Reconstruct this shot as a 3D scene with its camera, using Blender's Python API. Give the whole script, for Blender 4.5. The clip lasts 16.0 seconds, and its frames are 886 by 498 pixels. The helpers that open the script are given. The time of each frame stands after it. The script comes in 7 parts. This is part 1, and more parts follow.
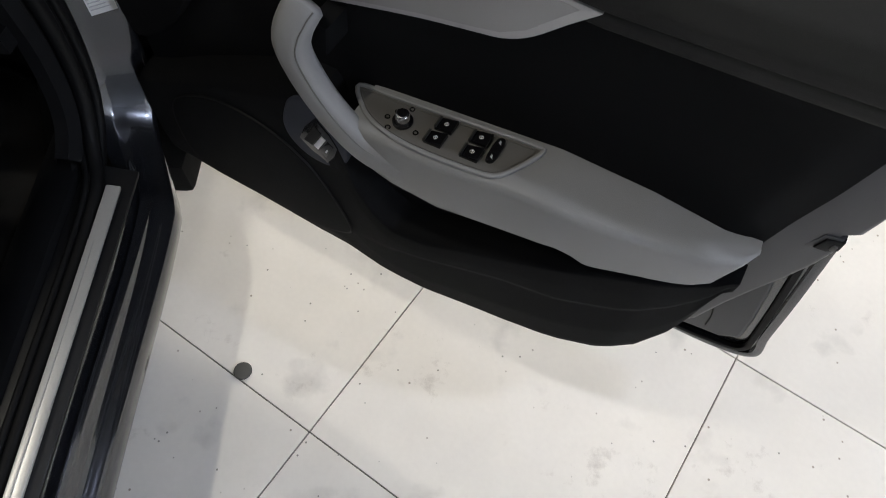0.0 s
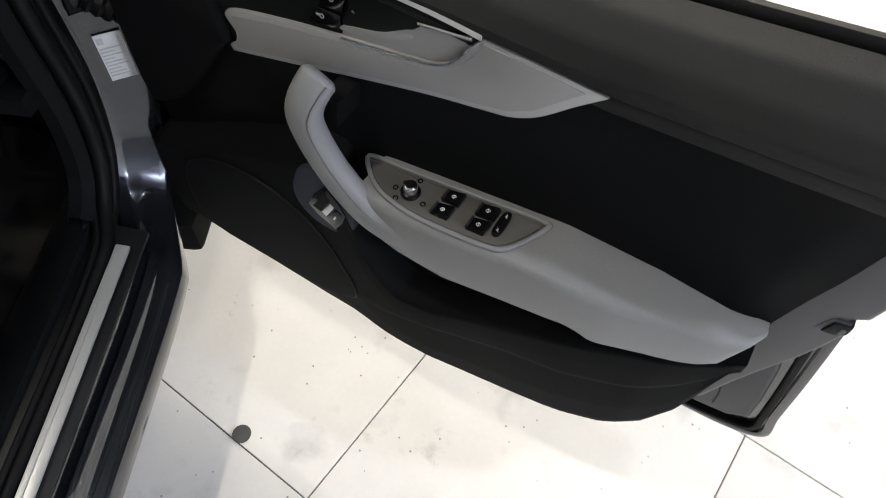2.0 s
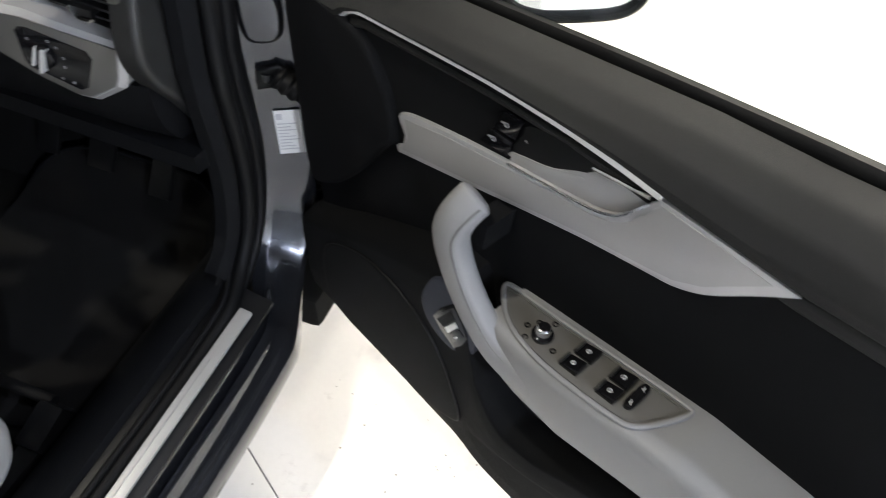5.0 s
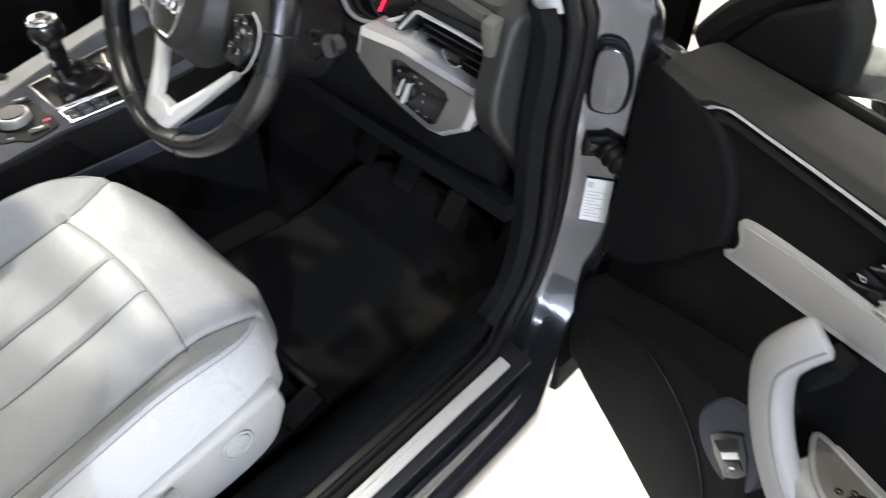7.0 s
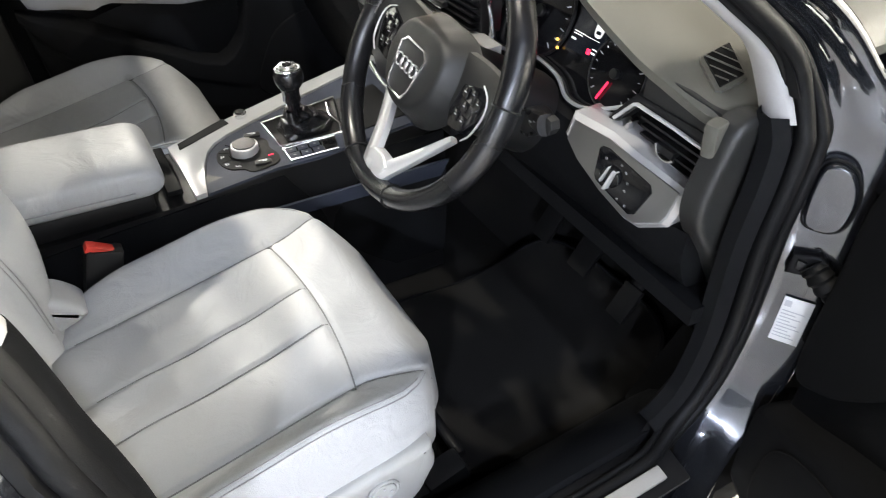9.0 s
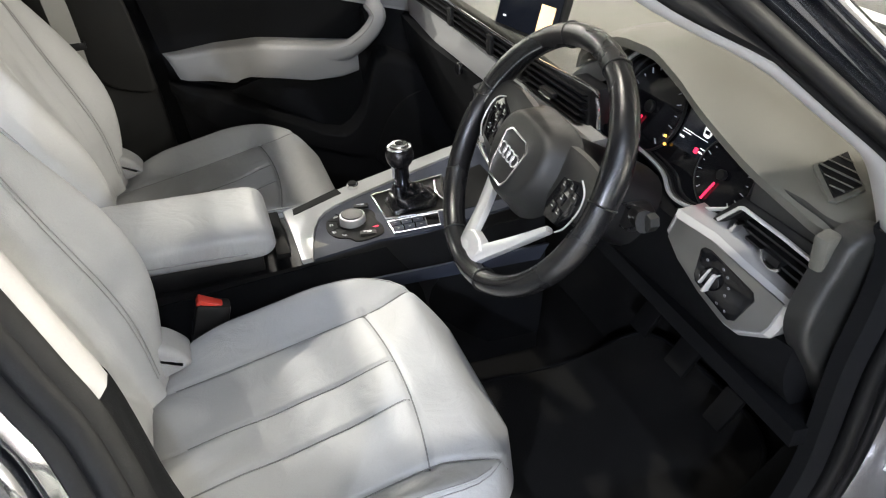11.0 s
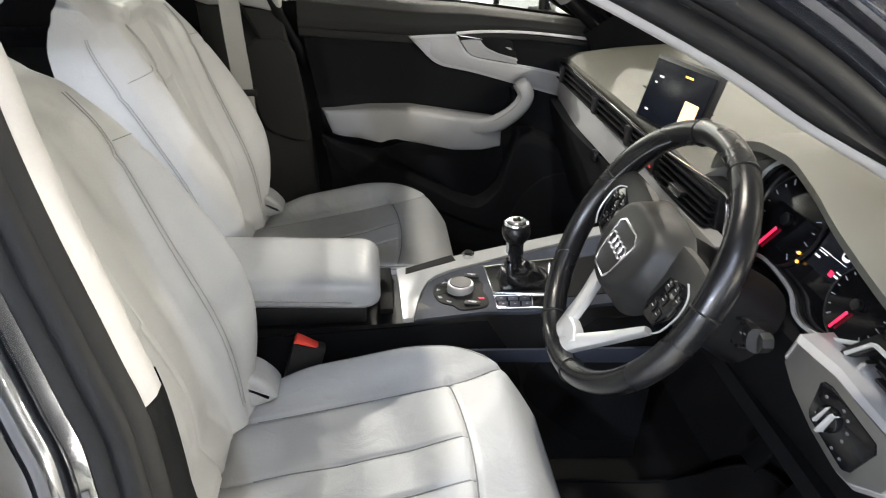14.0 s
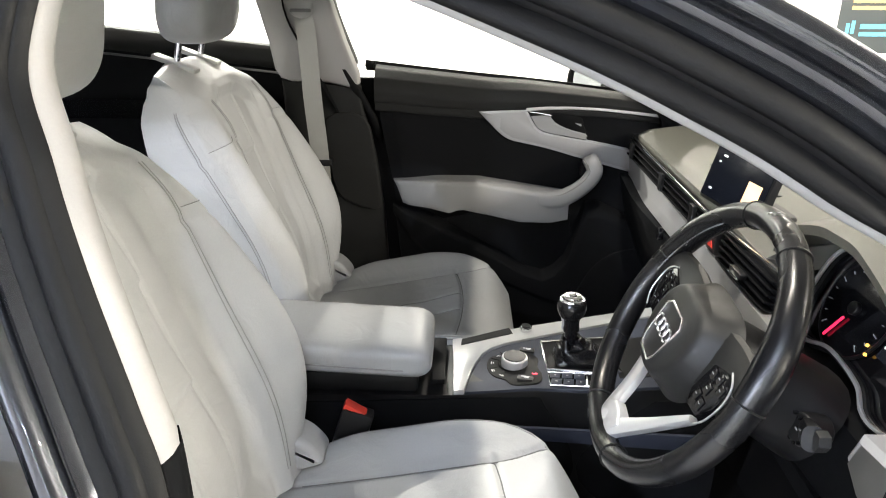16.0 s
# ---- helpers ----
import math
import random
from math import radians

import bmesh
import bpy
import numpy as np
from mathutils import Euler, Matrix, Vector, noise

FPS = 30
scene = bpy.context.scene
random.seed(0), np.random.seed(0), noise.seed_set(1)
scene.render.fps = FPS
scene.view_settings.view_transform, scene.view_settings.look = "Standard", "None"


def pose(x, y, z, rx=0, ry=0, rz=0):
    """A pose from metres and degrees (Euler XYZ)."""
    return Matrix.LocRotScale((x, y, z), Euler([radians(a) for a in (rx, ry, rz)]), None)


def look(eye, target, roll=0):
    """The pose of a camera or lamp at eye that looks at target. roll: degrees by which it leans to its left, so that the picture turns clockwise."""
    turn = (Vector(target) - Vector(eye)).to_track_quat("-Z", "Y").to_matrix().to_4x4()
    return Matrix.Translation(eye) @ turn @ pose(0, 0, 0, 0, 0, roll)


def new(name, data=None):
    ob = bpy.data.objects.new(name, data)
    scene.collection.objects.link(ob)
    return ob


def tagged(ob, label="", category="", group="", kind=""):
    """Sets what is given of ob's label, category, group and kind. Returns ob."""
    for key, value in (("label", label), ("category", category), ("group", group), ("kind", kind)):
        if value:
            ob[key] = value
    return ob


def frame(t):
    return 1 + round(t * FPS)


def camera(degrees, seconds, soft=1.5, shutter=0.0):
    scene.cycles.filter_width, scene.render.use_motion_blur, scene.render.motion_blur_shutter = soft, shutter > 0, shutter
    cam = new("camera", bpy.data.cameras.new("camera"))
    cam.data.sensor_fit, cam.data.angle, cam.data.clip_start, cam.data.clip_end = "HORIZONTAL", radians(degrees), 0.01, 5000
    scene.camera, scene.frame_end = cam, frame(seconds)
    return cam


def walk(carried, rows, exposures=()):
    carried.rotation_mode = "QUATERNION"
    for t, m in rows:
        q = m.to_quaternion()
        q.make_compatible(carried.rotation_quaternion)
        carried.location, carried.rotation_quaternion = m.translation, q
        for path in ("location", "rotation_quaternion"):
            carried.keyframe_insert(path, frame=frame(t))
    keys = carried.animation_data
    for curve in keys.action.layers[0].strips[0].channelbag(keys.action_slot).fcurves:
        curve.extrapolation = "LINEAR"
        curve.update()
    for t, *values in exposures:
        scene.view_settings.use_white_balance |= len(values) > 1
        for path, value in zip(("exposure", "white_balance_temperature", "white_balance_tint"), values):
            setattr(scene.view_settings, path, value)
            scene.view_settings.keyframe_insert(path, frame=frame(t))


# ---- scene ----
cam = camera(65.6, 16.0, soft=0.6, shutter=0.6)
PATH = [
    (0, (1.287, 0.017, 1.292), (1.312, 0.964, -0.47), 4.6),
    (0.5, (1.289, 0.019, 1.294), (1.304, 1.006, -0.446), 4.3),
    (1, (1.292, 0.023, 1.294), (1.299, 1.044, -0.426), 4.0),
    (1.5, (1.29, 0.029, 1.295), (1.29, 1.079, -0.407), 4.0),
    (2, (1.289, 0.031, 1.3), (1.28, 1.12, -0.378), 4.4),
    (2.5, (1.291, 0.035, 1.303), (1.264, 1.168, -0.345), 5.2),
    (3, (1.29, 0.046, 1.305), (1.238, 1.209, -0.321), 5.8),
    (3.2, (1.289, 0.047, 1.305), (1.216, 1.228, -0.308), 6.1),
    (5.3, (1.25, 0.094, 1.274), (0.745, 1.309, -0.232), 2.4),
    (5.5, (1.235, 0.093, 1.274), (0.657, 1.285, -0.224), 1.7),
    (6, (1.206, 0.088, 1.278), (0.496, 1.231, -0.202), 0.9),
    (6.5, (1.174, 0.08, 1.283), (0.344, 1.16, -0.182), 0.4),
    (7, (1.151, 0.065, 1.285), (0.188, 1.065, -0.154), -0.2),
    (7.5, (1.141, 0.043, 1.289), (0.041, 0.963, -0.105), -0.5),
    (8, (1.136, 0.038, 1.291), (-0.054, 0.9, -0.066), -0.5),
    (8.5, (1.123, 0.031, 1.287), (-0.141, 0.847, -0.031), -0.4),
    (9, (1.119, 0.02, 1.291), (-0.209, 0.79, 0.009), -0.6),
    (9.5, (1.119, 0.026, 1.299), (-0.269, 0.737, 0.047), -1.0),
    (9.7, (1.116, 0.028, 1.305), (-0.302, 0.72, 0.075), -1.1),
    (11.8, (1.127, 0.047, 1.312), (-0.506, 0.534, 0.264), -0.5),
    (12, (1.123, 0.048, 1.306), (-0.524, 0.523, 0.275), 0.2),
    (12.5, (1.123, 0.06, 1.303), (-0.556, 0.474, 0.297), 0.4),
    (13, (1.122, 0.075, 1.301), (-0.587, 0.422, 0.322), 0.2),
    (13.5, (1.123, 0.085, 1.296), (-0.614, 0.366, 0.345), 1.0),
    (14, (1.127, 0.096, 1.298), (-0.64, 0.289, 0.379), 1.1),
    (14.5, (1.127, 0.11, 1.298), (-0.667, 0.225, 0.421), 0.9),
    (15, (1.129, 0.126, 1.3), (-0.688, 0.175, 0.466), 0.6),
    (15.5, (1.131, 0.144, 1.303), (-0.709, 0.127, 0.518), 0.3),
    (16, (1.133, 0.151, 1.308), (-0.724, 0.099, 0.566), 0.2),
]


# ---------------------------------------------------------------- exposure and lights
walk_exposures = [(0.0, -0.42), (1.0, -0.35), (2.0, 0.08), (3.2, 0.48), (5.5, 0.72), (7.5, 1.38), (9.0, 1.30), (12.5, 1.18), (16.0, 1.27)]
walk(cam, [(t, look(eye, target, roll)) for t, eye, target, roll in PATH], walk_exposures)

world = bpy.data.worlds.new("showroom_air")
scene.world = world
world.use_nodes = True
world.node_tree.nodes["Background"].inputs[0].default_value = (0.9, 0.95, 1.0, 1)
world.node_tree.nodes["Background"].inputs[1].default_value = 0.02

CEIL = 3.2


def downlight(x, y, watts, size=0.14, colour=(1.0, 0.96, 0.9)):
    d = bpy.data.lights.new("downlight", "AREA")
    d.shape, d.size, d.energy, d.color = "DISK", size, watts, colour
    ob = new("downlight_lamp", d)
    ob.matrix_world = pose(x, y, CEIL - 0.035)
    return ob


# unseen ceiling lamps, added and tuned to fit brightness: x, y, watts; right-hand ones cooler
LAMPS = [(-3.3, -2.6, 130), (-3.3, -0.8, 58), (4.8, -2.6, 140), (3.0, 4.6, 107), (-3.3, -1.7, 38), (3.9, 4.6, 74), (3.0, 5.4, 62), (-4.2, 1.0, 70), (-2.4, -3.5, 77), (-3.3, 2.8, 43), (2.1, 5.4, 32),
         (1.2, 5.4, 27), (3.9, -4.1, 40), (4.6, 1.0, 15), (3.9, 5.4, 39), (-0.6, 4.6, 6), (3.9, -0.8, 12), (-2.4, 3.7, 11), (2.1, 3.7, 23), (0.3, -0.35, 5), (-2.4, -1.7, 18), (2.7, 0.2, 21), (0.3, 0.3, 20)]
for lx, ly, lw in LAMPS:
    downlight(lx, ly, lw, 0.09, (0.74, 0.82, 1.0) if lx > 0.5 and ly < 2 else (1.0, 0.94, 0.82) if ly > 0 else (1.0, 0.98, 0.90))

# ---------------------------------------------------------------- materials


def mat(name, colour, rough=0.5, metal=0.0, grain=0.0, grain_scale=400, bump=0.0, bump_scale=600, blotch=0.0, coat=0.0, spec=0.5, island=0.0, emit=None, emit_strength=0.0, wear=0.0, kind="noise", crease=0.0):
    m = bpy.data.materials.new(name)
    m.use_nodes = True
    nt = m.node_tree
    b = nt.nodes["Principled BSDF"]
    b.inputs["Roughness"].default_value = rough
    b.inputs["Metallic"].default_value = metal
    b.inputs["Coat Weight"].default_value = coat
    b.inputs["Coat Roughness"].default_value = 0.04
    b.inputs["Specular IOR Level"].default_value = spec
    b.inputs["Base Color"].default_value = (*colour, 1)
    if emit:
        b.inputs["Emission Color"].default_value = (*emit, 1)
        b.inputs["Emission Strength"].default_value = emit_strength
    tc = nt.nodes.new("ShaderNodeTexCoord")
    if grain or blotch or island:
        n1 = nt.nodes.new("ShaderNodeTexNoise")
        n1.inputs["Scale"].default_value = grain_scale
        n1.inputs["Detail"].default_value = 3
        n2 = nt.nodes.new("ShaderNodeTexNoise")
        n2.inputs["Scale"].default_value = 7
        n2.inputs["Detail"].default_value = 4
        for n in (n1, n2):
            nt.links.new(tc.outputs["Object"], n.inputs["Vector"])
        a = nt.nodes.new("ShaderNodeMath")
        a.operation = "MULTIPLY_ADD"
        a.inputs[1].default_value, a.inputs[2].default_value = 2 * grain, 1 - grain
        nt.links.new(n1.outputs["Fac"], a.inputs[0])
        c = nt.nodes.new("ShaderNodeMath")
        c.operation = "MULTIPLY_ADD"
        c.inputs[1].default_value, c.inputs[2].default_value = 2 * blotch, 1 - blotch
        nt.links.new(n2.outputs["Fac"], c.inputs[0])
        p = nt.nodes.new("ShaderNodeMath")
        p.operation = "MULTIPLY"
        nt.links.new(a.outputs[0], p.inputs[0])
        nt.links.new(c.outputs[0], p.inputs[1])
        if island:
            oi = nt.nodes.new("ShaderNodeObjectInfo")
            r = nt.nodes.new("ShaderNodeMath")
            r.operation = "MULTIPLY_ADD"
            r.inputs[1].default_value, r.inputs[2].default_value = 2 * island, 1 - island
            nt.links.new(oi.outputs["Random"], r.inputs[0])
            p2 = nt.nodes.new("ShaderNodeMath")
            p2.operation = "MULTIPLY"
            nt.links.new(p.outputs[0], p2.inputs[0])
            nt.links.new(r.outputs[0], p2.inputs[1])
            p = p2
        v = nt.nodes.new("ShaderNodeVectorMath")
        v.operation = "SCALE"
        v.inputs[0].default_value = colour
        nt.links.new(p.outputs[0], v.inputs["Scale"])
        nt.links.new(v.outputs[0], b.inputs["Base Color"])
        rr = nt.nodes.new("ShaderNodeMath")
        rr.operation = "MULTIPLY_ADD"
        rr.inputs[1].default_value, rr.inputs[2].default_value = min(0.16, rough) + wear, max(0.02, rough - 0.08 - wear / 2)
        nt.links.new(n2.outputs["Fac"], rr.inputs[0])
        nt.links.new(rr.outputs[0], b.inputs["Roughness"])
    if bump:
        if kind == "leather":
            n3 = nt.nodes.new("ShaderNodeTexVoronoi")
            n3.inputs["Scale"].default_value = bump_scale
            out = n3.outputs["Distance"]
        else:
            n3 = nt.nodes.new("ShaderNodeTexNoise")
            n3.inputs["Scale"].default_value = bump_scale
            n3.inputs["Detail"].default_value = 4
            out = n3.outputs["Fac"]
        nt.links.new(tc.outputs["Object"], n3.inputs["Vector"])
        bp = nt.nodes.new("ShaderNodeBump")
        bp.inputs["Strength"].default_value = bump
        bp.inputs["Distance"].default_value = 0.002
        nt.links.new(out, bp.inputs["Height"])
        last = bp
        if crease:
            n4 = nt.nodes.new("ShaderNodeTexNoise")
            n4.inputs["Scale"].default_value, n4.inputs["Detail"].default_value, n4.inputs["Distortion"].default_value = 16, 3, 1.2
            nt.links.new(tc.outputs["Object"], n4.inputs["Vector"])
            bp2 = nt.nodes.new("ShaderNodeBump")
            bp2.inputs["Strength"].default_value, bp2.inputs["Distance"].default_value = crease, 0.008
            nt.links.new(n4.outputs["Fac"], bp2.inputs["Height"])
            nt.links.new(bp.outputs[0], bp2.inputs["Normal"])
            last = bp2
        nt.links.new(last.outputs[0], b.inputs["Normal"])
    return m


SEATPLASTIC_DARK = mat("warm_grey_plastic", (0.105, 0.100, 0.092), 0.45, grain=0.06, blotch=0.05, bump=0.1, bump_scale=1300)
LEATHER = mat("pale_grey_leather", (0.42, 0.425, 0.425), 0.42, grain=0.05, blotch=0.07, bump=0.09, bump_scale=620, kind="leather", wear=0.1, crease=0.35)
LEATHER_ARM = mat("grey_soft_trim", (0.225, 0.223, 0.223), 0.5, grain=0.04, blotch=0.05, bump=0.12, bump_scale=900, kind="leather")
SEAM = mat("dark_grey_thread", (0.20, 0.20, 0.195), 0.8)
STITCH = mat("grey_thread", (0.30, 0.30, 0.295), 0.8)
SEATPLASTIC = mat("pale_grey_plastic", (0.36, 0.36, 0.345), 0.5, grain=0.03, blotch=0.03, bump=0.1, bump_scale=1500)
BLACKSOFT = mat("black_soft_plastic", (0.0068, 0.0070, 0.0076), 0.70, grain=0.1, blotch=0.1, bump=0.25, bump_scale=1300, spec=0.06)
BLACKPL = mat("black_plastic", (0.007, 0.007, 0.0075), 0.42, grain=0.1, blotch=0.1, bump=0.1, bump_scale=900, spec=0.4)
# charcoal raised and tinted olive: light on the dash top put into its colour
DASHSOFT = mat("lightened_dash_skin", (0.098, 0.095, 0.078), 0.42, spec=0.65, grain=0.1, blotch=0.08, bump=0.3, bump_scale=1400)
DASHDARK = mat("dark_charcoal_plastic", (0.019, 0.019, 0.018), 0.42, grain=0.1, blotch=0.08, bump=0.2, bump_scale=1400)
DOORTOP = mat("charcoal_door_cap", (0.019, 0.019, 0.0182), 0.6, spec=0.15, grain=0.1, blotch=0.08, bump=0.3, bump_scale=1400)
BLUEGREY = mat("dark_blue_grey_plastic", (0.030, 0.034, 0.048), 0.55, spec=0.2, grain=0.08, blotch=0.05, bump=0.1, bump_scale=1200)
ALU = mat("satin_aluminium_inlay", (0.37, 0.365, 0.36), 0.40, metal=0.35, grain=0.06, grain_scale=900, blotch=0.04, bump=0.05, bump_scale=1500)
# darker copy of ALU: shade on the faces turned away is put into its colour
ALU_SHADE = mat("shaded_aluminium_inlay", (0.26, 0.255, 0.245), 0.36, metal=0.85, grain=0.06, grain_scale=900, blotch=0.04, bump=0.05, bump_scale=1500)
ALU_EDGE = mat("bevelled_aluminium_edge", (0.47, 0.47, 0.47), 0.32, metal=0.4, grain=0.05, grain_scale=900)
ALU_BRIGHT = mat("bright_satin_trim", (0.70, 0.695, 0.68), 0.38, metal=0.2, grain=0.04, grain_scale=900)
CHROME = mat("satin_chrome", (0.82, 0.82, 0.83), 0.16, metal=1.0, blotch=0.03)
CHROME_SATIN = mat("satin_silver", (0.78, 0.78, 0.78), 0.30, metal=0.6, blotch=0.05)
STEEL = mat("brushed_steel", (0.52, 0.515, 0.50), 0.36, metal=0.5, grain=0.08, grain_scale=500, blotch=0.06)
PAINT = mat("dark_grey_metallic_paint", (0.032, 0.034, 0.040), 0.19, metal=0.7, grain=0.06, grain_scale=2500, blotch=0.03, coat=1.0)
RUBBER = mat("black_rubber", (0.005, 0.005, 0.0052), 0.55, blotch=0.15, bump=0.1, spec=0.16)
GLOSS = mat("gloss_black", (0.006, 0.006, 0.007), 0.12, blotch=0.05)
CARPET = mat("black_carpet", (0.009, 0.0087, 0.0084), 0.95, grain=0.5, grain_scale=900, blotch=0.25, bump=0.8, bump_scale=1200, spec=0.1)
MATT = mat("charcoal_mat", (0.014, 0.0135, 0.013), 0.95, grain=0.4, grain_scale=900, blotch=0.25, bump=0.8, bump_scale=1500, spec=0.1)
WHEEL_LEATHER = mat("worn_black_leather", (0.008, 0.008, 0.009), 0.26, coat=0.1, grain=0.1, blotch=0.15, bump=0.08, bump_scale=900, kind="leather", wear=0.15)
HUBPL = mat("black_grained_airbag_cover", (0.015, 0.015, 0.0147), 0.45, spec=0.35, grain=0.1, blotch=0.08, bump=0.15, bump_scale=1200)
HEADLINER = mat("pale_pillar_trim", (0.35, 0.345, 0.337), 0.8, grain=0.05, blotch=0.04, bump=0.1)
BELT = mat("grey_webbing", (0.33, 0.33, 0.31), 0.75, grain=0.15, grain_scale=700, bump=0.3, bump_scale=900)
REDPL = mat("red_plastic", (0.75, 0.05, 0.03), 0.35, blotch=0.04, emit=(0.8, 0.05, 0.02), emit_strength=0.0)
PAPER = mat("white_sticker_paper", (0.75, 0.75, 0.74), 0.5, blotch=0.05)
INK = mat("grey_print", (0.48, 0.48, 0.50), 0.6)
SYMBOL = mat("white_symbol_print", (0.7, 0.7, 0.7), 0.5)
SHUTPAINT = mat("dull_grey_primer_paint", (0.034, 0.035, 0.040), 0.42, metal=0.2, grain=0.05, grain_scale=1500, blotch=0.06, bump=0.03, bump_scale=300)
WHITEMARK = mat("white_marking", (0.30, 0.30, 0.30), 0.5)
NEEDLE = mat("lit_red_needle", (0.9, 0.02, 0.05), 0.4, emit=(1.0, 0.02, 0.08), emit_strength=0.9)
LITWHITE = mat("lit_white_symbol", (0.8, 0.8, 0.8), 0.4, emit=(1, 1, 1), emit_strength=0.35)
LITAMBER = mat("lit_amber_symbol", (0.9, 0.5, 0.1), 0.4, emit=(1.0, 0.5, 0.08), emit_strength=0.9)
SCREEN = mat("lit_dark_screen", (0.004, 0.005, 0.008), 0.12, emit=(0.10, 0.12, 0.18), emit_strength=0.02)
ARTWORK = mat("lit_album_tile", (0.8, 0.6, 0.35), 0.3, emit=(1.0, 0.62, 0.25), emit_strength=0.75)
WALLPAINT = mat("white_wall_paint", (0.82, 0.82, 0.80), 0.7, grain=0.02, blotch=0.03, bump=0.05, bump_scale=200)
STEEL_DARK = mat("dull_dark_metal", (0.09, 0.09, 0.088), 0.5, metal=0.5, grain=0.1, blotch=0.15)
SIGNDARK = mat("dark_poster", (0.03, 0.04, 0.045), 0.4, blotch=0.05)
SIGNBLUE = mat("pale_blue_print", (0.1, 0.45, 0.65), 0.5)
LITAMBER_INK = mat("ochre_print", (0.65, 0.42, 0.15), 0.5)
CEILPAINT = mat("dark_grey_ceiling_paint", (0.07, 0.07, 0.075), 0.8, blotch=0.05)
GREYPAINT = mat("grey_wall_paint", (0.16, 0.165, 0.175), 0.7, blotch=0.05)
GROUT = mat("dark_grout", (0.15, 0.14, 0.13), 0.9, grain=0.2, blotch=0.2)


def tile_material():
    m = mat("polished_cream_tile", (0.84, 0.81, 0.765), 0.13, spec=0.35, grain=0.03, grain_scale=90, blotch=0.07, island=0.03)
    nt = m.node_tree
    b = nt.nodes["Principled BSDF"]
    base = b.inputs["Base Color"].links[0].from_socket
    tc = nt.nodes.new("ShaderNodeTexCoord")
    geo = nt.nodes.new("ShaderNodeNewGeometry")
    # small dark pits and a few brown smudges
    vo = nt.nodes.new("ShaderNodeTexVoronoi")
    vo.inputs["Scale"].default_value = 26
    no = nt.nodes.new("ShaderNodeTexNoise")
    no.inputs["Scale"].default_value, no.inputs["Detail"].default_value = 8, 6
    for n in (vo, no):
        nt.links.new(geo.outputs["Position"], n.inputs["Vector"])
    r1 = nt.nodes.new("ShaderNodeMapRange")
    r1.inputs["From Min"].default_value, r1.inputs["From Max"].default_value = 0.035, 0.06
    r1.inputs["To Min"].default_value, r1.inputs["To Max"].default_value = 0.35, 1.0
    nt.links.new(vo.outputs["Distance"], r1.inputs["Value"])
    r2 = nt.nodes.new("ShaderNodeMapRange")
    r2.inputs["From Min"].default_value, r2.inputs["From Max"].default_value = 0.60, 0.74
    r2.inputs["To Min"].default_value, r2.inputs["To Max"].default_value = 1.0, 0.80
    nt.links.new(no.outputs["Fac"], r2.inputs["Value"])
    mu = nt.nodes.new("ShaderNodeMath")
    mu.operation = "MULTIPLY"
    nt.links.new(r1.outputs[0], mu.inputs[0])
    nt.links.new(r2.outputs[0], mu.inputs[1])
    v = nt.nodes.new("ShaderNodeVectorMath")
    v.operation = "SCALE"
    nt.links.new(base, v.inputs[0])
    nt.links.new(mu.outputs[0], v.inputs["Scale"])
    # brown scuffs, fine grit in places
    sc = nt.nodes.new("ShaderNodeTexNoise")
    sc.inputs["Scale"].default_value, sc.inputs["Detail"].default_value, sc.inputs["Roughness"].default_value = 5.5, 9, 0.72
    gr = nt.nodes.new("ShaderNodeTexVoronoi")
    gr.inputs["Scale"].default_value = 75
    nt.links.new(geo.outputs["Position"], sc.inputs["Vector"])
    nt.links.new(geo.outputs["Position"], gr.inputs["Vector"])
    r3 = nt.nodes.new("ShaderNodeMapRange")
    r3.inputs["From Min"].default_value, r3.inputs["From Max"].default_value = 0.60, 0.72
    r3.inputs["To Min"].default_value, r3.inputs["To Max"].default_value = 0.0, 0.38
    nt.links.new(sc.outputs["Fac"], r3.inputs["Value"])
    sep = nt.nodes.new("ShaderNodeSeparateColor")
    nt.links.new(gr.outputs["Color"], sep.inputs[0])
    few = nt.nodes.new("ShaderNodeMath")
    few.operation = "LESS_THAN"
    few.inputs[1].default_value = 0.03
    nt.links.new(sep.outputs[0], few.inputs[0])
    near = nt.nodes.new("ShaderNodeMapRange")
    near.inputs["From Min"].default_value, near.inputs["From Max"].default_value = 0.10, 0.22
    near.inputs["To Min"].default_value, near.inputs["To Max"].default_value = 0.75, 0.0
    nt.links.new(gr.outputs["Distance"], near.inputs["Value"])
    grit = nt.nodes.new("ShaderNodeMath")
    grit.operation = "MULTIPLY"
    nt.links.new(few.outputs[0], grit.inputs[0])
    nt.links.new(near.outputs[0], grit.inputs[1])
    top = nt.nodes.new("ShaderNodeMath")
    top.operation = "MAXIMUM"
    nt.links.new(grit.outputs[0], top.inputs[0])
    nt.links.new(r3.outputs[0], top.inputs[1])
    mx = nt.nodes.new("ShaderNodeMix")
    mx.data_type = "RGBA"
    mx.inputs[7].default_value = (0.20, 0.15, 0.11, 1)
    nt.links.new(top.outputs[0], mx.inputs[0])
    nt.links.new(v.outputs[0], mx.inputs[6])
    nt.links.new(mx.outputs[2], b.inputs["Base Color"])
    return m


TILE = tile_material()


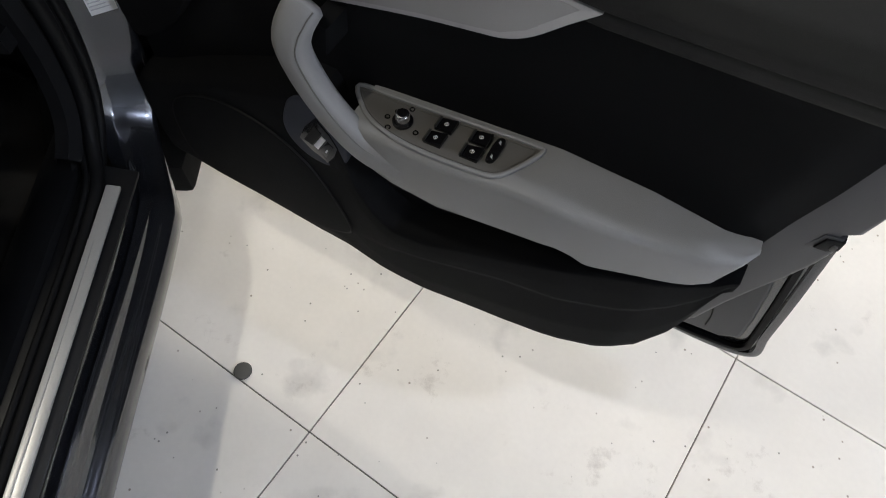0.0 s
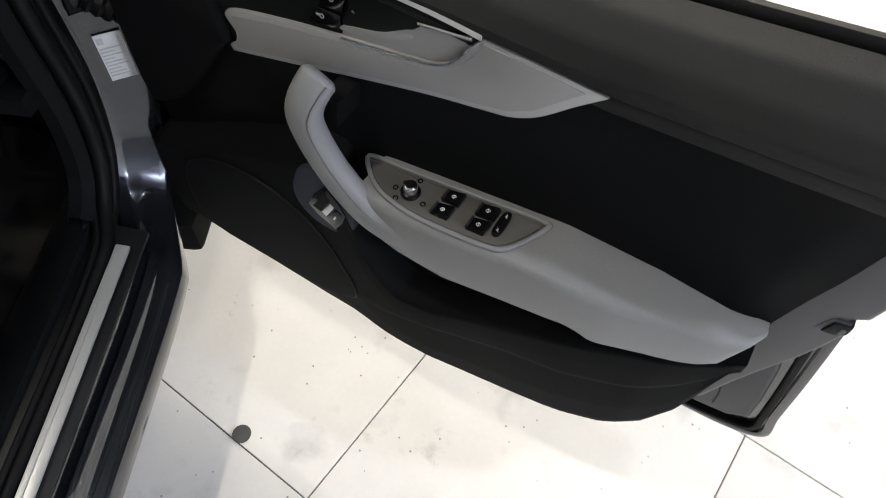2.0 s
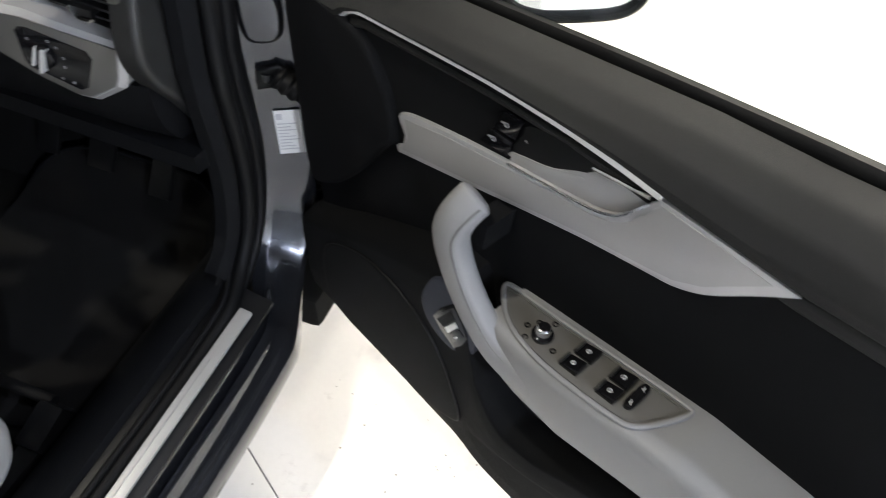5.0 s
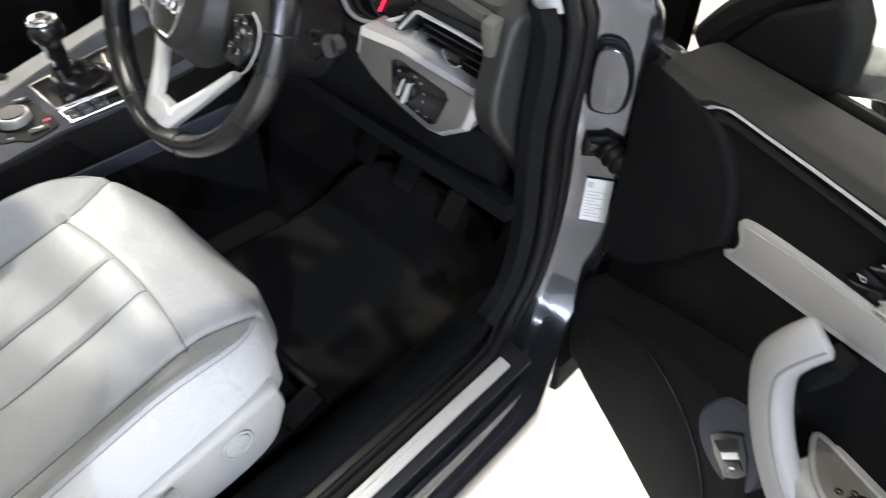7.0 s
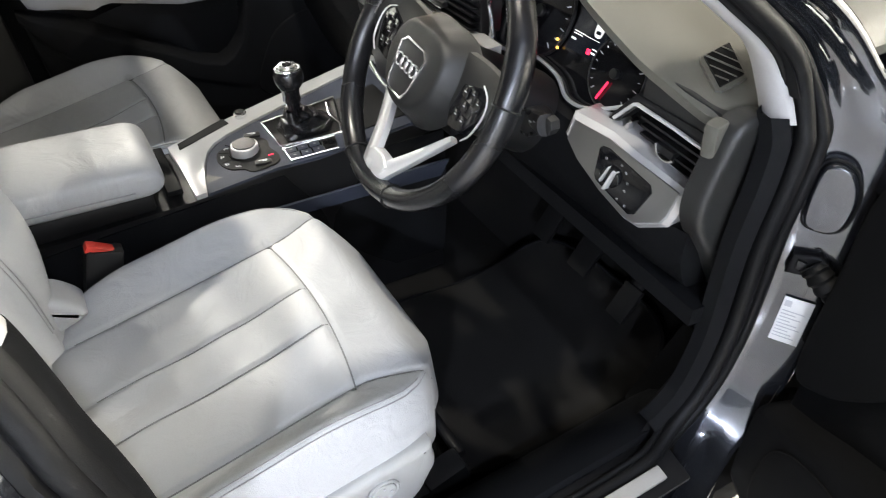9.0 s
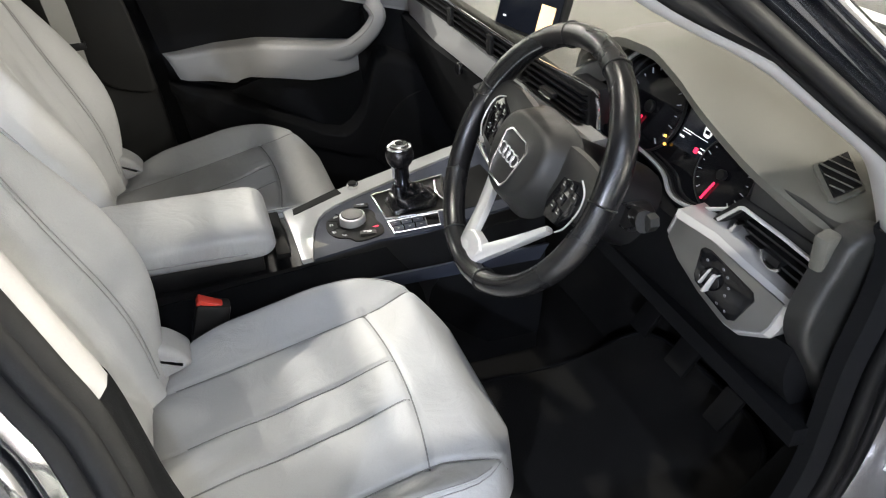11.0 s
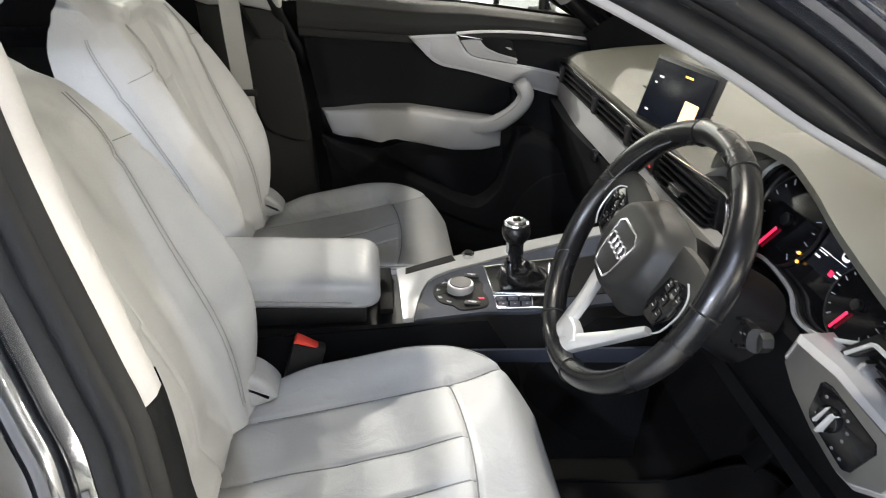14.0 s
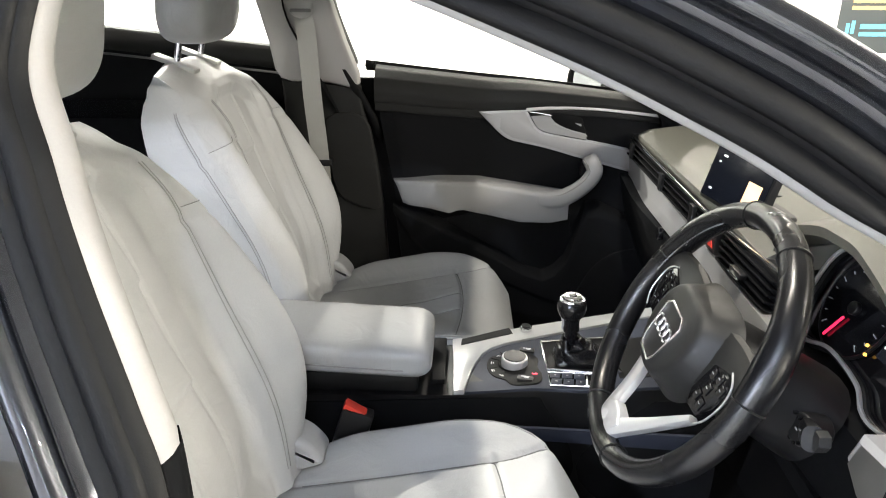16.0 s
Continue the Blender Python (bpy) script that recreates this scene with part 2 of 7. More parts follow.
def glass_material(name, tint=(1, 1, 1), clear=0.92):
    m = bpy.data.materials.new(name)
    m.use_nodes = True
    nt = m.node_tree
    for n in list(nt.nodes):
        nt.nodes.remove(n)
    out = nt.nodes.new("ShaderNodeOutputMaterial")
    mix = nt.nodes.new("ShaderNodeMixShader")
    tr = nt.nodes.new("ShaderNodeBsdfTransparent")
    gl = nt.nodes.new("ShaderNodeBsdfGlossy")
    fr = nt.nodes.new("ShaderNodeFresnel")
    tr.inputs[0].default_value = (*[clear * c for c in tint], 1)
    gl.inputs["Roughness"].default_value = 0.02
    fr.inputs["IOR"].default_value = 1.45
    nt.links.new(fr.outputs[0], mix.inputs[0])
    nt.links.new(tr.outputs[0], mix.inputs[1])
    nt.links.new(gl.outputs[0], mix.inputs[2])
    nt.links.new(mix.outputs[0], out.inputs[0])
    return m


GLASS = glass_material("window_glass", (0.93, 0.97, 0.95))
MIRROR = mat("mirror_glass", (0.9, 0.9, 0.9), 0.02, metal=1.0)

# ---------------------------------------------------------------- building helpers


def mesh_object(name, bm, material, sharp=38):
    bmesh.ops.recalc_face_normals(bm, faces=bm.faces)
    me = bpy.data.meshes.new(name)
    bm.to_mesh(me)
    bm.free()
    me.polygons.foreach_set("use_smooth", [True] * len(me.polygons))
    me.set_sharp_from_angle(angle=radians(sharp))
    me.materials.append(material)
    return new(name, me)


def thing(name, at, label, category, group="", kind=""):
    ob = new(name)
    ob.location = at
    ob.empty_display_size = 0.05
    return tagged(ob, label, category, group, kind)


def base_of(ob):
    at = Vector((0, 0, 0))
    while ob is not None:
        at += ob.location
        ob = ob.parent
    return at


def part(name, bm, material, parent, label="", sharp=38):
    """One mesh, given in the car's own metres, under a thing or a part."""
    ob = mesh_object(name, bm, material, sharp)
    ob.parent = parent
    ob.location = -base_of(parent)
    if label:
        tagged(ob, label)
    return ob


def solid(name, bm, material, label, category, kind="", group=""):
    return tagged(mesh_object(name, bm, material), label, category, group, kind)


def smooth_line(pts, steps=8, closed=False):
    """Catmull-Rom curve through control points."""
    P = [Vector(p) for p in pts]
    n = len(P)
    out = []
    for i in range(n if closed else n - 1):
        if closed:
            a, b, c, d = P[i - 1], P[i], P[(i + 1) % n], P[(i + 2) % n]
        else:
            a, b, c, d = P[max(i - 1, 0)], P[i], P[i + 1], P[min(i + 2, n - 1)]
        for k in range(steps):
            t = k / steps
            out.append(0.5 * ((2 * b) + (c - a) * t + (2 * a - 5 * b + 4 * c - d) * t * t + (3 * b - a - 3 * c + d) * t ** 3))
    if not closed:
        out.append(P[-1].copy())
    return out


def box(c, s, rot=(0, 0, 0), bevel=0.0, seg=2, bm=None):
    bm2 = bmesh.new()
    bmesh.ops.create_cube(bm2, size=1)
    bmesh.ops.scale(bm2, vec=s, verts=bm2.verts)
    if bevel:
        bmesh.ops.bevel(bm2, geom=bm2.edges[:], offset=bevel, segments=seg, profile=0.6, affect="EDGES")
    bmesh.ops.transform(bm2, matrix=pose(*c, *rot), verts=bm2.verts)
    return merged(bm, bm2)


def merged(bm, other):
    if bm is None:
        return other
    me = bpy.data.meshes.new("tmp")
    other.to_mesh(me)
    other.free()
    bm.from_mesh(me)
    bpy.data.meshes.remove(me)
    return bm


def disc(m, r, depth, r2=None, seg=32, bevel=0.0, bm=None):
    """Cylinder or cone along the local z of m."""
    bm2 = bmesh.new()
    bmesh.ops.create_cone(bm2, cap_ends=True, segments=seg, radius1=r, radius2=r if r2 is None else r2, depth=depth)
    if bevel:
        es = [e for e in bm2.edges if len(e.link_faces) == 2 and max(len(f.verts) for f in e.link_faces) > 4]
        bmesh.ops.bevel(bm2, geom=es, offset=bevel, segments=3, profile=0.6, affect="EDGES")
    bmesh.ops.transform(bm2, matrix=m, verts=bm2.verts)
    return merged(bm, bm2)


def ring(m, R, r, seg=48, sides=10, squash=1.0, bm=None):
    """Torus in the local xy plane of m."""
    bm2 = bmesh.new()
    rows = []
    for i in range(seg):
        a = 2 * math.pi * i / seg
        rows.append([bm2.verts.new(m @ Vector(((R + r * math.cos(2 * math.pi * k / sides)) * math.cos(a), (R + r * math.cos(2 * math.pi * k / sides)) * math.sin(a) * squash, r * math.sin(2 * math.pi * k / sides)))) for k in range(sides)])
    for i in range(seg):
        for k in range(sides):
            bm2.faces.new((rows[i][k], rows[(i + 1) % seg][k], rows[(i + 1) % seg][(k + 1) % sides], rows[i][(k + 1) % sides]))
    return merged(bm, bm2)


def prism(pts, to_world, low, high, bevel=0.0, seg=2, bm=None):
    """A flat outline (a, b) between two depths, brought into place by to_world(a, b, depth)."""
    bm2 = bmesh.new()
    A = [bm2.verts.new((p[0], p[1], low)) for p in pts]
    B = [bm2.verts.new((p[0], p[1], high)) for p in pts]
    n = len(pts)
    bm2.faces.new(A[::-1])
    top = bm2.faces.new(B)
    for i in range(n):
        bm2.faces.new((A[i], A[(i + 1) % n], B[(i + 1) % n], B[i]))
    bmesh.ops.recalc_face_normals(bm2, faces=bm2.faces)
    if bevel:
        bmesh.ops.bevel(bm2, geom=list(top.edges), offset=bevel, segments=seg, profile=0.6, affect="EDGES")
    for v in bm2.verts:
        v.co = to_world(*v.co)
    return merged(bm, bm2)


def sweep(path, section, closed=False, bm=None, side=None, scale=None):
    """A section (a, b) drawn along a path; a points along side x tangent, b along side."""
    bm2 = bmesh.new()
    rows = []
    n = len(path)
    for i, p in enumerate(path):
        if closed:
            t = path[(i + 1) % n] - path[i - 1]
        else:
            t = path[min(i + 1, n - 1)] - path[max(i - 1, 0)]
        t.normalize()
        s = Vector(side) if side is not None else Vector((0, 0, 1))
        s = (s - t * s.dot(t)).normalized()
        a = t.cross(s)
        k = scale(i / max(n - 1, 1)) if scale else 1.0
        ka, kb = k if isinstance(k, tuple) else (k, k)
        rows.append([bm2.verts.new(p + a * (q[0] * ka) + s * (q[1] * kb)) for q in section])
    m = len(section)
    for i in range(n if closed else n - 1):
        for k in range(m):
            bm2.faces.new((rows[i][k], rows[(i + 1) % n][k], rows[(i + 1) % n][(k + 1) % m], rows[i][(k + 1) % m]))
    if not closed:
        bm2.faces.new(rows[0][::-1])
        bm2.faces.new(rows[-1])
    return merged(bm, bm2)


def round_section(a, b, n=12, power=2.6):
    out = []
    for i in range(n):
        t = 2 * math.pi * i / n
        c, s = math.cos(t), math.sin(t)
        out.append((a * math.copysign(abs(c) ** (2 / power), c), b * math.copysign(abs(s) ** (2 / power), s)))
    return out


def sheet(fn, nu, nv, thick=None, bm=None):
    """A surface fn(a, b) over the unit square; with thick(a, b) giving the back's offset vector it is closed to a body."""
    bm2 = bmesh.new()
    F = [[bm2.verts.new(fn(i / nu, j / nv)) for j in range(nv + 1)] for i in range(nu + 1)]
    for i in range(nu):
        for j in range(nv):
            bm2.faces.new((F[i][j], F[i + 1][j], F[i + 1][j + 1], F[i][j + 1]))
    if thick:
        G = [[bm2.verts.new(F[i][j].co + Vector(thick(i / nu, j / nv))) for j in range(nv + 1)] for i in range(nu + 1)]
        for i in range(nu):
            for j in range(nv):
                bm2.faces.new((G[i][j], G[i][j + 1], G[i + 1][j + 1], G[i + 1][j]))
        rim = [(i, 0) for i in range(nu)] + [(nu, j) for j in range(nv)] + [(i, nv) for i in range(nu, 0, -1)] + [(0, j) for j in range(nv, 0, -1)]
        for a, b in zip(rim, rim[1:] + rim[:1]):
            bm2.faces.new((F[a[0]][a[1]], F[b[0]][b[1]], G[b[0]][b[1]], G[a[0]][a[1]]))
    return merged(bm, bm2)


def lerp_table(table, x):
    """Smooth interpolation in a short table of (x, y)."""
    if x <= table[0][0]:
        return table[0][1]
    for (x0, y0), (x1, y1) in zip(table, table[1:]):
        if x <= x1:
            t = (x - x0) / (x1 - x0)
            t = t * t * (3 - 2 * t)
            return y0 + (y1 - y0) * t
    return table[-1][1]


def linear(table, x):
    if x <= table[0][0]:
        return table[0][1]
    for (x0, y0), (x1, y1) in zip(table, table[1:]):
        if x <= x1:
            return y0 + (y1 - y0) * (x - x0) / (x1 - x0)
    return table[-1][1]


def step(a, b, x):
    t = min(max((x - a) / (b - a), 0.0), 1.0)
    return t * t * (3 - 2 * t)


def groove(d, width=0.006, depth=0.004):
    return -depth * math.exp(-(d / width) ** 2)


# ---------------------------------------------------------------- showroom
ROOM = (-4.6, 5.2, -4.4, 5.6)
x0, x1, y0, y1 = ROOM
floor = solid("floor", box(((x0 + x1) / 2, (y0 + y1) / 2, -0.06), (x1 - x0 + 0.4, y1 - y0 + 0.4, 0.10)), GROUT, "cream polished stone tile floor with dark joints", "floor", "structure")
solid("ceiling", box(((x0 + x1) / 2, (y0 + y1) / 2, CEIL + 0.06), (x1 - x0 + 0.4, y1 - y0 + 0.4, 0.12)), CEILPAINT, "plain dark grey showroom ceiling", "ceiling", "structure")
solid("wall_north", box(((x0 + x1) / 2, y1 + 0.1, CEIL / 2), (x1 - x0, 0.2, CEIL)), WALLPAINT, "plain white showroom wall", "wall", "structure")
solid("wall_south", box(((x0 + x1) / 2, y0 - 0.1, CEIL / 2), (x1 - x0, 0.2, CEIL)), GREYPAINT, "plain grey showroom wall", "wall", "structure")
solid("wall_west", box((x0 - 0.1, (y0 + y1) / 2, CEIL / 2), (0.2, y1 - y0 + 0.4, CEIL)), WALLPAINT, "plain white showroom wall", "wall", "structure")
solid("wall_east", box((x1 + 0.1, (y0 + y1) / 2, CEIL / 2), (0.2, y1 - y0 + 0.4, CEIL)), WALLPAINT, "plain white showroom wall", "wall", "structure")
# fittings for the added lamps, at their fitted places
for lx, ly, lw in LAMPS:
    lamp = thing("added_downlight", (lx, ly, CEIL), "added round white ceiling downlight, unseen, placed to fit the light", "ceiling light", "showroom downlights")
    part("trim_ring", ring(pose(lx, ly, CEIL - 0.012), 0.095, 0.015, 32, 8), WALLPAINT, lamp)
    part("reflector", disc(pose(lx, ly, CEIL - 0.006), 0.085, 0.012), CHROME, lamp)

# ---------------------------------------------------------------- car body
OPENING = [(-0.02, 0.395), (0.25, 0.388), (0.52, 0.388), (0.645, 0.430), (0.692, 0.55), (0.690, 0.74), (0.705, 0.86), (0.708, 0.925), (0.686, 0.985), (0.605, 1.055), (0.45, 1.178), (0.324, 1.247), (0.207, 1.297), (0.06, 1.35), (-0.06, 1.375), (-0.165, 1.355), (-0.205, 1.25), (-0.182, 1.165), (-0.152, 1.085), (-0.110, 0.99), (-0.086, 0.93), (-0.060, 0.80), (-0.050, 0.62), (-0.052, 0.48)]


def side_x(z):
    """How far the body side stands out at a height."""
    return 0.755 - 0.42 * max(0.0, z - 0.88) - 0.05 * step(0.80, 0.95, z) * 0.2


LOOP = smooth_line([(0, y, z) for y, z in OPENING], 7, closed=True)


def loop_frame(i, mirror=1):
    n = len(LOOP)
    p, t = LOOP[i % n], (LOOP[(i + 1) % n] - LOOP[i - 1]).normalized()
    out = Vector((0, t.z, -t.y))  # away from the opening
    return p, out


def weights(p):
    pillar = step(0.56, 0.66, p.y) * (1 - step(0.86, 1.02, p.z))
    sill = (1 - step(0.41, 0.50, p.z)) * (1 - pillar)
    return pillar, sill


def body_strip(profile, mirror=1, first=0, last=None, bm=None):
    """A band round the door opening; profile(p) gives (outward, sideways) pairs."""
    n = len(LOOP)
    bm2 = bmesh.new()
    rng = range(first, n + 1 if last is None else last + 1)
    rows = []
    for i in rng:
        p, out = loop_frame(i)
        rows.append([bm2.verts.new(Vector((mirror * (side_x((p + out * a).z) + b), 0, 0)) + Vector((0, (p + out * a).y, (p + out * a).z))) for a, b in profile(p)])
    for r, s in zip(rows, rows[1:]):
        for k in range(len(r) - 1):
            bm2.faces.new((r[k], r[k + 1], s[k + 1], s[k]))
    bmesh.ops.remove_doubles(bm2, verts=bm2.verts, dist=1e-5)
    return merged(bm, bm2)


def mix(w, a, b, c):
    pi, si = w
    return tuple(x * pi + y * si + z * (1 - pi - si) for x, y, z in zip(a, b, c))


def paint_profile(p):
    w = weights(p)
    hinge = [(0.068, -0.024), (0.075, -0.014), (0.081, -0.008), (0.084, -0.003), (0.088, 0.004), (0.095, 0.016), (0.102, 0.028), (0.108, 0.038), (0.1125, 0.0455), (0.116, 0.050), (0.121, 0.051), (0.130, 0.046), (0.140, 0.036), (0.150, 0.000)]
    sill = [(0.012, 0.052), (0.022, 0.055), (0.036, 0.056), (0.044, 0.059), (0.038, 0.066), (0.042, 0.072), (0.058, 0.075), (0.070, 0.079), (0.077, 0.088), (0.078, 0.098), (0.090, 0.104), (0.118, 0.106), (0.130, 0.102), (0.142, 0.060)]
    upper = [(0.012, 0.000), (0.015, 0.008), (0.019, 0.012), (0.024, 0.009), (0.027, 0.014), (0.034, 0.020), (0.038, 0.018), (0.040, 0.009), (0.043, 0.009), (0.046, 0.022), (0.054, 0.028), (0.062, 0.026), (0.068, 0.014), (0.071, -0.030)]
    rows = list(zip(hinge, sill, upper))
    return [mix(w, *r) for r in rows]


def seal_profile(r, pillar, sill, upper):
    """A round rubber bead; its centre as (outward, sideways) on the hinge pillar, the sill and the upper frame."""
    def prof(p):
        o = mix(weights(p), pillar, sill, upper)
        return [(o[0] + r * math.cos(k * math.pi / 5), o[1] + r * math.sin(k * math.pi / 5)) for k in range(11)]
    return prof


def channel_profile(p):
    """Flat black flange between the beads and the painted hinge pillar."""
    pillar = [(-0.012, -0.040), (0.010, -0.016), (0.040, -0.006), (0.062, -0.008), (0.078, -0.016), (0.086, -0.026)]
    other = [(-0.004, -0.020), (0.000, -0.012), (0.004, -0.006), (0.006, -0.006), (0.008, -0.008), (0.010, -0.012)]
    w = weights(p)
    return [mix(w, q, r, r) for q, r in zip(pillar, other)]


def loop_index(cond):
    return [i for i in range(len(LOOP)) if cond(LOOP[i])]


def trim_band(sel, profile, mirror=1):
    idx = loop_index(sel)
    runs, cur = [], [idx[0]]
    for i in idx[1:]:
        if i == cur[-1] + 1:
            cur.append(i)
        else:
            runs.append(cur)
            cur = [i]
    runs.append(cur)
    bm = None
    for r in runs:
        bm = body_strip(profile, mirror, r[0], r[-1], bm)
    return bm


car = thing("car_body", (0, 0, 0), "dark grey metallic saloon body shell with the door open", "car")
part("body_side", body_strip(paint_profile), PAINT, car, "glossy dark grey metallic door frame and sill", 60)
part("seal_flange", body_strip(channel_profile), RUBBER, car, "flat black seal flange", 60)
part("door_seal", body_strip(seal_profile(0.012, (0.012, -0.010), (0.000, 0.014), (0.002, 0.006))), RUBBER, car, "black rubber door seal", 60)
part("outer_seal_bead", body_strip(seal_profile(0.008, (0.040, -0.006), (0.008, 0.012), (0.006, 0.004))), RUBBER, car, "slim black rubber seal bead", 60)
part("inner_seal_lip", body_strip(seal_profile(0.005, (-0.004, -0.022), (-0.013, 0.005), (-0.011, -0.003))), RUBBER, car, "black rubber seal lip", 60)
part("centre_pillar_seal", body_strip(lambda p: [(-0.018, 0.001), (-0.012, 0.010), (-0.002, 0.012), (0.004, 0.004), (0.010, 0.006), (0.017, 0.016), (0.026, 0.014)], 1, *[k for k in (min(i for i in range(len(LOOP)) if LOOP[i].y < -0.045 and i > 40), len(LOOP) - 4)]), RUBBER, car, "broad black rubber seal on the centre pillar", 60)
part("pillar_seal", trim_band(lambda p: p.y > 0.0 and p.z > 0.93 and p.y < 0.76, lambda p: [(a * (1 - 0.7 * step(0.44, 0.58, p.y)), b) for a, b in ((-0.037, -0.006), (-0.036, 0.001), (-0.030, 0.006), (-0.021, 0.004), (-0.015, 0.000), (-0.010, 0.006), (-0.002, 0.009), (0.006, 0.004))]), RUBBER, car, "broad ribbed rubber seal under the windscreen pillar", 60)
part("body_side_far", body_strip(paint_profile, -1), BLACKSOFT, car, "", 60)
part("door_seal_far", body_strip(seal_profile(0.013, (0.002, 0.006), (0.0, 0.014), (0.002, 0.006)), -1), RUBBER, car, "", 60)


PILLAR_TRIM = [(-0.030, -0.006), (-0.037, -0.009), (-0.042, -0.016), (-0.044, -0.030), (-0.034, -0.055), (0.004, -0.085), (0.05, -0.10)]


def pillar_trim_profile(p):
    """The trim runs closer to the seal towards the dashboard."""
    k = 0.024 * step(0.44, 0.58, p.y)
    return [(a + k, b) for a, b in PILLAR_TRIM]


CENTRE_TRIM = [(-0.012, 0.001), (-0.018, -0.005), (-0.022, -0.012), (-0.022, -0.026), (-0.008, -0.055), (0.05, -0.085), (0.14, -0.10)]
for mirror, tail in ((1, ""), (-1, "_far")):
    part("pillar_trim" + tail, trim_band(lambda p: p.y > -0.01 and p.z > (0.90 if mirror > 0 else 1.07) and p.y < 0.76, pillar_trim_profile, mirror), HEADLINER, car, "pale grey windscreen pillar trim")
    part("kick_panel" + tail, trim_band(lambda p: p.y > 0.60 and p.z < (0.915 if mirror > 0 else 1.01), lambda p: [(-0.014, -0.008), (-0.03, -0.02), (-0.03, -0.04), (0.05, -0.075), (0.2, -0.09)], mirror), BLACKSOFT, car, "black footwell side panel")

part("centre_pillar_trim", trim_band(lambda p: p.y < 0.02 and p.z > 0.945, lambda p: CENTRE_TRIM), HEADLINER, car, "pale grey centre pillar trim")
part("centre_pillar_lower", trim_band(lambda p: p.y < 0.0 and 0.44 < p.z < 0.955, lambda p: [(a, b - 0.003) for a, b in CENTRE_TRIM]), BLACKSOFT, car, "black lower pillar trim")


def far_pillar(y, z, d):
    """On the far centre pillar's lining; d into the car."""
    return Vector((-0.686 + (0.48 if z > 1.04 else 0.09) * (z - 1.04) + d, y, z))


upper_line = smooth_line([(-0.122, 1.040, 0), (-0.144, 1.150, 0), (-0.166, 1.250, 0), (-0.185, 1.345, 0), (-0.36, 1.345, 0), (-0.343, 1.250, 0), (-0.332, 1.150, 0), (-0.320, 1.058, 0), (-0.22, 1.049, 0)], 3, closed=True)
part("centre_pillar_trim_far", prism([(p.x, p.y) for p in upper_line], far_pillar, -0.04, 0.012, 0.010, 4), HEADLINER, car, "pale grey centre pillar trim")
# lighter material than the near pillar's lining: light falling here is put into its colour
lower_line = [(-0.120, 1.036), (-0.112, 0.965), (-0.088, 0.85), (-0.066, 0.66), (-0.055, 0.40), (-0.315, 0.40), (-0.318, 0.70), (-0.322, 1.052), (-0.22, 1.044)]
part("centre_pillar_lower_far", prism(lower_line, far_pillar, -0.035, 0.004, 0.008, 3), DOORTOP, car, "black lower pillar trim")
cover_line = smooth_line([(-0.110, 0.955, 0), (-0.085, 0.85, 0), (-0.075, 0.74, 0), (-0.085, 0.69, 0), (-0.17, 0.715, 0), (-0.205, 0.77, 0), (-0.215, 0.95, 0)], 3, closed=True)
part("belt_cover_far", prism([(p.x, p.y) for p in cover_line], far_pillar, 0.0, 0.012, 0.007, 3), DOORTOP, car, "raised black belt reel cover")

# sill: black inner cover, steel scuff strip in two steps
sill_bm = sweep([Vector((0, y, 0)) for y in (-0.14, 0.2, 0.5, 0.62, 0.68)], [(0.745, 0.30), (0.745, 0.392), (0.735, 0.405), (0.715, 0.408), (0.685, 0.398), (0.660, 0.375), (0.635, 0.33), (0.615, 0.27), (0.62, 0.25), (0.74, 0.25)], side=(0, 0, 1))
part("sill_cover", sill_bm, BLACKSOFT, car, "black grained plastic sill cover")
part("sill_lip", box((0.778, 0.215, 0.384), (0.078, 0.80, 0.012), (0, 14, 0), 0.004), BLACKPL, car, "black plastic sill lip")
part("scuff_strip", box((0.793, 0.226, 0.3935), (0.022, 0.70, 0.008), (0, 10, 0), 0.003), STEEL, car, "brushed steel sill scuff strip")
part("scuff_inset", box((0.788, 0.17, 0.3985), (0.009, 0.62, 0.004), (0, 10, 0), 0.0018), STEEL, car, "raised brushed strip")

# hinge pillar: check strap cover, cable boot, sticker
def on_pillar(a, b, c):
    """On the painted hinge face: a outwards, b up, c off the face."""
    return Vector((0.777 + 0.866 * a + 0.5 * c, 0.790 + 0.5 * a - 0.866 * c, b))


pad_line = smooth_line([(-0.036, 0.752, 0), (-0.040, 0.80, 0), (-0.036, 0.832, 0), (-0.020, 0.840, 0), (0.000, 0.830, 0), (0.012, 0.800, 0), (0.012, 0.765, 0), (0.004, 0.747, 0), (-0.016, 0.742, 0)], 5, closed=True)
part("hinge_cover", prism([(p.x, p.y) for p in pad_line], on_pillar, -0.02, 0.010, 0.005, 3), PAINT, car, "painted raised hinge pillar pad")
part("pad_gap", sweep([on_pillar(p.x * 1.08 + 0.001, 0.792 + (p.y - 0.792) * 1.06, 0.0) for p in pad_line], round_section(0.0022, 0.0022, 6), closed=True, side=(0.5, -0.866, 0)), RUBBER, car)
cable = smooth_line([(0.775, 0.782, 0.690), (0.80, 0.785, 0.672), (0.825, 0.80, 0.650), (0.85, 0.81, 0.60), (0.87, 0.80, 0.55)], 8)
part("cable_boot", sweep(cable, round_section(0.016, 0.016), side=(0, 0, 1), scale=lambda t: 1 + 0.12 * math.cos(t * 70)), RUBBER, car, "ribbed black rubber cable boot")
part("cable_socket", prism([(-0.034, 0.668), (-0.032, 0.702), (0.0, 0.708), (0.020, 0.690), (0.024, 0.664), (0.0, 0.672)], on_pillar, -0.01, 0.012, 0.005, 3), RUBBER, car, "black cable grommet")
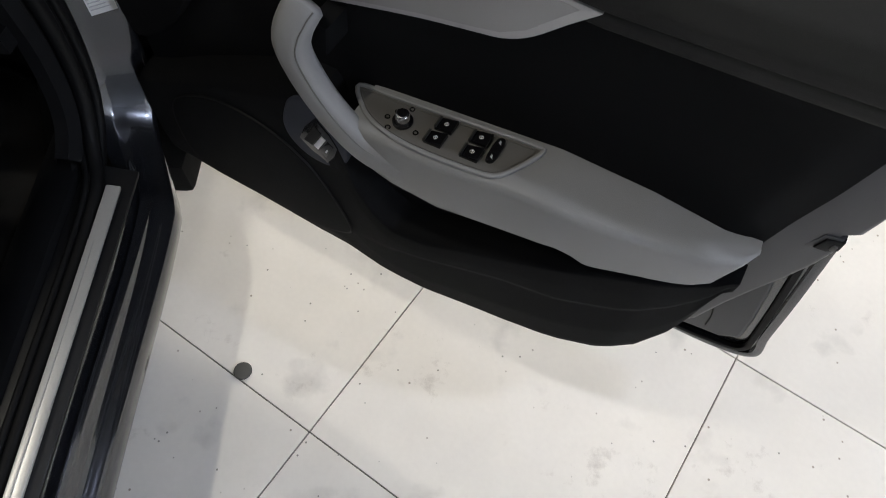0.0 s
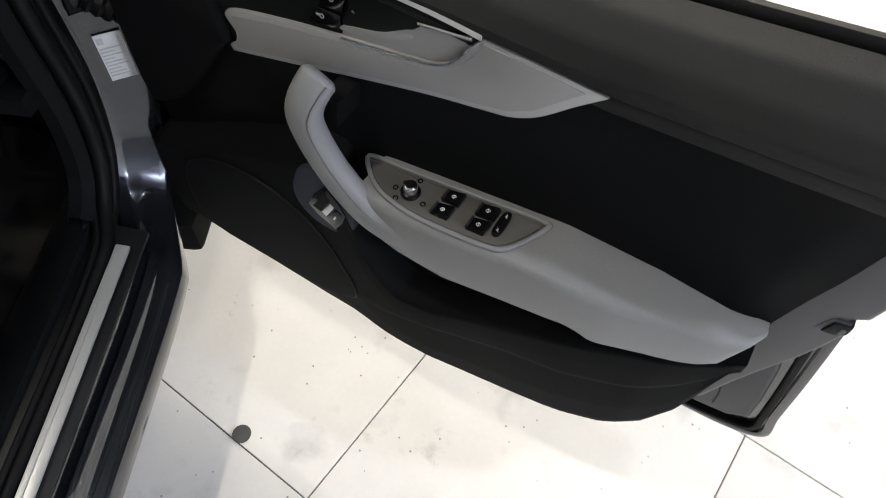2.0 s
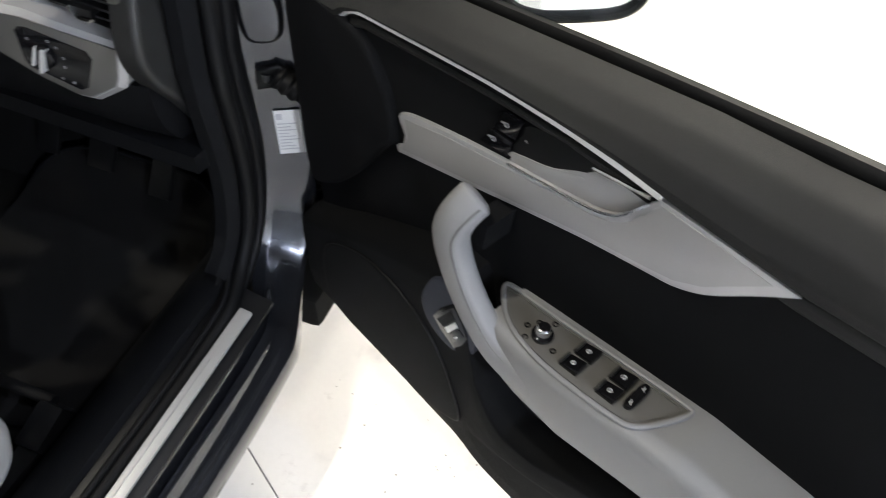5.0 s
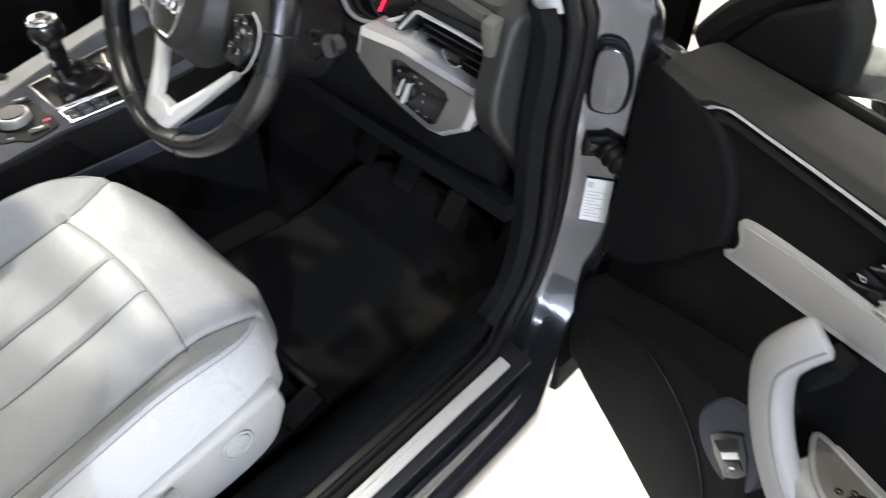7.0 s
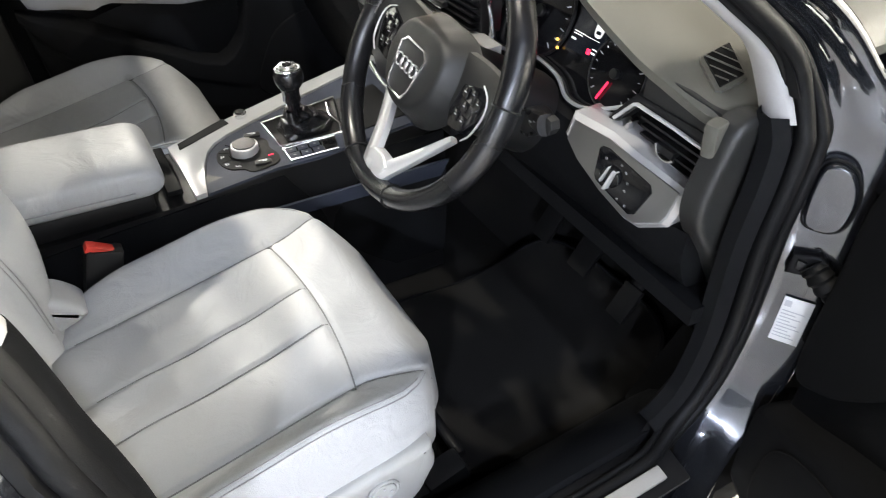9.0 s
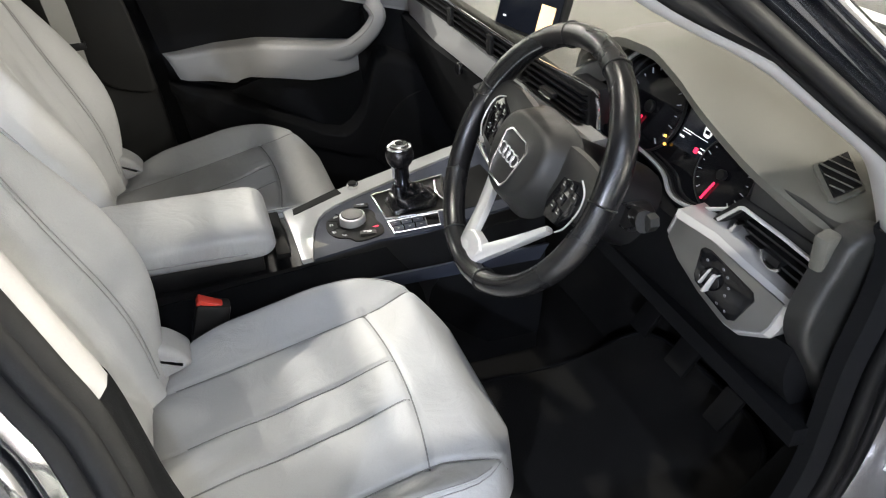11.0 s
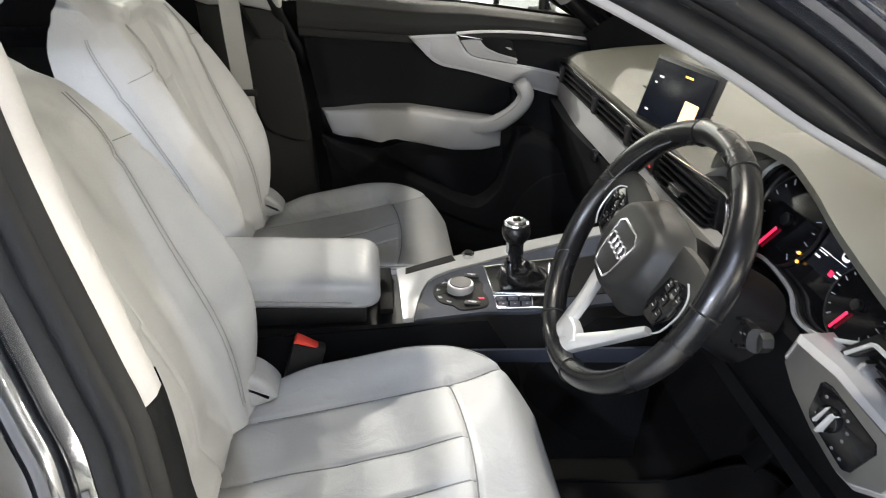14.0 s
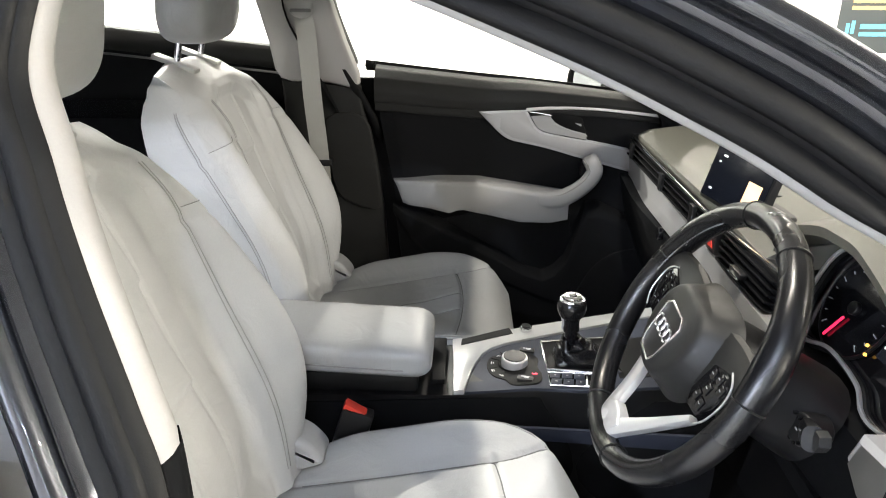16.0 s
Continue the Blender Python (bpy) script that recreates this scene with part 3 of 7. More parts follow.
for q in ((-0.018, 0.690), (0.004, 0.688)):
    part("grommet_clip", prism([(q[0] - 0.006, q[1] - 0.007), (q[0] + 0.006, q[1] - 0.009), (q[0] + 0.006, q[1] + 0.005), (q[0] - 0.006, q[1] + 0.007)], on_pillar, 0.010, 0.016, 0.002), BLACKPL, car)
part("check_strap", box((0.85, 0.80, 0.52), (0.10, 0.022, 0.018), (0, 0, -25), 0.004), STEEL, car, "steel door check strap")
part("upper_hinge", box((0.845, 0.80, 0.83), (0.10, 0.03, 0.04), (0, 0, -25), 0.006), PAINT, car, "painted upper door hinge")
part("lower_hinge", box((0.845, 0.80, 0.42), (0.10, 0.03, 0.04), (0, 0, -25), 0.006), PAINT, car, "painted lower door hinge")


sticker = part("maker_sticker", prism([(-0.0195, 0.5385), (0.0195, 0.5385), (0.0195, 0.6225), (-0.0195, 0.6225)], on_pillar, 0.0, 0.0015), PAPER, car, "white paper sticker with small print")
for k, w in enumerate((0.030, 0.020, 0.028, 0.016, 0.026, 0.031, 0.018, 0.024, 0.029)):
    z = 0.597 - k * 0.0062
    part("print_bar", prism([(-0.017, z), (-0.017 + w, z), (-0.017 + w, z + 0.0018), (-0.017, z + 0.0018)], on_pillar, 0.0016, 0.0020), INK, sticker)
part("print_block", prism([(-0.017, 0.606), (-0.008, 0.606), (-0.008, 0.617), (-0.017, 0.617)], on_pillar, 0.0016, 0.0020), INK, sticker)

# roof, bonnet, wings, rear body
def roof_fn(a, b):
    y = 0.22 - 1.75 * b
    x = (2 * a - 1) * (0.60 - 0.02 * b)
    return Vector((x, y, 1.475 - 0.16 * (2 * a - 1) ** 4 * 0.6 - 0.05 * (2 * b - 1) ** 2 - 0.03 * (1 - b) ** 3))


part("roof", sheet(roof_fn, 24, 24, lambda a, b: (0, 0, 0.03)), PAINT, car, "dark grey metallic roof")
part("headliner", sheet(lambda a, b: roof_fn(0.5 + 0.90 * (a - 0.5), b) - Vector((0, 0, 0.012)), 20, 20, lambda a, b: (0, 0, 0.006)), HEADLINER, car, "pale grey fabric roof lining")


def bonnet_fn(a, b):
    x = (2 * a - 1) * (0.80 + 0.03 * b)
    return Vector((x, 1.06 + 1.25 * b, 0.985 - 0.10 * b - 0.10 * b * b - 0.07 * abs(2 * a - 1) ** 4))


part("bonnet", sheet(bonnet_fn, 24, 20, lambda a, b: (0, 0, -0.03)), PAINT, car, "dark grey metallic bonnet")


def wing_fn(mirror):
    def fn(a, b):
        y = 0.90 + 1.41 * b
        z = 0.25 + 0.72 * a - 0.10 * b * a
        return Vector((mirror * (0.895 + 0.012 * math.sin(a * 3) - 0.09 * step(0.85, 1.0, a) - 0.05 * b * b), y, z))
    return fn


for mirror in (1, -1):
    part("front_wing", sheet(wing_fn(mirror), 16, 16, lambda a, b, m=mirror: (-m * 0.03, 0, 0)), PAINT, car, "dark grey metallic front wing")
    part("rear_side", sheet(lambda a, b, m=mirror: Vector((m * (side_x(0.25 + 0.76 * a) + 0.085 + 0.02 * math.sin(3 * a)), -0.21 - 2.1 * b, 0.25 + 0.74 * a)), 14, 14, lambda a, b, m=mirror: (-m * 0.06, 0, 0)), PAINT, car, "dark grey metallic rear door and side")
    part("roof_rail", sweep([Vector((mirror * (side_x(1.38) - 0.01), y, 1.405 - 0.03 * (y + 0.2) ** 2)) for y in (0.05, -0.2, -0.5, -0.9, -1.3)], round_section(0.05, 0.045), side=(0, 0, 1)), PAINT, car)
    part("rear_pillar", sweep([Vector((mirror * 0.62, -1.15, 1.33)), Vector((mirror * 0.68, -1.45, 1.15)), Vector((mirror * 0.74, -1.7, 0.98))], round_section(0.10, 0.05), side=(1, 0, 0)), PAINT, car)
# added block, keeps the floor below the hinge pillar dark
part("floor_blocker", box((0.655, 0.93, 0.145), (0.29, 0.36, 0.09), (0, 0, 0), 0.02), CARPET, car, "added black block hiding the floor below the pillar")
part("centre_pillar_inner", box((-0.752, -0.09, 0.66), (0.016, 0.24, 0.78), (0, 0, 0), 0.004), BLACKSOFT, car, "black far pillar lining")
part("rear_shelf", box((0, -1.55, 0.95), (1.4, 0.7, 0.04), (0, 0, 0), 0.01), BLACKSOFT, car, "black rear parcel shelf")
part("boot_panel", box((0, -2.25, 0.62), (1.5, 0.12, 0.72), (0, 0, 0), 0.04), PAINT, car)
part("firewall", box((0, 1.02, 0.60), (1.5, 0.05, 0.72)), BLACKSOFT, car, "black footwell bulkhead")
part("floor_pan", box((0, -0.6, 0.22), (1.38, 3.3, 0.06)), CARPET, car, "black carpeted cabin floor")
for mirror in (1, -1):
    part("tyre", ring(pose(mirror * 0.79, 1.48, 0.31, 0, 90, 0), 0.235, 0.09, 48, 14), RUBBER, car, "black front tyre")

# windscreen and rear window
def screen_fn(a, b):
    x = (2 * a - 1) * (0.73 - 0.17 * b)
    s = (2 * a - 1) ** 2
    return Vector((x, 1.10 - 0.90 * b - 0.10 * s, 0.99 + 0.44 * b - 0.03 * s * b))


ws = part("windscreen", sheet(screen_fn, 16, 10), GLASS, car, "clear laminated windscreen")
ws.visible_shadow = False
rw = part("rear_window", sheet(lambda a, b: Vector(((2 * a - 1) * (0.56 + 0.10 * b), -1.42 - 0.42 * b, 1.34 - 0.36 * b)), 10, 6), GLASS, car, "clear rear window")
rw.visible_shadow = False
part("cowl", box((0, 1.07, 0.965), (1.4, 0.10, 0.03), (-12, 0, 0), 0.01), BLACKPL, car, "black plastic windscreen cowl")

# ---------------------------------------------------------------- car doors
DOOR_TURN = radians(27)
HINGE = Vector((0.85, 0.765, 0))
DU = Vector((math.cos(DOOR_TURN), -math.sin(DOOR_TURN), 0))
DW = Vector((-math.sin(DOOR_TURN), -math.cos(DOOR_TURN), 0))


def open_door(u, v, w):
    return HINGE + DU * u + DW * w + Vector((0, 0, v))


def shut_door(u, v, w):
    return Vector((-0.705 + w, 0.835 - u, v + 0.085))


PANEL_TOP = [(-0.02, 0.872), (0.105, 0.888), (0.23, 0.903), (0.505, 0.937), (0.60, 0.943), (0.80, 0.964), (0.95, 0.980)]
LINE = [(0.075, 0.846), (0.09, 0.861), (0.12, 0.875), (0.181, 0.882), (0.247, 0.889), (0.324, 0.896), (0.402, 0.899), (0.465, 0.898), (0.516, 0.894), (0.64, 0.888), (0.80, 0.898), (0.95, 0.910)]
LOWER_TOP = [(-0.03, 0.46), (0.04, 0.497), (0.10, 0.535), (0.182, 0.580), (0.25, 0.615), (0.304, 0.642), (0.345, 0.640), (0.368, 0.56), (0.388, 0.49), (0.421, 0.450), (0.452, 0.434), (0.509, 0.453), (0.561, 0.486), (0.609, 0.511), (0.682, 0.553), (0.716, 0.572), (0.78, 0.605), (0.88, 0.63)]
LOWER_END = [(-0.03, 0.240), (0.05, 0.232), (0.158, 0.228), (0.289, 0.219), (0.414, 0.221), (0.495, 0.235), (0.634, 0.263), (0.73, 0.289), (0.78, 0.315), (0.826, 0.369), (0.855, 0.451), (0.862, 0.531), (0.868, 0.600)]
LOWER_OUT = [(0.0, 0.040), (0.34, 0.048), (0.50, 0.056), (0.70, 0.052), (0.80, 0.040), (0.875, 0.014)]
LOWER_FORM = [(0.0, 0.45), (0.06, 0.72), (0.14, 0.88), (0.35, 0.98), (0.80, 1.0), (0.92, 0.97), (0.965, 0.80), (0.985, 0.52), (1.0, 0.08)]
CREASE = [(0.30, 0.31), (0.432, 0.355), (0.532, 0.400), (0.621, 0.440), (0.703, 0.462), (0.775, 0.494), (0.832, 0.542), (0.87, 0.60)]


def panel_w(u, v):
    """How far the upper lining stands out of the door."""
    w = -0.006 * step(0.56, 0.66, v) * (1 - step(0.70, 0.80, v)) * step(0.30, 0.42, u)
    return w + 0.006 * step(0.84, 0.89, v - 0.02 * u)


def lower_w(u, v):
    """How far the lower lining with pocket and speaker stands out."""
    lo, hi = linear(LOWER_END, u), linear(LOWER_TOP, u)
    t = min(max((v - lo) / max(hi - lo, 1e-3), 0.0), 1.0)
    w = linear(LOWER_OUT, u) * linear(LOWER_FORM, t)
    return w + 0.005 * step(-0.006, 0.006, v - linear(CREASE, u)) * step(0.34, 0.44, u) * (1 - step(0.93, 0.97, t))


def door_kit(name, P, label, front):
    door = thing(name, P(0.0, 0.25, -0.05), label, "car door", "car doors")
    out = tuple(P(0, 0, 1) - P(0, 0, 0))
    rise = 0.0 if front else 0.024
    on_panel = lambda a, b, c: P(a, b, c + panel_w(a, b))
    on_lower = lambda a, b, c: P(a, b, c + lower_w(a, b))
    rear_edge = lambda v: linear([(0.25, 0.855), (0.60, 0.868), (0.668, 0.874), (0.77, 0.891), (0.84, 0.902), (1.0, 0.925)], v)

    # lining: upper panel, soft cap with a rounded shelf, bulging lower part
    def panel_fn(a, b):
        v0 = -0.02 + 0.90 * a
        hi = linear(LINE, v0) if v0 > 0.075 else 0.846 - 0.2 * (0.075 - v0)
        lo = linear(LOWER_END, min(v0, 0.86)) + 0.02
        v = lo + (hi - lo) * b
        u = -0.02 + (rear_edge(v) + 0.02) * a
        return P(u, v, panel_w(u, v) - 0.012 * step(0.95, 1.0, a))
    part("panel", sheet(panel_fn, 60, 60, lambda a, b: P(0, 0, -0.03) - P(0, 0, 0)), BLACKSOFT, door, "black grained door panel")

    def cap_fn(a, b):
        u = 0.0 + 0.918 * a
        lo, hi = linear(LINE, max(u, 0.076)) - 0.002, linear(PANEL_TOP, u) + rise
        f = linear([(0.0, 0.0), (0.10, 0.05), (0.25, 0.30), (0.45, 0.66), (0.70, 0.90), (1.0, 1.0)], b)
        w = linear([(0.0, 0.004), (0.10, 0.012), (0.25, 0.014), (0.45, 0.002), (0.70, -0.030), (0.92, -0.064), (1.0, -0.072)], b)
        v = lo + (hi - lo) * f - 0.012 * step(0.93, 1.0, b)
        return P(u, v, w)
    part("upper_cap", sheet(cap_fn, 60, 24, lambda a, b: Vector((0, 0, -0.022)) + (P(0, 0, -0.006) - P(0, 0, 0))), DOORTOP, door, "charcoal soft-touch door cap")

    def lower_fn(a, b):
        u = -0.03 + 0.905 * a
        lo, hi = linear(LOWER_END, u), linear(LOWER_TOP, u)
        return P(u - 0.012 * (1 - a) * 0, lo + (hi - lo) * b, lower_w(u, lo + (hi - lo) * b))
    part("lower_panel", sheet(lower_fn, 110, 64, lambda a, b: P(0, 0, -0.010) - P(0, 0, 0)), BLACKSOFT, door, "black lower lining with the door pocket", 50)
    # flat black sheet in place of the shade inside the pocket opening
    part("pocket_mouth_shade", prism([(0.37, 0.47), (0.45, 0.40), (0.56, 0.45), (0.70, 0.53), (0.74, 0.58), (0.62, 0.61), (0.38, 0.60)], P, -0.02, 0.008, 0.002), RUBBER, door, "dark sheet standing for the shade in the door pocket")
    pad = smooth_line([(0.085, 0.852, 0), (0.125, 0.838, 0), (0.158, 0.800, 0), (0.173, 0.762, 0), (0.176, 0.725, 0), (0.155, 0.700, 0), (0.09, 0.610, 0), (0.03, 0.548, 0), (-0.03, 0.53, 0), (-0.035, 0.70, 0), (-0.03, 0.84, 0), (0.03, 0.858, 0)], 4, closed=True)
    part("front_pad", prism([(p.x, p.y) for p in pad], on_panel, -0.004, 0.013, 0.010, 4), BLACKSOFT, door, "black padded front panel", 50)

    # painted shell, shut face and rear corner
    outline = [(-0.06, 0.30), (0.30, 0.275), (0.75, 0.285), (0.90, 0.300), (0.994, 0.332), (0.987, 0.385), (0.976, 0.448), (0.962, 0.548), (0.950, 0.64), (0.943, 0.70), (0.952, 0.745), (0.965, 0.82), (0.975, 0.935), (0.60, 0.905), (0.20, 0.865), (-0.06, 0.84)]
    if not front:
        outline = [(min(a, 0.875), b) for a, b in outline if a < 0.96 or b < 0.35 or b > 0.9]
    part("shell", prism(outline, P, -0.135, -0.078, 0.010, 3), PAINT, door, "dark grey metallic door shell")
    if front:
        flange = [(0.850, 0.40), (0.860, 0.50), (0.866, 0.600), (0.870, 0.668), (0.887, 0.770), (0.898, 0.841), (0.912, 0.935), (0.968, 0.940), (0.960, 0.83), (0.950, 0.742), (0.947, 0.712), (0.933, 0.703), (0.938, 0.690), (0.941, 0.668), (0.936, 0.637), (0.925, 0.596), (0.908, 0.548), (0.893, 0.500), (0.878, 0.440)]
        part("shut_face", prism(flange, lambda a, b, c: P(a, b, c - 0.25 * max(0.0, a - rear_edge(b))), -0.085, -0.022, 0.006, 3), SHUTPAINT, door, "dull dark grey door shut face")
        part("latch_recess", prism([(0.908, 0.674), (0.917, 0.702), (0.937, 0.702), (0.937, 0.680), (0.925, 0.672)], lambda a, b, c: P(a, b, c - 0.25 * max(0.0, a - rear_edge(b))), -0.05, -0.020, 0.003), SHUTPAINT, door, "pressed lip round the latch")
        latch = part("latch", prism([(0.917, 0.678), (0.921, 0.697), (0.939, 0.698), (0.940, 0.682), (0.930, 0.676)], lambda a, b, c: P(a, b, c - 0.25 * max(0.0, a - rear_edge(b))), -0.05, -0.017, 0.002), RUBBER, door, "black door latch")
        part("latch_claw", box(tuple(P(0.933, 0.687, -0.034)), (0.006, 0.010, 0.010), (0, 0, -27), 0.002), STEEL_DARK, latch)
        inner = [(0.86, 0.335), (0.935, 0.350), (0.958, 0.372), (0.952, 0.43), (0.938, 0.51), (0.922, 0.575), (0.90, 0.53), (0.875, 0.43)]
        part("corner_pressing", prism(inner, P, -0.085, -0.070, 0.006, 3), SHUTPAINT, door, "pressed panel of the rear lower corner")
        rims = ([(0.86, 0.316, -0.074), (0.93, 0.326, -0.074), (0.972, 0.345, -0.074), (0.970, 0.40, -0.074), (0.955, 0.50, -0.074), (0.938, 0.60, -0.074)], [(0.86, 0.305, -0.080), (0.94, 0.312, -0.080), (0.990, 0.336, -0.080), (0.982, 0.40, -0.080), (0.968, 0.51, -0.080), (0.947, 0.655, -0.080)])
        for rim_line, r, m, nm in zip(rims, (0.0048, 0.007), (RUBBER, PAINT), ("edge_seal", "folded_edge")):
            part(nm, sweep(smooth_line([P(*q) for q in rim_line], 8), round_section(r, r, 8), side=out), m, door, "black rubber door edge seal" if m is RUBBER else "folded metal edge of the door")
        # thin black line drawn for the shade in the pressed crease
        hole = smooth_line([(0.882, 0.455, 0), (0.895, 0.43, 0), (0.905, 0.395, 0), (0.908, 0.365, 0)], 6)
        part("crease_shade", sweep([P(p.x, p.y, -0.0695) for p in hole], round_section(0.0012, 0.0012, 6), side=out), RUBBER, door)

    # window line: rubber, glass and frame, black mirror sail
    belt = smooth_line([P(u, linear(PANEL_TOP, u) + rise - 0.006, -0.078) for u in (-0.02, 0.1, 0.25, 0.4, 0.55, 0.7, 0.85, 0.95)], 4)
    part("window_rubber", sweep(belt, round_section(0.006, 0.010, 10), side=(0, 0, 1)), RUBBER, door, "black rubber window seal")
    belt2 = [p + (P(0, 0, -0.018) - P(0, 0, 0)) + Vector((0, 0, -0.010)) for p in belt]
    part("outer_window_rubber", sweep(belt2, round_section(0.007, 0.010, 10), side=(0, 0, 1)), RUBBER, door, "black outer window seal")
    if front:
        frame_line = smooth_line([P(-0.03, 0.86, -0.075), P(0.02, 0.925, -0.085), P(0.16, 1.04, -0.10), P(0.34, 1.17, -0.13), P(0.55, 1.27, -0.17), P(0.80, 1.32, -0.19), P(0.93, 1.31, -0.18), P(0.955, 1.2, -0.15), P(0.95, 0.99, -0.090)], 8)
    else:
        frame_line = smooth_line([P(u, v, -0.088 + 0.42 * max(0.0, v - 0.90)) for u, v in ((-0.03, 0.86), (0.08, 0.90), (0.23, 0.97), (0.385, 1.093), (0.628, 1.212), (0.80, 1.265), (0.92, 1.285), (1.02, 1.25), (1.025, 1.15), (0.985, 1.0))], 8)
    part("window_frame", sweep(frame_line, round_section(0.022, 0.028, 10), side=out), RUBBER, door, "black window frame")
    pane = bmesh.new()
    pane.faces.new([pane.verts.new(p) for p in frame_line + [P(0.5, 0.93, -0.088)]])
    bmesh.ops.triangulate(pane, faces=pane.faces)
    g = part("window_glass", pane, GLASS, door, "clear side window", 1)
    g.visible_shadow = False
    sail = [(-0.02, 0.855), (0.03, 0.872), (0.10, 0.882), (0.148, 0.890), (0.160, 0.905), (0.158, 0.935), (0.150, 0.965), (0.13, 0.985), (0.05, 0.935)]
    part("mirror_sail", prism(sail, P, -0.100, -0.064, 0.010, 3), BLACKSOFT, door, "black triangular mirror sail")
    if front:
        part("sail_button", ring(Matrix.Translation(P(0.145, 0.884, -0.036)), 0.007, 0.0016, 20, 6), DASHDARK, door)

    # aluminium inlay: spear with a pull recess
    lower_edge = smooth_line([(0.180, 0.711, 0), (0.292, 0.742, 0), (0.377, 0.765, 0), (0.459, 0.788, 0), (0.523, 0.802, 0), (0.553, 0.809, 0), (0.580, 0.824, 0), (0.61, 0.853, 0), (0.64, 0.884, 0)], 5)
    upper_edge = smooth_line([(0.64, 0.886, 0), (0.579, 0.889, 0), (0.517, 0.891, 0)], 3) + smooth_line([(0.508, 0.880, 0), (0.497, 0.862, 0), (0.486, 0.846, 0), (0.474, 0.837, 0), (0.455, 0.830, 0), (0.40, 0.820, 0), (0.352, 0.812, 0), (0.26, 0.794, 0), (0.184, 0.772, 0), (0.192, 0.745, 0), (0.187, 0.728, 0), (0.176, 0.719, 0)], 4)
    spear = [(p.x, p.y) for p in lower_edge + upper_edge]
    inlay = part("inlay", prism(spear, on_panel, -0.012, 0.006, 0.002), ALU_EDGE, door, "satin aluminium spear inlay")
    face = [(0.186, 0.7195), (0.292, 0.749), (0.377, 0.772), (0.459, 0.795), (0.523, 0.809), (0.550, 0.816), (0.575, 0.831), (0.600, 0.856), (0.621, 0.880), (0.575, 0.884), (0.519, 0.886), (0.505, 0.862), (0.493, 0.842), (0.477, 0.830), (0.455, 0.823), (0.352, 0.806), (0.26, 0.788), (0.192, 0.769), (0.198, 0.745)]
    part("inlay_face", prism(face, on_panel, 0.004, 0.0066, 0.0006), ALU, inlay, "flat satin face")
    rim = smooth_line([P(u, v - 0.001, 0.009 if u > 0.1 else 0.006) for u, v in LINE if u < 0.52], 10)
    part("bright_line", sweep(rim, [(-0.0045, -0.003), (0.0045, -0.003), (0.005, 0.001), (0.003, 0.0035), (-0.003, 0.0035), (-0.005, 0.001)], side=out), ALU_BRIGHT, door, "bright satin metal line")
    # handle: dished cup, black patch painting the finger pocket's shade, release lever
    dish = [(0.350, 0.812), (0.40, 0.820), (0.455, 0.830), (0.474, 0.837), (0.486, 0.846), (0.497, 0.862), (0.508, 0.880), (0.450, 0.880), (0.380, 0.874), (0.353, 0.828)]
    cup = part("handle_cup", prism(dish, on_panel, -0.01, 0.0015, 0.001), ALU, door, "dished brushed aluminium handle cup")
    hole = smooth_line([(0.354, 0.828, 0), (0.362, 0.852, 0), (0.369, 0.870, 0), (0.396, 0.879, 0), (0.425, 0.884, 0), (0.448, 0.884, 0), (0.452, 0.876, 0), (0.441, 0.860, 0), (0.428, 0.848, 0), (0.392, 0.836, 0)], 3, closed=True)
    part("finger_pocket_shade", prism([(p.x, p.y) for p in hole], on_panel, -0.01, 0.0028, 0.001), RUBBER, cup, "dark patch standing for the shaded finger pocket")
    lever = smooth_line([(0.350, 0.820, 0), (0.360, 0.829, 0), (0.395, 0.838, 0), (0.430, 0.852, 0), (0.440, 0.852, 0), (0.428, 0.842, 0), (0.390, 0.827, 0)], 3, closed=True)
    part("release_lever", prism([(p.x, p.y) for p in lever], on_panel, 0.0, 0.0036, 0.0009), ALU, door, "satin silver release lever")
    part("cup_edge", sweep(smooth_line([on_panel(u, v, 0.0066) for u, v in [(0.352, 0.812), (0.40, 0.820), (0.455, 0.830), (0.474, 0.837), (0.486, 0.846), (0.497, 0.862), (0.508, 0.880)]], 6), round_section(0.0014, 0.0014, 6), side=out), CHROME, door)
    part("cup_line", sweep([on_panel(0.449, 0.877, 0.006), on_panel(0.478, 0.882, 0.006), on_panel(0.507, 0.886, 0.006)], round_section(0.0020, 0.0020, 6), side=(0, 0, 1)), CHROME, door, "short bright metal line")
    if front:
        place = Matrix((DU, (0, 0, 1), DW)).transposed().to_4x4()
        pads = ([(0.309, 0.814), (0.323, 0.837), (0.352, 0.838), (0.348, 0.817)], [(0.325, 0.841), (0.333, 0.864), (0.341, 0.871), (0.364, 0.872), (0.354, 0.842)])
        for pad, (uu, vv) in zip(pads, ((0.328, 0.828), (0.343, 0.855))):
            lock = part("lock_button", prism(pad, on_panel, -0.005, 0.004, 0.002), GLOSS, door, "black central locking button with white symbol")
            part("lock_symbol", ring(Matrix.Translation(on_panel(uu, vv, 0.0046)) @ place, 0.0025, 0.0006, 14, 6), WHITEMARK, lock)
            part("lock_key", prism([(uu - 0.007, vv - 0.001), (uu - 0.002, vv - 0.001), (uu - 0.002, vv + 0.001), (uu - 0.007, vv + 0.001)], on_panel, 0.004, 0.005), WHITEMARK, lock)

    # armrest: flat top running down to a pointed rear end
    top_v = lambda u: (0.638 if front else 0.666) + 0.155 * (min(u, 0.64) - 0.37) - 0.012 * max(0.0, (u - 0.75) / 0.12)
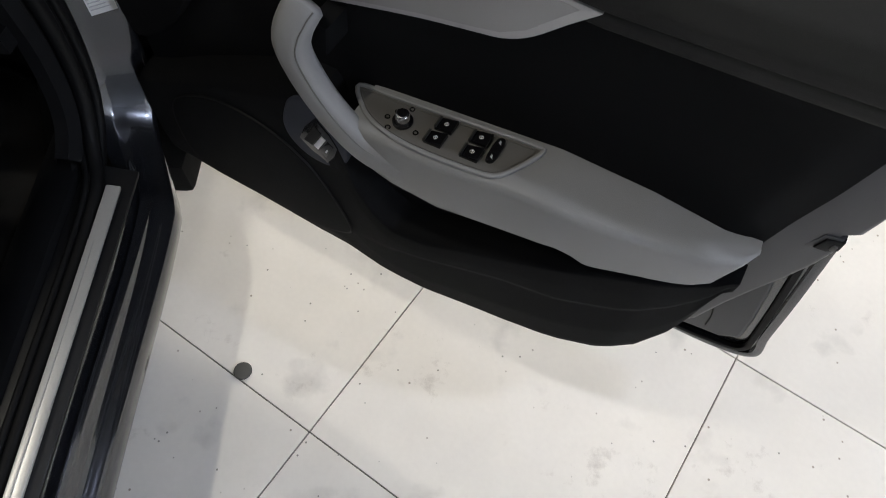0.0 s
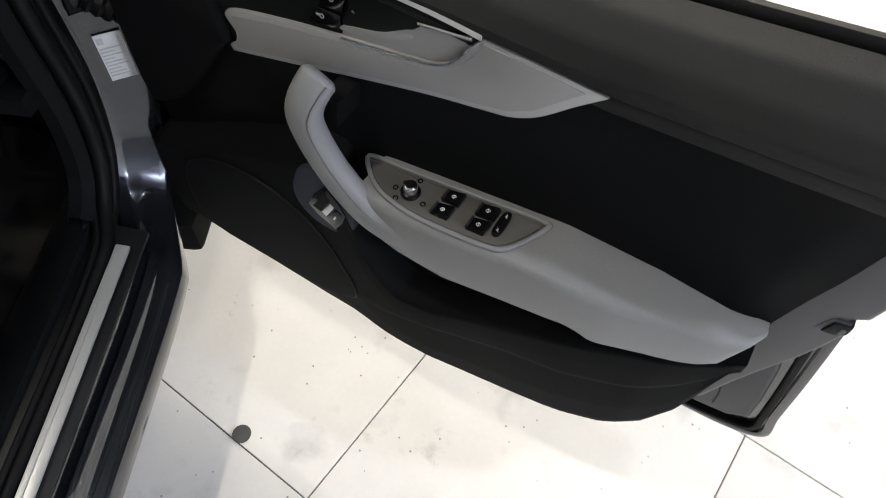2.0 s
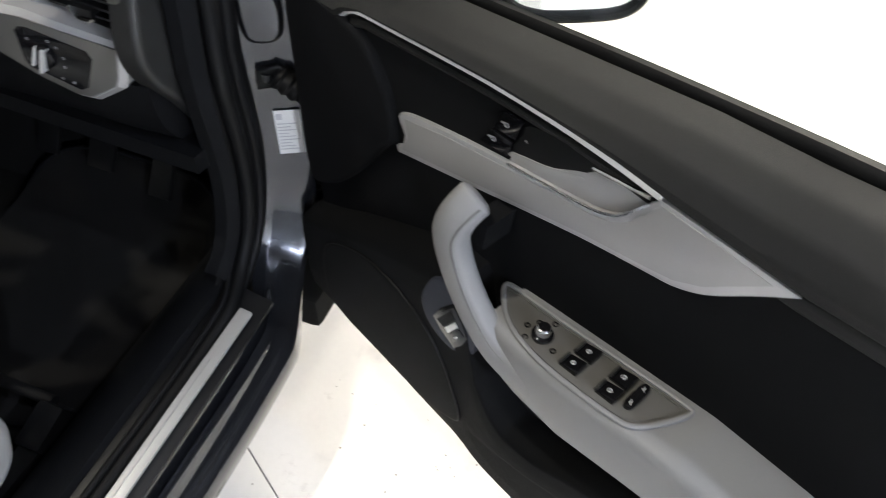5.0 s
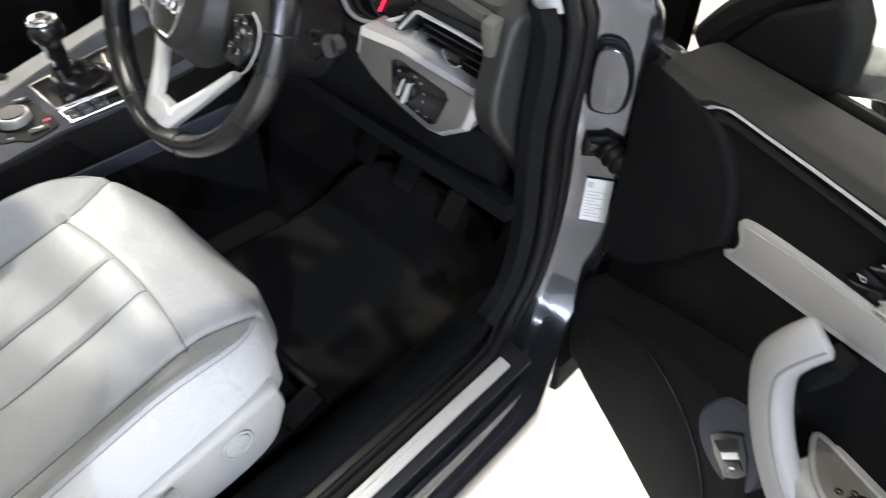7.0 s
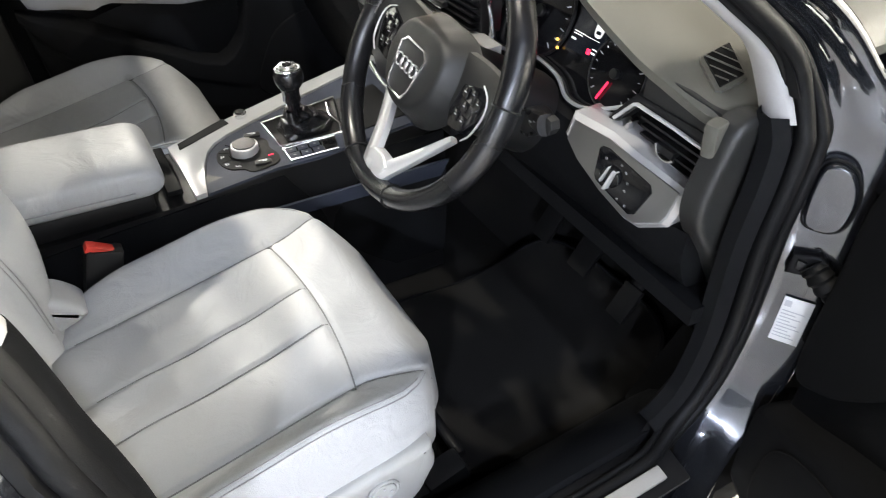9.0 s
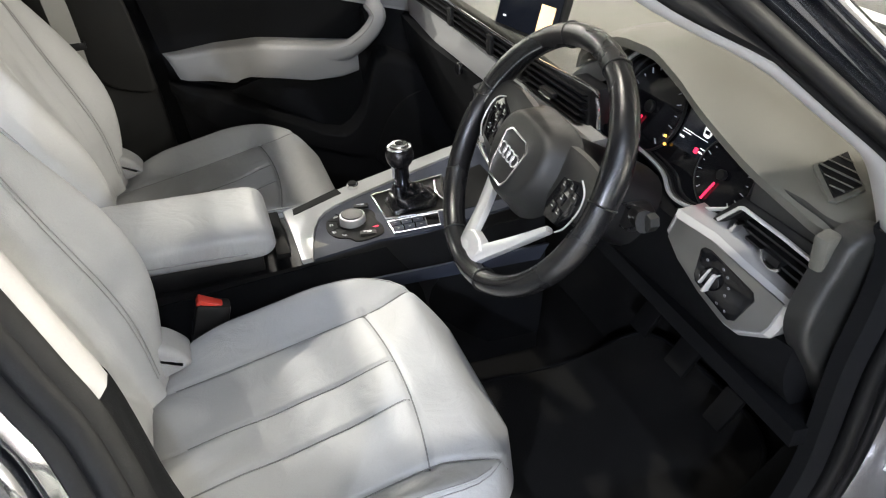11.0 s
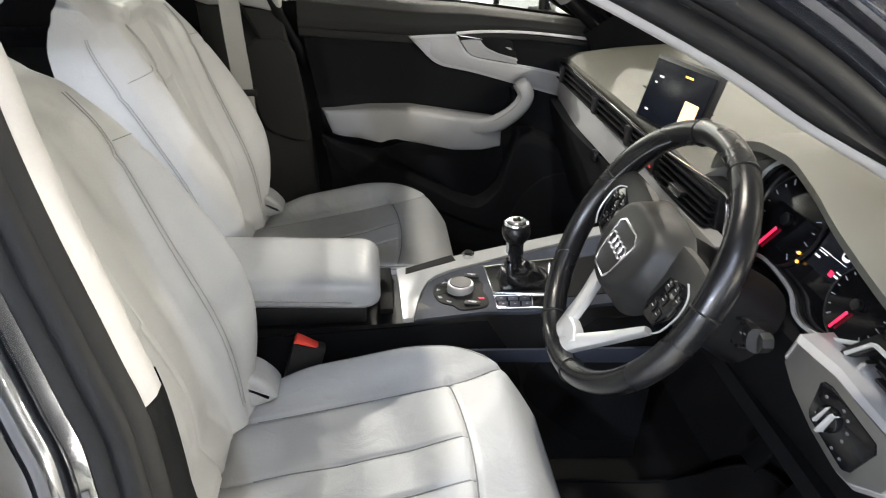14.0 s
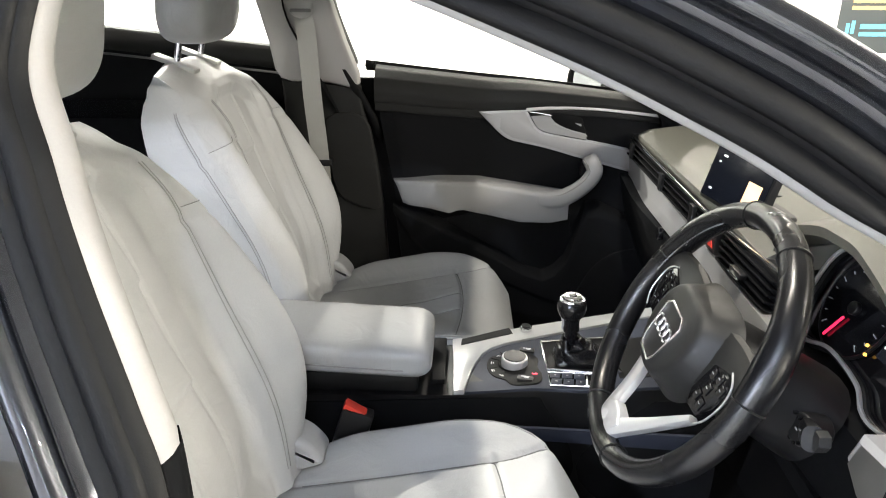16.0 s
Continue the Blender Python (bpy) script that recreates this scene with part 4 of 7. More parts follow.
    depth = [(0.38, 0.060), (0.46, 0.072), (0.527, 0.075), (0.665, 0.072), (0.726, 0.066), (0.784, 0.053), (0.84, 0.036), (0.862, 0.026), (0.874, 0.004)]
    low = [(0.38, 0.575), (0.44, 0.565), (0.526, 0.568), (0.605, 0.585), (0.678, 0.599), (0.698, 0.596), (0.716, 0.588), (0.779, 0.599), (0.839, 0.601), (0.862, 0.606), (0.874, 0.650)]
    bm = bmesh.new()
    rows = []
    for i in range(67):
        u = 0.395 + (0.8735 - 0.395) * i / 66
        d, lo, tv = linear(depth, u), linear(low, u) + (0.0 if front else 0.028), top_v(u)
        k = 1 - step(0.84, 0.8735, u)
        r = 0.004 + 0.004 * k
        sec = [(-0.02, lo + 0.03 * k), (d * 0.45, lo + 0.006), (d - 0.012 * k - 0.002, lo + 0.0008), (d - 0.004, lo + 0.003), (d - 0.001, lo + 0.010), (d, lo + 0.5 * (tv - lo)), (d, tv - r * 1.6), (d - r * 0.35, tv - r * 0.5), (d - r * 1.2, tv - r * 0.05), (d - r * 2.6, tv + 0.0005), (d * 0.4, tv), (0.002, tv), (-0.02, tv - 0.002)]
        lean = 0.014 * step(0.80, 0.87, u)
        rows.append([bm.verts.new(P(u - lean * min(1.0, max(0.0, (tv - v) / (tv - lo))), v, w)) for w, v in sec])
    n = len(rows[0])
    for r, q in zip(rows, rows[1:]):
        for k in range(n):
            bm.faces.new((r[k], r[(k + 1) % n], q[(k + 1) % n], q[k]))
    bm.faces.new(rows[0][::-1])
    bm.faces.new(rows[-1])
    part("armrest", bm, LEATHER_ARM, door, "grey soft-touch armrest", 50)
    lift = lambda v: v if front else 0.700 + 0.62 * (v - 0.668)
    pull = smooth_line([P(u, lift(v), w) for u, v, w in [(0.345, 0.781, 0.036), (0.341, 0.771, 0.047), (0.336, 0.755, 0.056), (0.333, 0.734, 0.060), (0.339, 0.706, 0.060), (0.358, 0.668, 0.060), (0.388, 0.632, 0.060), (0.424, 0.606, 0.059), (0.475, 0.600, 0.056), (0.53, 0.606, 0.052)]], 9)
    part("pull_handle", sweep(pull, round_section(0.0215, 0.0165, 28, 2.6), side=out, scale=lambda t: tuple((1.0 + k * step(0.5, 0.9, t)) * (0.70 + 0.30 * math.sqrt(step(0.0, 0.05, t))) for k in (0.12, 0.05))), LEATHER_ARM, door, "grey angled pull handle")
    # added joining block, black to pass for the shadow behind the handle
    part("handle_mount", prism([(0.338, 0.712), (0.362, 0.712), (0.366, 0.752), (0.342, 0.752)], P, -0.016, 0.040, 0.004), BLACKSOFT, door)
    line = []
    for k in range(4, len(pull) - 12):
        t = (pull[k + 1] - pull[k - 1]).normalized()
        q = (Vector(out) - t * t.dot(Vector(out))).normalized()
        line.append(pull[k] + t.cross(q) * (0.0145 if t.cross(q).dot(P(1, 0.3, 0) - P(0, 0, 0)) > 0 else -0.0145) + q * 0.0140)
    part("handle_seam", sweep(line, round_section(0.0010, 0.0010, 6), side=out), SEATPLASTIC_DARK, door)

    grille_line = smooth_line([(0.030, 0.31, 0), (0.028, 0.40, 0), (0.06, 0.462, 0), (0.14, 0.508, 0), (0.21, 0.514, 0), (0.27, 0.495, 0), (0.315, 0.455, 0), (0.345, 0.400, 0), (0.366, 0.348, 0), (0.350, 0.312, 0), (0.285, 0.280, 0), (0.15, 0.270, 0), (0.06, 0.275, 0)], 6, closed=True)
    part("speaker_grille", prism([(p.x, p.y) for p in grille_line], on_lower, -0.004, 0.0035, 0.003, 3), BLACKSOFT, door, "black speaker grille panel")
    part("grille_edge", sweep([on_lower(p.x, p.y, 0.0012) for p in grille_line], round_section(0.0018, 0.0018, 6), closed=True, side=out), RUBBER, door)
    if not front:
        b = part("window_switch", box((0, 0, 0), (0.018, 0.03, 0.006), (0, 0, 0), 0.002), BLACKPL, door)
        b.location = P(0.46, 0.655, 0.03) - base_of(door)
        return door

    # switch bowl on the armrest (only on the driver's side)
    on_top = lambda a, b, c: P(a, top_v(a) + c, b)
    bowl = smooth_line([(0.378, 0.006, 0), (0.426, 0.005, 0), (0.479, 0.005, 0), (0.556, 0.004, 0), (0.612, 0.004, 0), (0.622, 0.010, 0), (0.608, 0.040, 0), (0.592, 0.060, 0), (0.571, 0.065, 0), (0.521, 0.066, 0), (0.473, 0.063, 0), (0.430, 0.052, 0), (0.400, 0.034, 0)], 5, closed=True)
    part("switch_panel", prism([(p.x, p.y) for p in bowl], on_top, -0.002, 0.0015, 0.0008), SEATPLASTIC_DARK, door, "warm grey switch panel")
    part("panel_rim", sweep([on_top(p.x, p.y, 0.0015) for p in bowl], round_section(0.0030, 0.0030, 10), closed=True, side=(0, 0, 1)), LEATHER_ARM, door, "raised soft rim of the switch panel")
    part("inner_rim", sweep([on_top(0.500 + 0.93 * (p.x - 0.500), 0.035 + 0.83 * (p.y - 0.035), 0.0015) for p in bowl], round_section(0.0012, 0.0012, 8), closed=True, side=(0, 0, 1)), SEATPLASTIC_DARK, door)
    knob_at = on_top(0.458, 0.036, 0.002)
    knob = part("mirror_knob", disc(Matrix.Translation(knob_at + Vector((0, 0, 0.002))), 0.0125, 0.006, bevel=0.002), GLOSS, door, "round black mirror adjuster with chrome cap")
    part("knob_cap", disc(Matrix.Translation(knob_at + Vector((0, 0, 0.010))), 0.0095, 0.013, 0.0080, bevel=0.0025), CHROME, knob)
    part("knob_top", disc(Matrix.Translation(knob_at + Vector((0, 0, 0.0168))), 0.0062, 0.001), GLOSS, knob)
    for a, b in ((0.437, 0.036), (0.446, 0.050), (0.444, 0.024), (0.458, 0.014), (0.480, 0.044)):
        part("knob_mark", ring(Matrix.Translation(on_top(a, b, 0.0018)), 0.0028, 0.0009, 14, 6), GLOSS, door)
    for a, b in ((0.508, 0.021), (0.506, 0.0435), (0.553, 0.022), (0.553, 0.0445)):
        sw = part("window_switch", prism([(a - 0.011, b - 0.009), (a + 0.011, b - 0.0095), (a + 0.011, b + 0.0095), (a - 0.011, b + 0.009)], lambda q, r, c, a=a: on_top(q, r, c + 0.15 * (q - a)), 0.0, 0.0065, 0.002), GLOSS, door, "black window switch")
        part("switch_tip", prism([(a - 0.0125, b - 0.008), (a - 0.0095, b - 0.008), (a - 0.0095, b + 0.008), (a - 0.0125, b + 0.008)], on_top, 0.001, 0.0085, 0.001), DASHDARK, sw)
        sym = lambda q, r, c, a=a: on_top(q, r, c + 0.15 * (q - a))
        part("switch_symbol", sweep([sym(a + 0.0026 * math.cos(t), b + 0.0020 * math.sin(t), 0.0068) for t in [k * math.pi / 6 for k in range(12)]], round_section(0.0004, 0.0004, 5), closed=True, side=(0, 0, 1)), SYMBOL, sw)
        part("switch_symbol", prism([(a - 0.0008, b - 0.003), (a + 0.0001, b - 0.003), (a + 0.0011, b + 0.003), (a + 0.0002, b + 0.003)], sym, 0.0066, 0.0072), SYMBOL, sw)
    rocker = [(0.575 + 0.0062 * math.copysign(abs(math.cos(t)) ** 0.8, math.cos(t)), 0.030 + 0.0185 * math.copysign(abs(math.sin(t)) ** 0.5, math.sin(t))) for t in [k * math.pi / 12 for k in range(24)]]
    sw = part("child_lock_switch", prism(rocker, on_top, 0.0, 0.006, 0.002), GLOSS, door, "black rocker with two white symbols")
    for b in (0.0195, 0.041):
        part("switch_symbol", prism([(0.5735, b - 0.0035), (0.5765, b - 0.0005), (0.5752, b + 0.0005), (0.578, b + 0.0035), (0.5736, b + 0.0008), (0.575, b - 0.0004)], on_top, 0.0058, 0.0066), SYMBOL, sw)
    # boot release on a blue-grey pod below the handle
    pod = smooth_line([(0.274, 0.540, 0), (0.280, 0.574, 0), (0.298, 0.610, 0), (0.335, 0.622, 0), (0.362, 0.600, 0), (0.376, 0.555, 0), (0.370, 0.512, 0), (0.345, 0.494, 0), (0.310, 0.494, 0), (0.285, 0.512, 0)], 5, closed=True)
    part("switch_pod", prism([(p.x, p.y) for p in pod], lambda a, b, c: P(a, b, c + 0.044), -0.03, 0.004, 0.004, 3), BLUEGREY, door, "dark blue-grey plastic switch pod")
    on_pod = lambda a, b, c: P(a, b, c + 0.048)
    bezel = smooth_line([(0.301, 0.534, 0), (0.331, 0.590, 0), (0.339, 0.588, 0), (0.364, 0.550, 0), (0.345, 0.508, 0), (0.338, 0.508, 0)], 2, closed=True)
    sw = part("boot_switch", prism([(p.x, p.y) for p in bezel], on_pod, -0.002, 0.002, 0.0015), GLOSS, door, "black boot release switch")
    part("switch_slot", prism([(0.309, 0.536), (0.332, 0.579), (0.341, 0.568), (0.322, 0.532)], on_pod, 0.0018, 0.0026), RUBBER, sw)
    part("switch_bar", prism([(0.325, 0.534), (0.341, 0.563), (0.347, 0.558), (0.331, 0.528)], on_pod, 0.001, 0.0034, 0.001), CHROME_SATIN, sw, "bright bar")
    part("switch_key", prism([(0.333, 0.527), (0.349, 0.556), (0.358, 0.550), (0.343, 0.518)], on_pod, 0.001, 0.0030, 0.001), GLOSS, sw)
    part("switch_symbol", prism([(0.343, 0.531), (0.347, 0.539), (0.3490, 0.538), (0.345, 0.530)], on_pod, 0.003, 0.0036), SYMBOL, sw)
    return door


door_kit("open_car_door", open_door, "open dark grey car door with black lining and grey armrest", True)
door_kit("shut_car_door", shut_door, "shut passenger door with black lining and grey armrest", False)


def wing_mirror(P, du=0.0, dv=0.0):
    m = thing("wing_mirror", P(0.12, 0.90, -0.16), "dark grey wing mirror on a black stalk", "wing mirror", "wing mirrors")

    def R(a, b, c):
        """a along the glass, b up, c out of the glass."""
        return P(0.175 + du - 0.50 * a + 0.86 * c, 0.850 + dv + b, -0.295 + 0.86 * a + 0.50 * c)
    house = bmesh.new()
    bmesh.ops.create_uvsphere(house, u_segments=32, v_segments=20, radius=1)
    sg = lambda q, p: math.copysign(abs(q) ** p, q)
    for v in house.verts:
        a, b, c = v.co
        v.co = R(0.118 * sg(a, 0.7), 0.076 * sg(b, 0.7) + 0.012 * a, 0.012 * c if c > 0 else 0.085 * c)
    part("mirror_housing", house, PAINT, m, "dark grey metallic mirror cap", 60)
    rim = [R(0.103 * sg(math.cos(t), 0.65), 0.062 * sg(math.sin(t), 0.65) + 0.012 * math.cos(t), 0.014) for t in [k * math.pi / 20 for k in range(40)]]
    g = bmesh.new()
    g.faces.new([g.verts.new(p) for p in rim])
    part("mirror_glass", g, MIRROR, m, "mirror glass")
    part("mirror_rim", sweep(rim, round_section(0.007, 0.010, 8), closed=True, side=tuple(R(0, 0, 1) - R(0, 0, 0))), RUBBER, m, "black mirror rim")
    part("stalk", sweep(smooth_line([P(0.12, 0.90, -0.10), P(0.14, 0.89, -0.16), P(0.17 + du, 0.865 + dv * 0.6, -0.22)], 6), round_section(0.035, 0.022, 12), side=(0, 0, 1)), BLACKPL, m, "black mirror stalk")
    return m


wing_mirror(open_door)
wing_mirror(shut_door, 0.11, 0.07)

# ---------------------------------------------------------------- seats
def seat_kit(name, at, label):
    seat = thing(name, at, label, "car seat", "front car seats")
    base = Vector(at)

    def L(x, y, z):
        return Vector((base.x + x, base.y + y, z))

    def half_width(y):
        return 0.266 - 0.130 * (max(0.0, y - 0.17) / 0.178) ** 4

    def front_seam(x):
        return 0.211 + 0.017 * (1 - (x / 0.17) ** 2)

    def corner_x(y):
        """Outer insert seam, running on to the front edge."""
        return 0.170 + 0.035 * step(0.21, 0.34, y)

    def cushion_z(x, y):
        ax_ = abs(x)
        z = 0.572 - 0.20 * max(0.0, 0.22 - y) + 0.10 * max(0.0, 0.10 - y) ** 2 + 0.04 * max(0.0, y - 0.22)
        z += 0.046 * step(0.168, 0.238, ax_) * (1 - 0.8 * step(0.12, 0.33, y)) * step(-0.20, 0.0, y)
        z -= 0.009 * (1 - (x / 0.17) ** 2) * (1 - step(0.12, 0.22, y)) if ax_ < 0.17 else 0
        z += groove(ax_ - corner_x(y), 0.0045, 0.0060)
        front = front_seam(x)
        if ax_ < 0.18:
            z += groove(y - front, 0.0045, 0.0055)
        if y < front:
            z += groove(ax_ - 0.044, 0.004, 0.0045)
            pleat = (1 - step(0.0, 0.15, y)) * step(-0.17, -0.10, x) * (1 - step(0.02, 0.12, x))
            z += 0.0020 * pleat * math.sin(34 * x + 46 * y + 1.8 * math.sin(26 * x - 9 * y))
        return z

    def cushion(a, b):
        y = -0.17 + 0.518 * b
        x = (2 * a - 1) * half_width(y)
        e = abs(2 * a - 1)
        z = cushion_z(x, y)
        z -= 0.060 * step(0.84, 1.03, e) ** 1.6
        z -= 0.085 * step(0.285, 0.40, y) ** 1.15
        return L(x, y, z)

    def on_cushion(x, y, up=0.0012):
        return cushion((x / half_width(y) + 1) / 2, (y + 0.17) / 0.518) + Vector((0, 0, up))

    c = part("seat_cushion", sheet(cushion, 130, 130, lambda a, b: (0, -0.03 if b > 0.9 else 0, -0.06)), LEATHER, seat, "pale grey leather cushion with stitched seams", 70)

    def seam(pts):
        part("cushion_seam", sweep([on_cushion(x, y) for x, y in pts], round_section(0.0011, 0.0011, 6), side=(0, 0, 1)), SEAM, seat)
    for x in (-0.044, 0.044):
        seam([(x, -0.10 + k * (front_seam(x) + 0.10) / 30) for k in range(31)])
    for sgn in (1, -1):
        seam([(sgn * corner_x(y), y) for y in [-0.11 + 0.42 * k / 36 for k in range(37)]])
    seam([(-0.172 + 0.344 * k / 30, front_seam(-0.172 + 0.344 * k / 30)) for k in range(31)])
    for sgn in (1, -1):
        for off in (0.026, 0.032):
            line = [on_cushion(sgn * (half_width(y) - off), y, 0.0008) for y in [-0.12 + 0.022 * k for k in range(20)]]
            part("cushion_piping", sweep(line, round_section(0.0010, 0.0010, 6), side=(0, 0, 1)), STITCH, seat)
    val = smooth_line([(-0.22, 0.37, 0), (0.10, 0.362, 0), (0.22, 0.365, 0), (0.275, 0.385, 0), (0.295, 0.44, 0), (0.290, 0.50, 0), (0.268, 0.524, 0), (0.10, 0.504, 0), (-0.05, 0.478, 0), (-0.22, 0.46, 0)], 5, closed=True)
    side = part("side_cover", prism([(p.x, p.y) for p in val], lambda y, z, d: L(0.212 + d + 0.010 * math.sin(y * 8) + 0.02 * step(0.40, 0.50, z), y - 0.018, z + 0.004), 0.0, 0.036, 0.014, 4), SEATPLASTIC, seat, "pale grey plastic seat side cover")
    part("lumbar_ring", ring(Matrix.Translation(L(0.272, 0.195, 0.468)) @ pose(0, 0, 0, 0, 90, 0), 0.021, 0.0025, 32, 8), SEATPLASTIC, side)
    part("lumbar_knob", disc(Matrix.Translation(L(0.271, 0.195, 0.468)) @ pose(0, 0, 0, 0, 90, 0), 0.018, 0.008, bevel=0.002), SEATPLASTIC, side, "round four-way lumbar switch")
    for k in range(4):
        part("knob_arrow", box(tuple(L(0.2755, 0.195 + 0.010 * math.cos(k * math.pi / 2), 0.468 + 0.010 * math.sin(k * math.pi / 2))), (0.001, 0.003, 0.003)), INK, side)
    lev = smooth_line([L(0.276, -0.02, 0.462), L(0.282, 0.04, 0.468), L(0.278, 0.105, 0.472)], 6)
    part("height_lever", sweep(lev, round_section(0.011, 0.007, 10), side=(0, 0, 1)), SEATPLASTIC, side, "pale grey height lever")
    part("lever_gap", sweep([p + Vector((-0.004, 0, 0.014)) for p in lev], round_section(0.002, 0.002, 8), side=(0, 0, 1)), SEATPLASTIC_DARK, side)
    for sgn in (-0.2, 0.2):
        part("seat_rail", box(tuple(L(sgn, 0.06, 0.285)), (0.035, 0.62, 0.04), (0, 0, 0), 0.004), BLACKPL, seat, "black steel seat rail")
        part("rail_foot", box(tuple(L(sgn, 0.33, 0.30)), (0.045, 0.07, 0.05), (15, 0, 0), 0.008), BLACKPL, seat)
    part("under_frame", box(tuple(L(0, 0.04, 0.395)), (0.40, 0.44, 0.19), (0, 0, 0), 0.02), BLACKPL, seat, "dark seat frame")
    part("height_bar", sweep([L(-0.19, 0.365, 0.315), L(0.19, 0.365, 0.315)], round_section(0.009, 0.009, 10), side=(0, 0, 1)), BLACKPL, seat, "black seat adjusting bar")

    HW = [(0.0, 0.220), (0.15, 0.240), (0.30, 0.252), (0.45, 0.253), (0.60, 0.246), (0.70, 0.236), (0.80, 0.222), (0.88, 0.209), (0.94, 0.192), (1.0, 0.150)]
    WING = [(0.0, 0.30), (0.12, 0.62), (0.26, 0.96), (0.38, 1.04), (0.52, 0.84), (0.68, 0.50), (0.86, 0.10), (1.0, 0.0)]
    SPINE = smooth_line([(0.0, -0.146, 0.515), (0.2, -0.165, 0.640), (0.4, -0.191, 0.765), (0.6, -0.224, 0.890), (0.75, -0.252, 0.985), (0.86, -0.276, 1.052), (0.92, -0.296, 1.090), (0.965, -0.330, 1.114), (1.0, -0.372, 1.138)], 6)
    SPINE_Y, SPINE_Z = [(p.x, p.y) for p in SPINE], [(p.x, p.z) for p in SPINE]
    DEEP = [(0.0, 0.11), (0.3, 0.13), (0.55, 0.150), (0.75, 0.150), (0.86, 0.126), (0.92, 0.106), (0.965, 0.070), (1.0, 0.014)]
    inset = lambda s: 0.136 - 0.014 * step(0.35, 0.95, s)

    def eased(table, s):
        return sum(linear(table, s + d) for d in (-0.12, -0.09, -0.06, -0.03, 0.0, 0.03, 0.06, 0.09, 0.12)) / 9

    def wide(s):
        return eased(HW, s)

    def back(a, s):
        e = 2 * a - 1
        x = e * wide(s)
        y = linear(SPINE_Y, s)
        z = linear(SPINE_Z, s)
        f = 0.082 * step(0.52, 0.86, abs(e)) * eased(WING, s) - 0.048 * step(0.84, 1.04, abs(e)) ** 1.4 * (1 - step(0.88, 1.0, s))
        f += 0.026 * math.exp(-((s - 0.26) / 0.17) ** 2) * (1 - abs(e))
        ins = inset(s)
        f += groove(abs(x) - ins, 0.005, 0.006) * (1 - step(0.84, 0.87, s))
        arch = 0.925 - 0.07 * (abs(x) / 0.12) ** 4
        f -= 0.024 * (1 - step(ins - 0.022, ins + 0.001, abs(x))) * (1 - step(arch - 0.05, arch, s)) * step(0.02, 0.12, s)
        f += 0.012 * math.exp(-((abs(x) - ins - 0.014) / 0.012) ** 2) * (1 - step(0.80, 0.92, s))
        if abs(x) < ins:
            f += groove((s - arch) * 0.6, 0.004, 0.0045)
            if s < arch:
                f += groove(x + 0.047, 0.004, 0.005) + groove(x - 0.047, 0.004, 0.005)
                if abs(x) < 0.047:
                    f += 0.007 * (step(0.44, 0.455, s) - step(0.455, 0.62, s)) + 0.006 * (step(0.68, 0.692, s) - step(0.692, 0.82, s))
        else:
            f += groove((s - 0.76 + 0.3 * (abs(x) - 0.1)) * 0.6, 0.004, 0.003)
        z -= 0.018 * step(0.45, 1.0, abs(e)) * step(0.72, 1.0, s)
        return L(x, y + f * 0.95, z + f * 0.28)

    def behind(a, s):
        """From the front skin back to the shell: full at the wings, rounded at the top."""
        e = abs(2 * a - 1)
        deep = linear(DEEP, s) - 0.022 * step(0.88, 1.0, e) * (1 - step(0.9, 1.0, s)) - 0.03 * (1 - step(0.35, 0.9, e)) * (1 - step(0.7, 0.9, s))
        return Vector(((1 if a < 0.5 else -1) * 0.016 * step(0.9, 1.0, e), -deep, -0.10 * deep * (1 - step(0.80, 0.95, s))))

    wedge = smooth_line([(-0.170, 0.525, 0), (-0.088, 0.540, 0), (-0.076, 0.556, 0), (-0.104, 0.590, 0), (-0.138, 0.600, 0), (-0.170, 0.600, 0)], 4, closed=True)
    part("bolster_end", prism([(p.x, p.y) for p in wedge], lambda y, z, d: L(-0.236 + d, y, z), 0.0, 0.06, 0.014, 4), LEATHER, seat, "pale leather end of the side bolster")
    part("backrest", sheet(back, 110, 120, behind), LEATHER, seat, "pale grey leather backrest with stitched seams", 70)
    for sgn in (1, -1):
        for off in (0.020, 0.013):
            line = []
            for k in range(40):
                s = 0.06 + 0.84 * k / 39
                p = back((sgn * (inset(s) + off) / wide(s) + 1) / 2, s)
                line.append(p + Vector((0, 0.0012, 0.0004)))
            part("backrest_stitching", sweep(line, round_section(0.0009, 0.0009, 6), side=(1, 0, 0)), STITCH, seat)
        for f, r in ((0.20, 0.0010), (0.25, 0.0009)):
            line = []
            for k in range(44):
                s = 0.04 + 0.86 * k / 43
                a = 1.0 if sgn > 0 else 0.0
                line.append(back(a, s) + behind(a, s) * f + Vector((sgn * 0.0006, 0, 0)))
            part("wing_seam", sweep(line, round_section(r, r, 6), side=(1, 0, 0)), STITCH, seat)
        line = []
        for k in range(16):
            line.append(back(0.5 + sgn * (0.5 - 0.15 * k / 15), 0.76 + 0.015 * k / 15) + Vector((sgn * 0.0004, 0.0010, 0.0003)))
        part("shoulder_seam", sweep(line, round_section(0.0007, 0.0007, 6), side=(0, 0, 1)), SEAM, seat)
    for sgn in (-0.068, 0.068):
        part("headrest_bezel", box(tuple(L(sgn, -0.372, 1.136)), (0.034, 0.094, 0.011), (-20, 0, 0), 0.005), SEATPLASTIC, seat, "pale headrest guide")
        part("headrest_post", sweep([L(sgn, -0.378, 1.10), L(sgn, -0.345, 1.24)], round_section(0.0065, 0.0065, 12), side=(1, 0, 0)), CHROME, seat, "chrome headrest post")
    hr = bmesh.new()
    bmesh.ops.create_uvsphere(hr, u_segments=40, v_segments=28, radius=1)
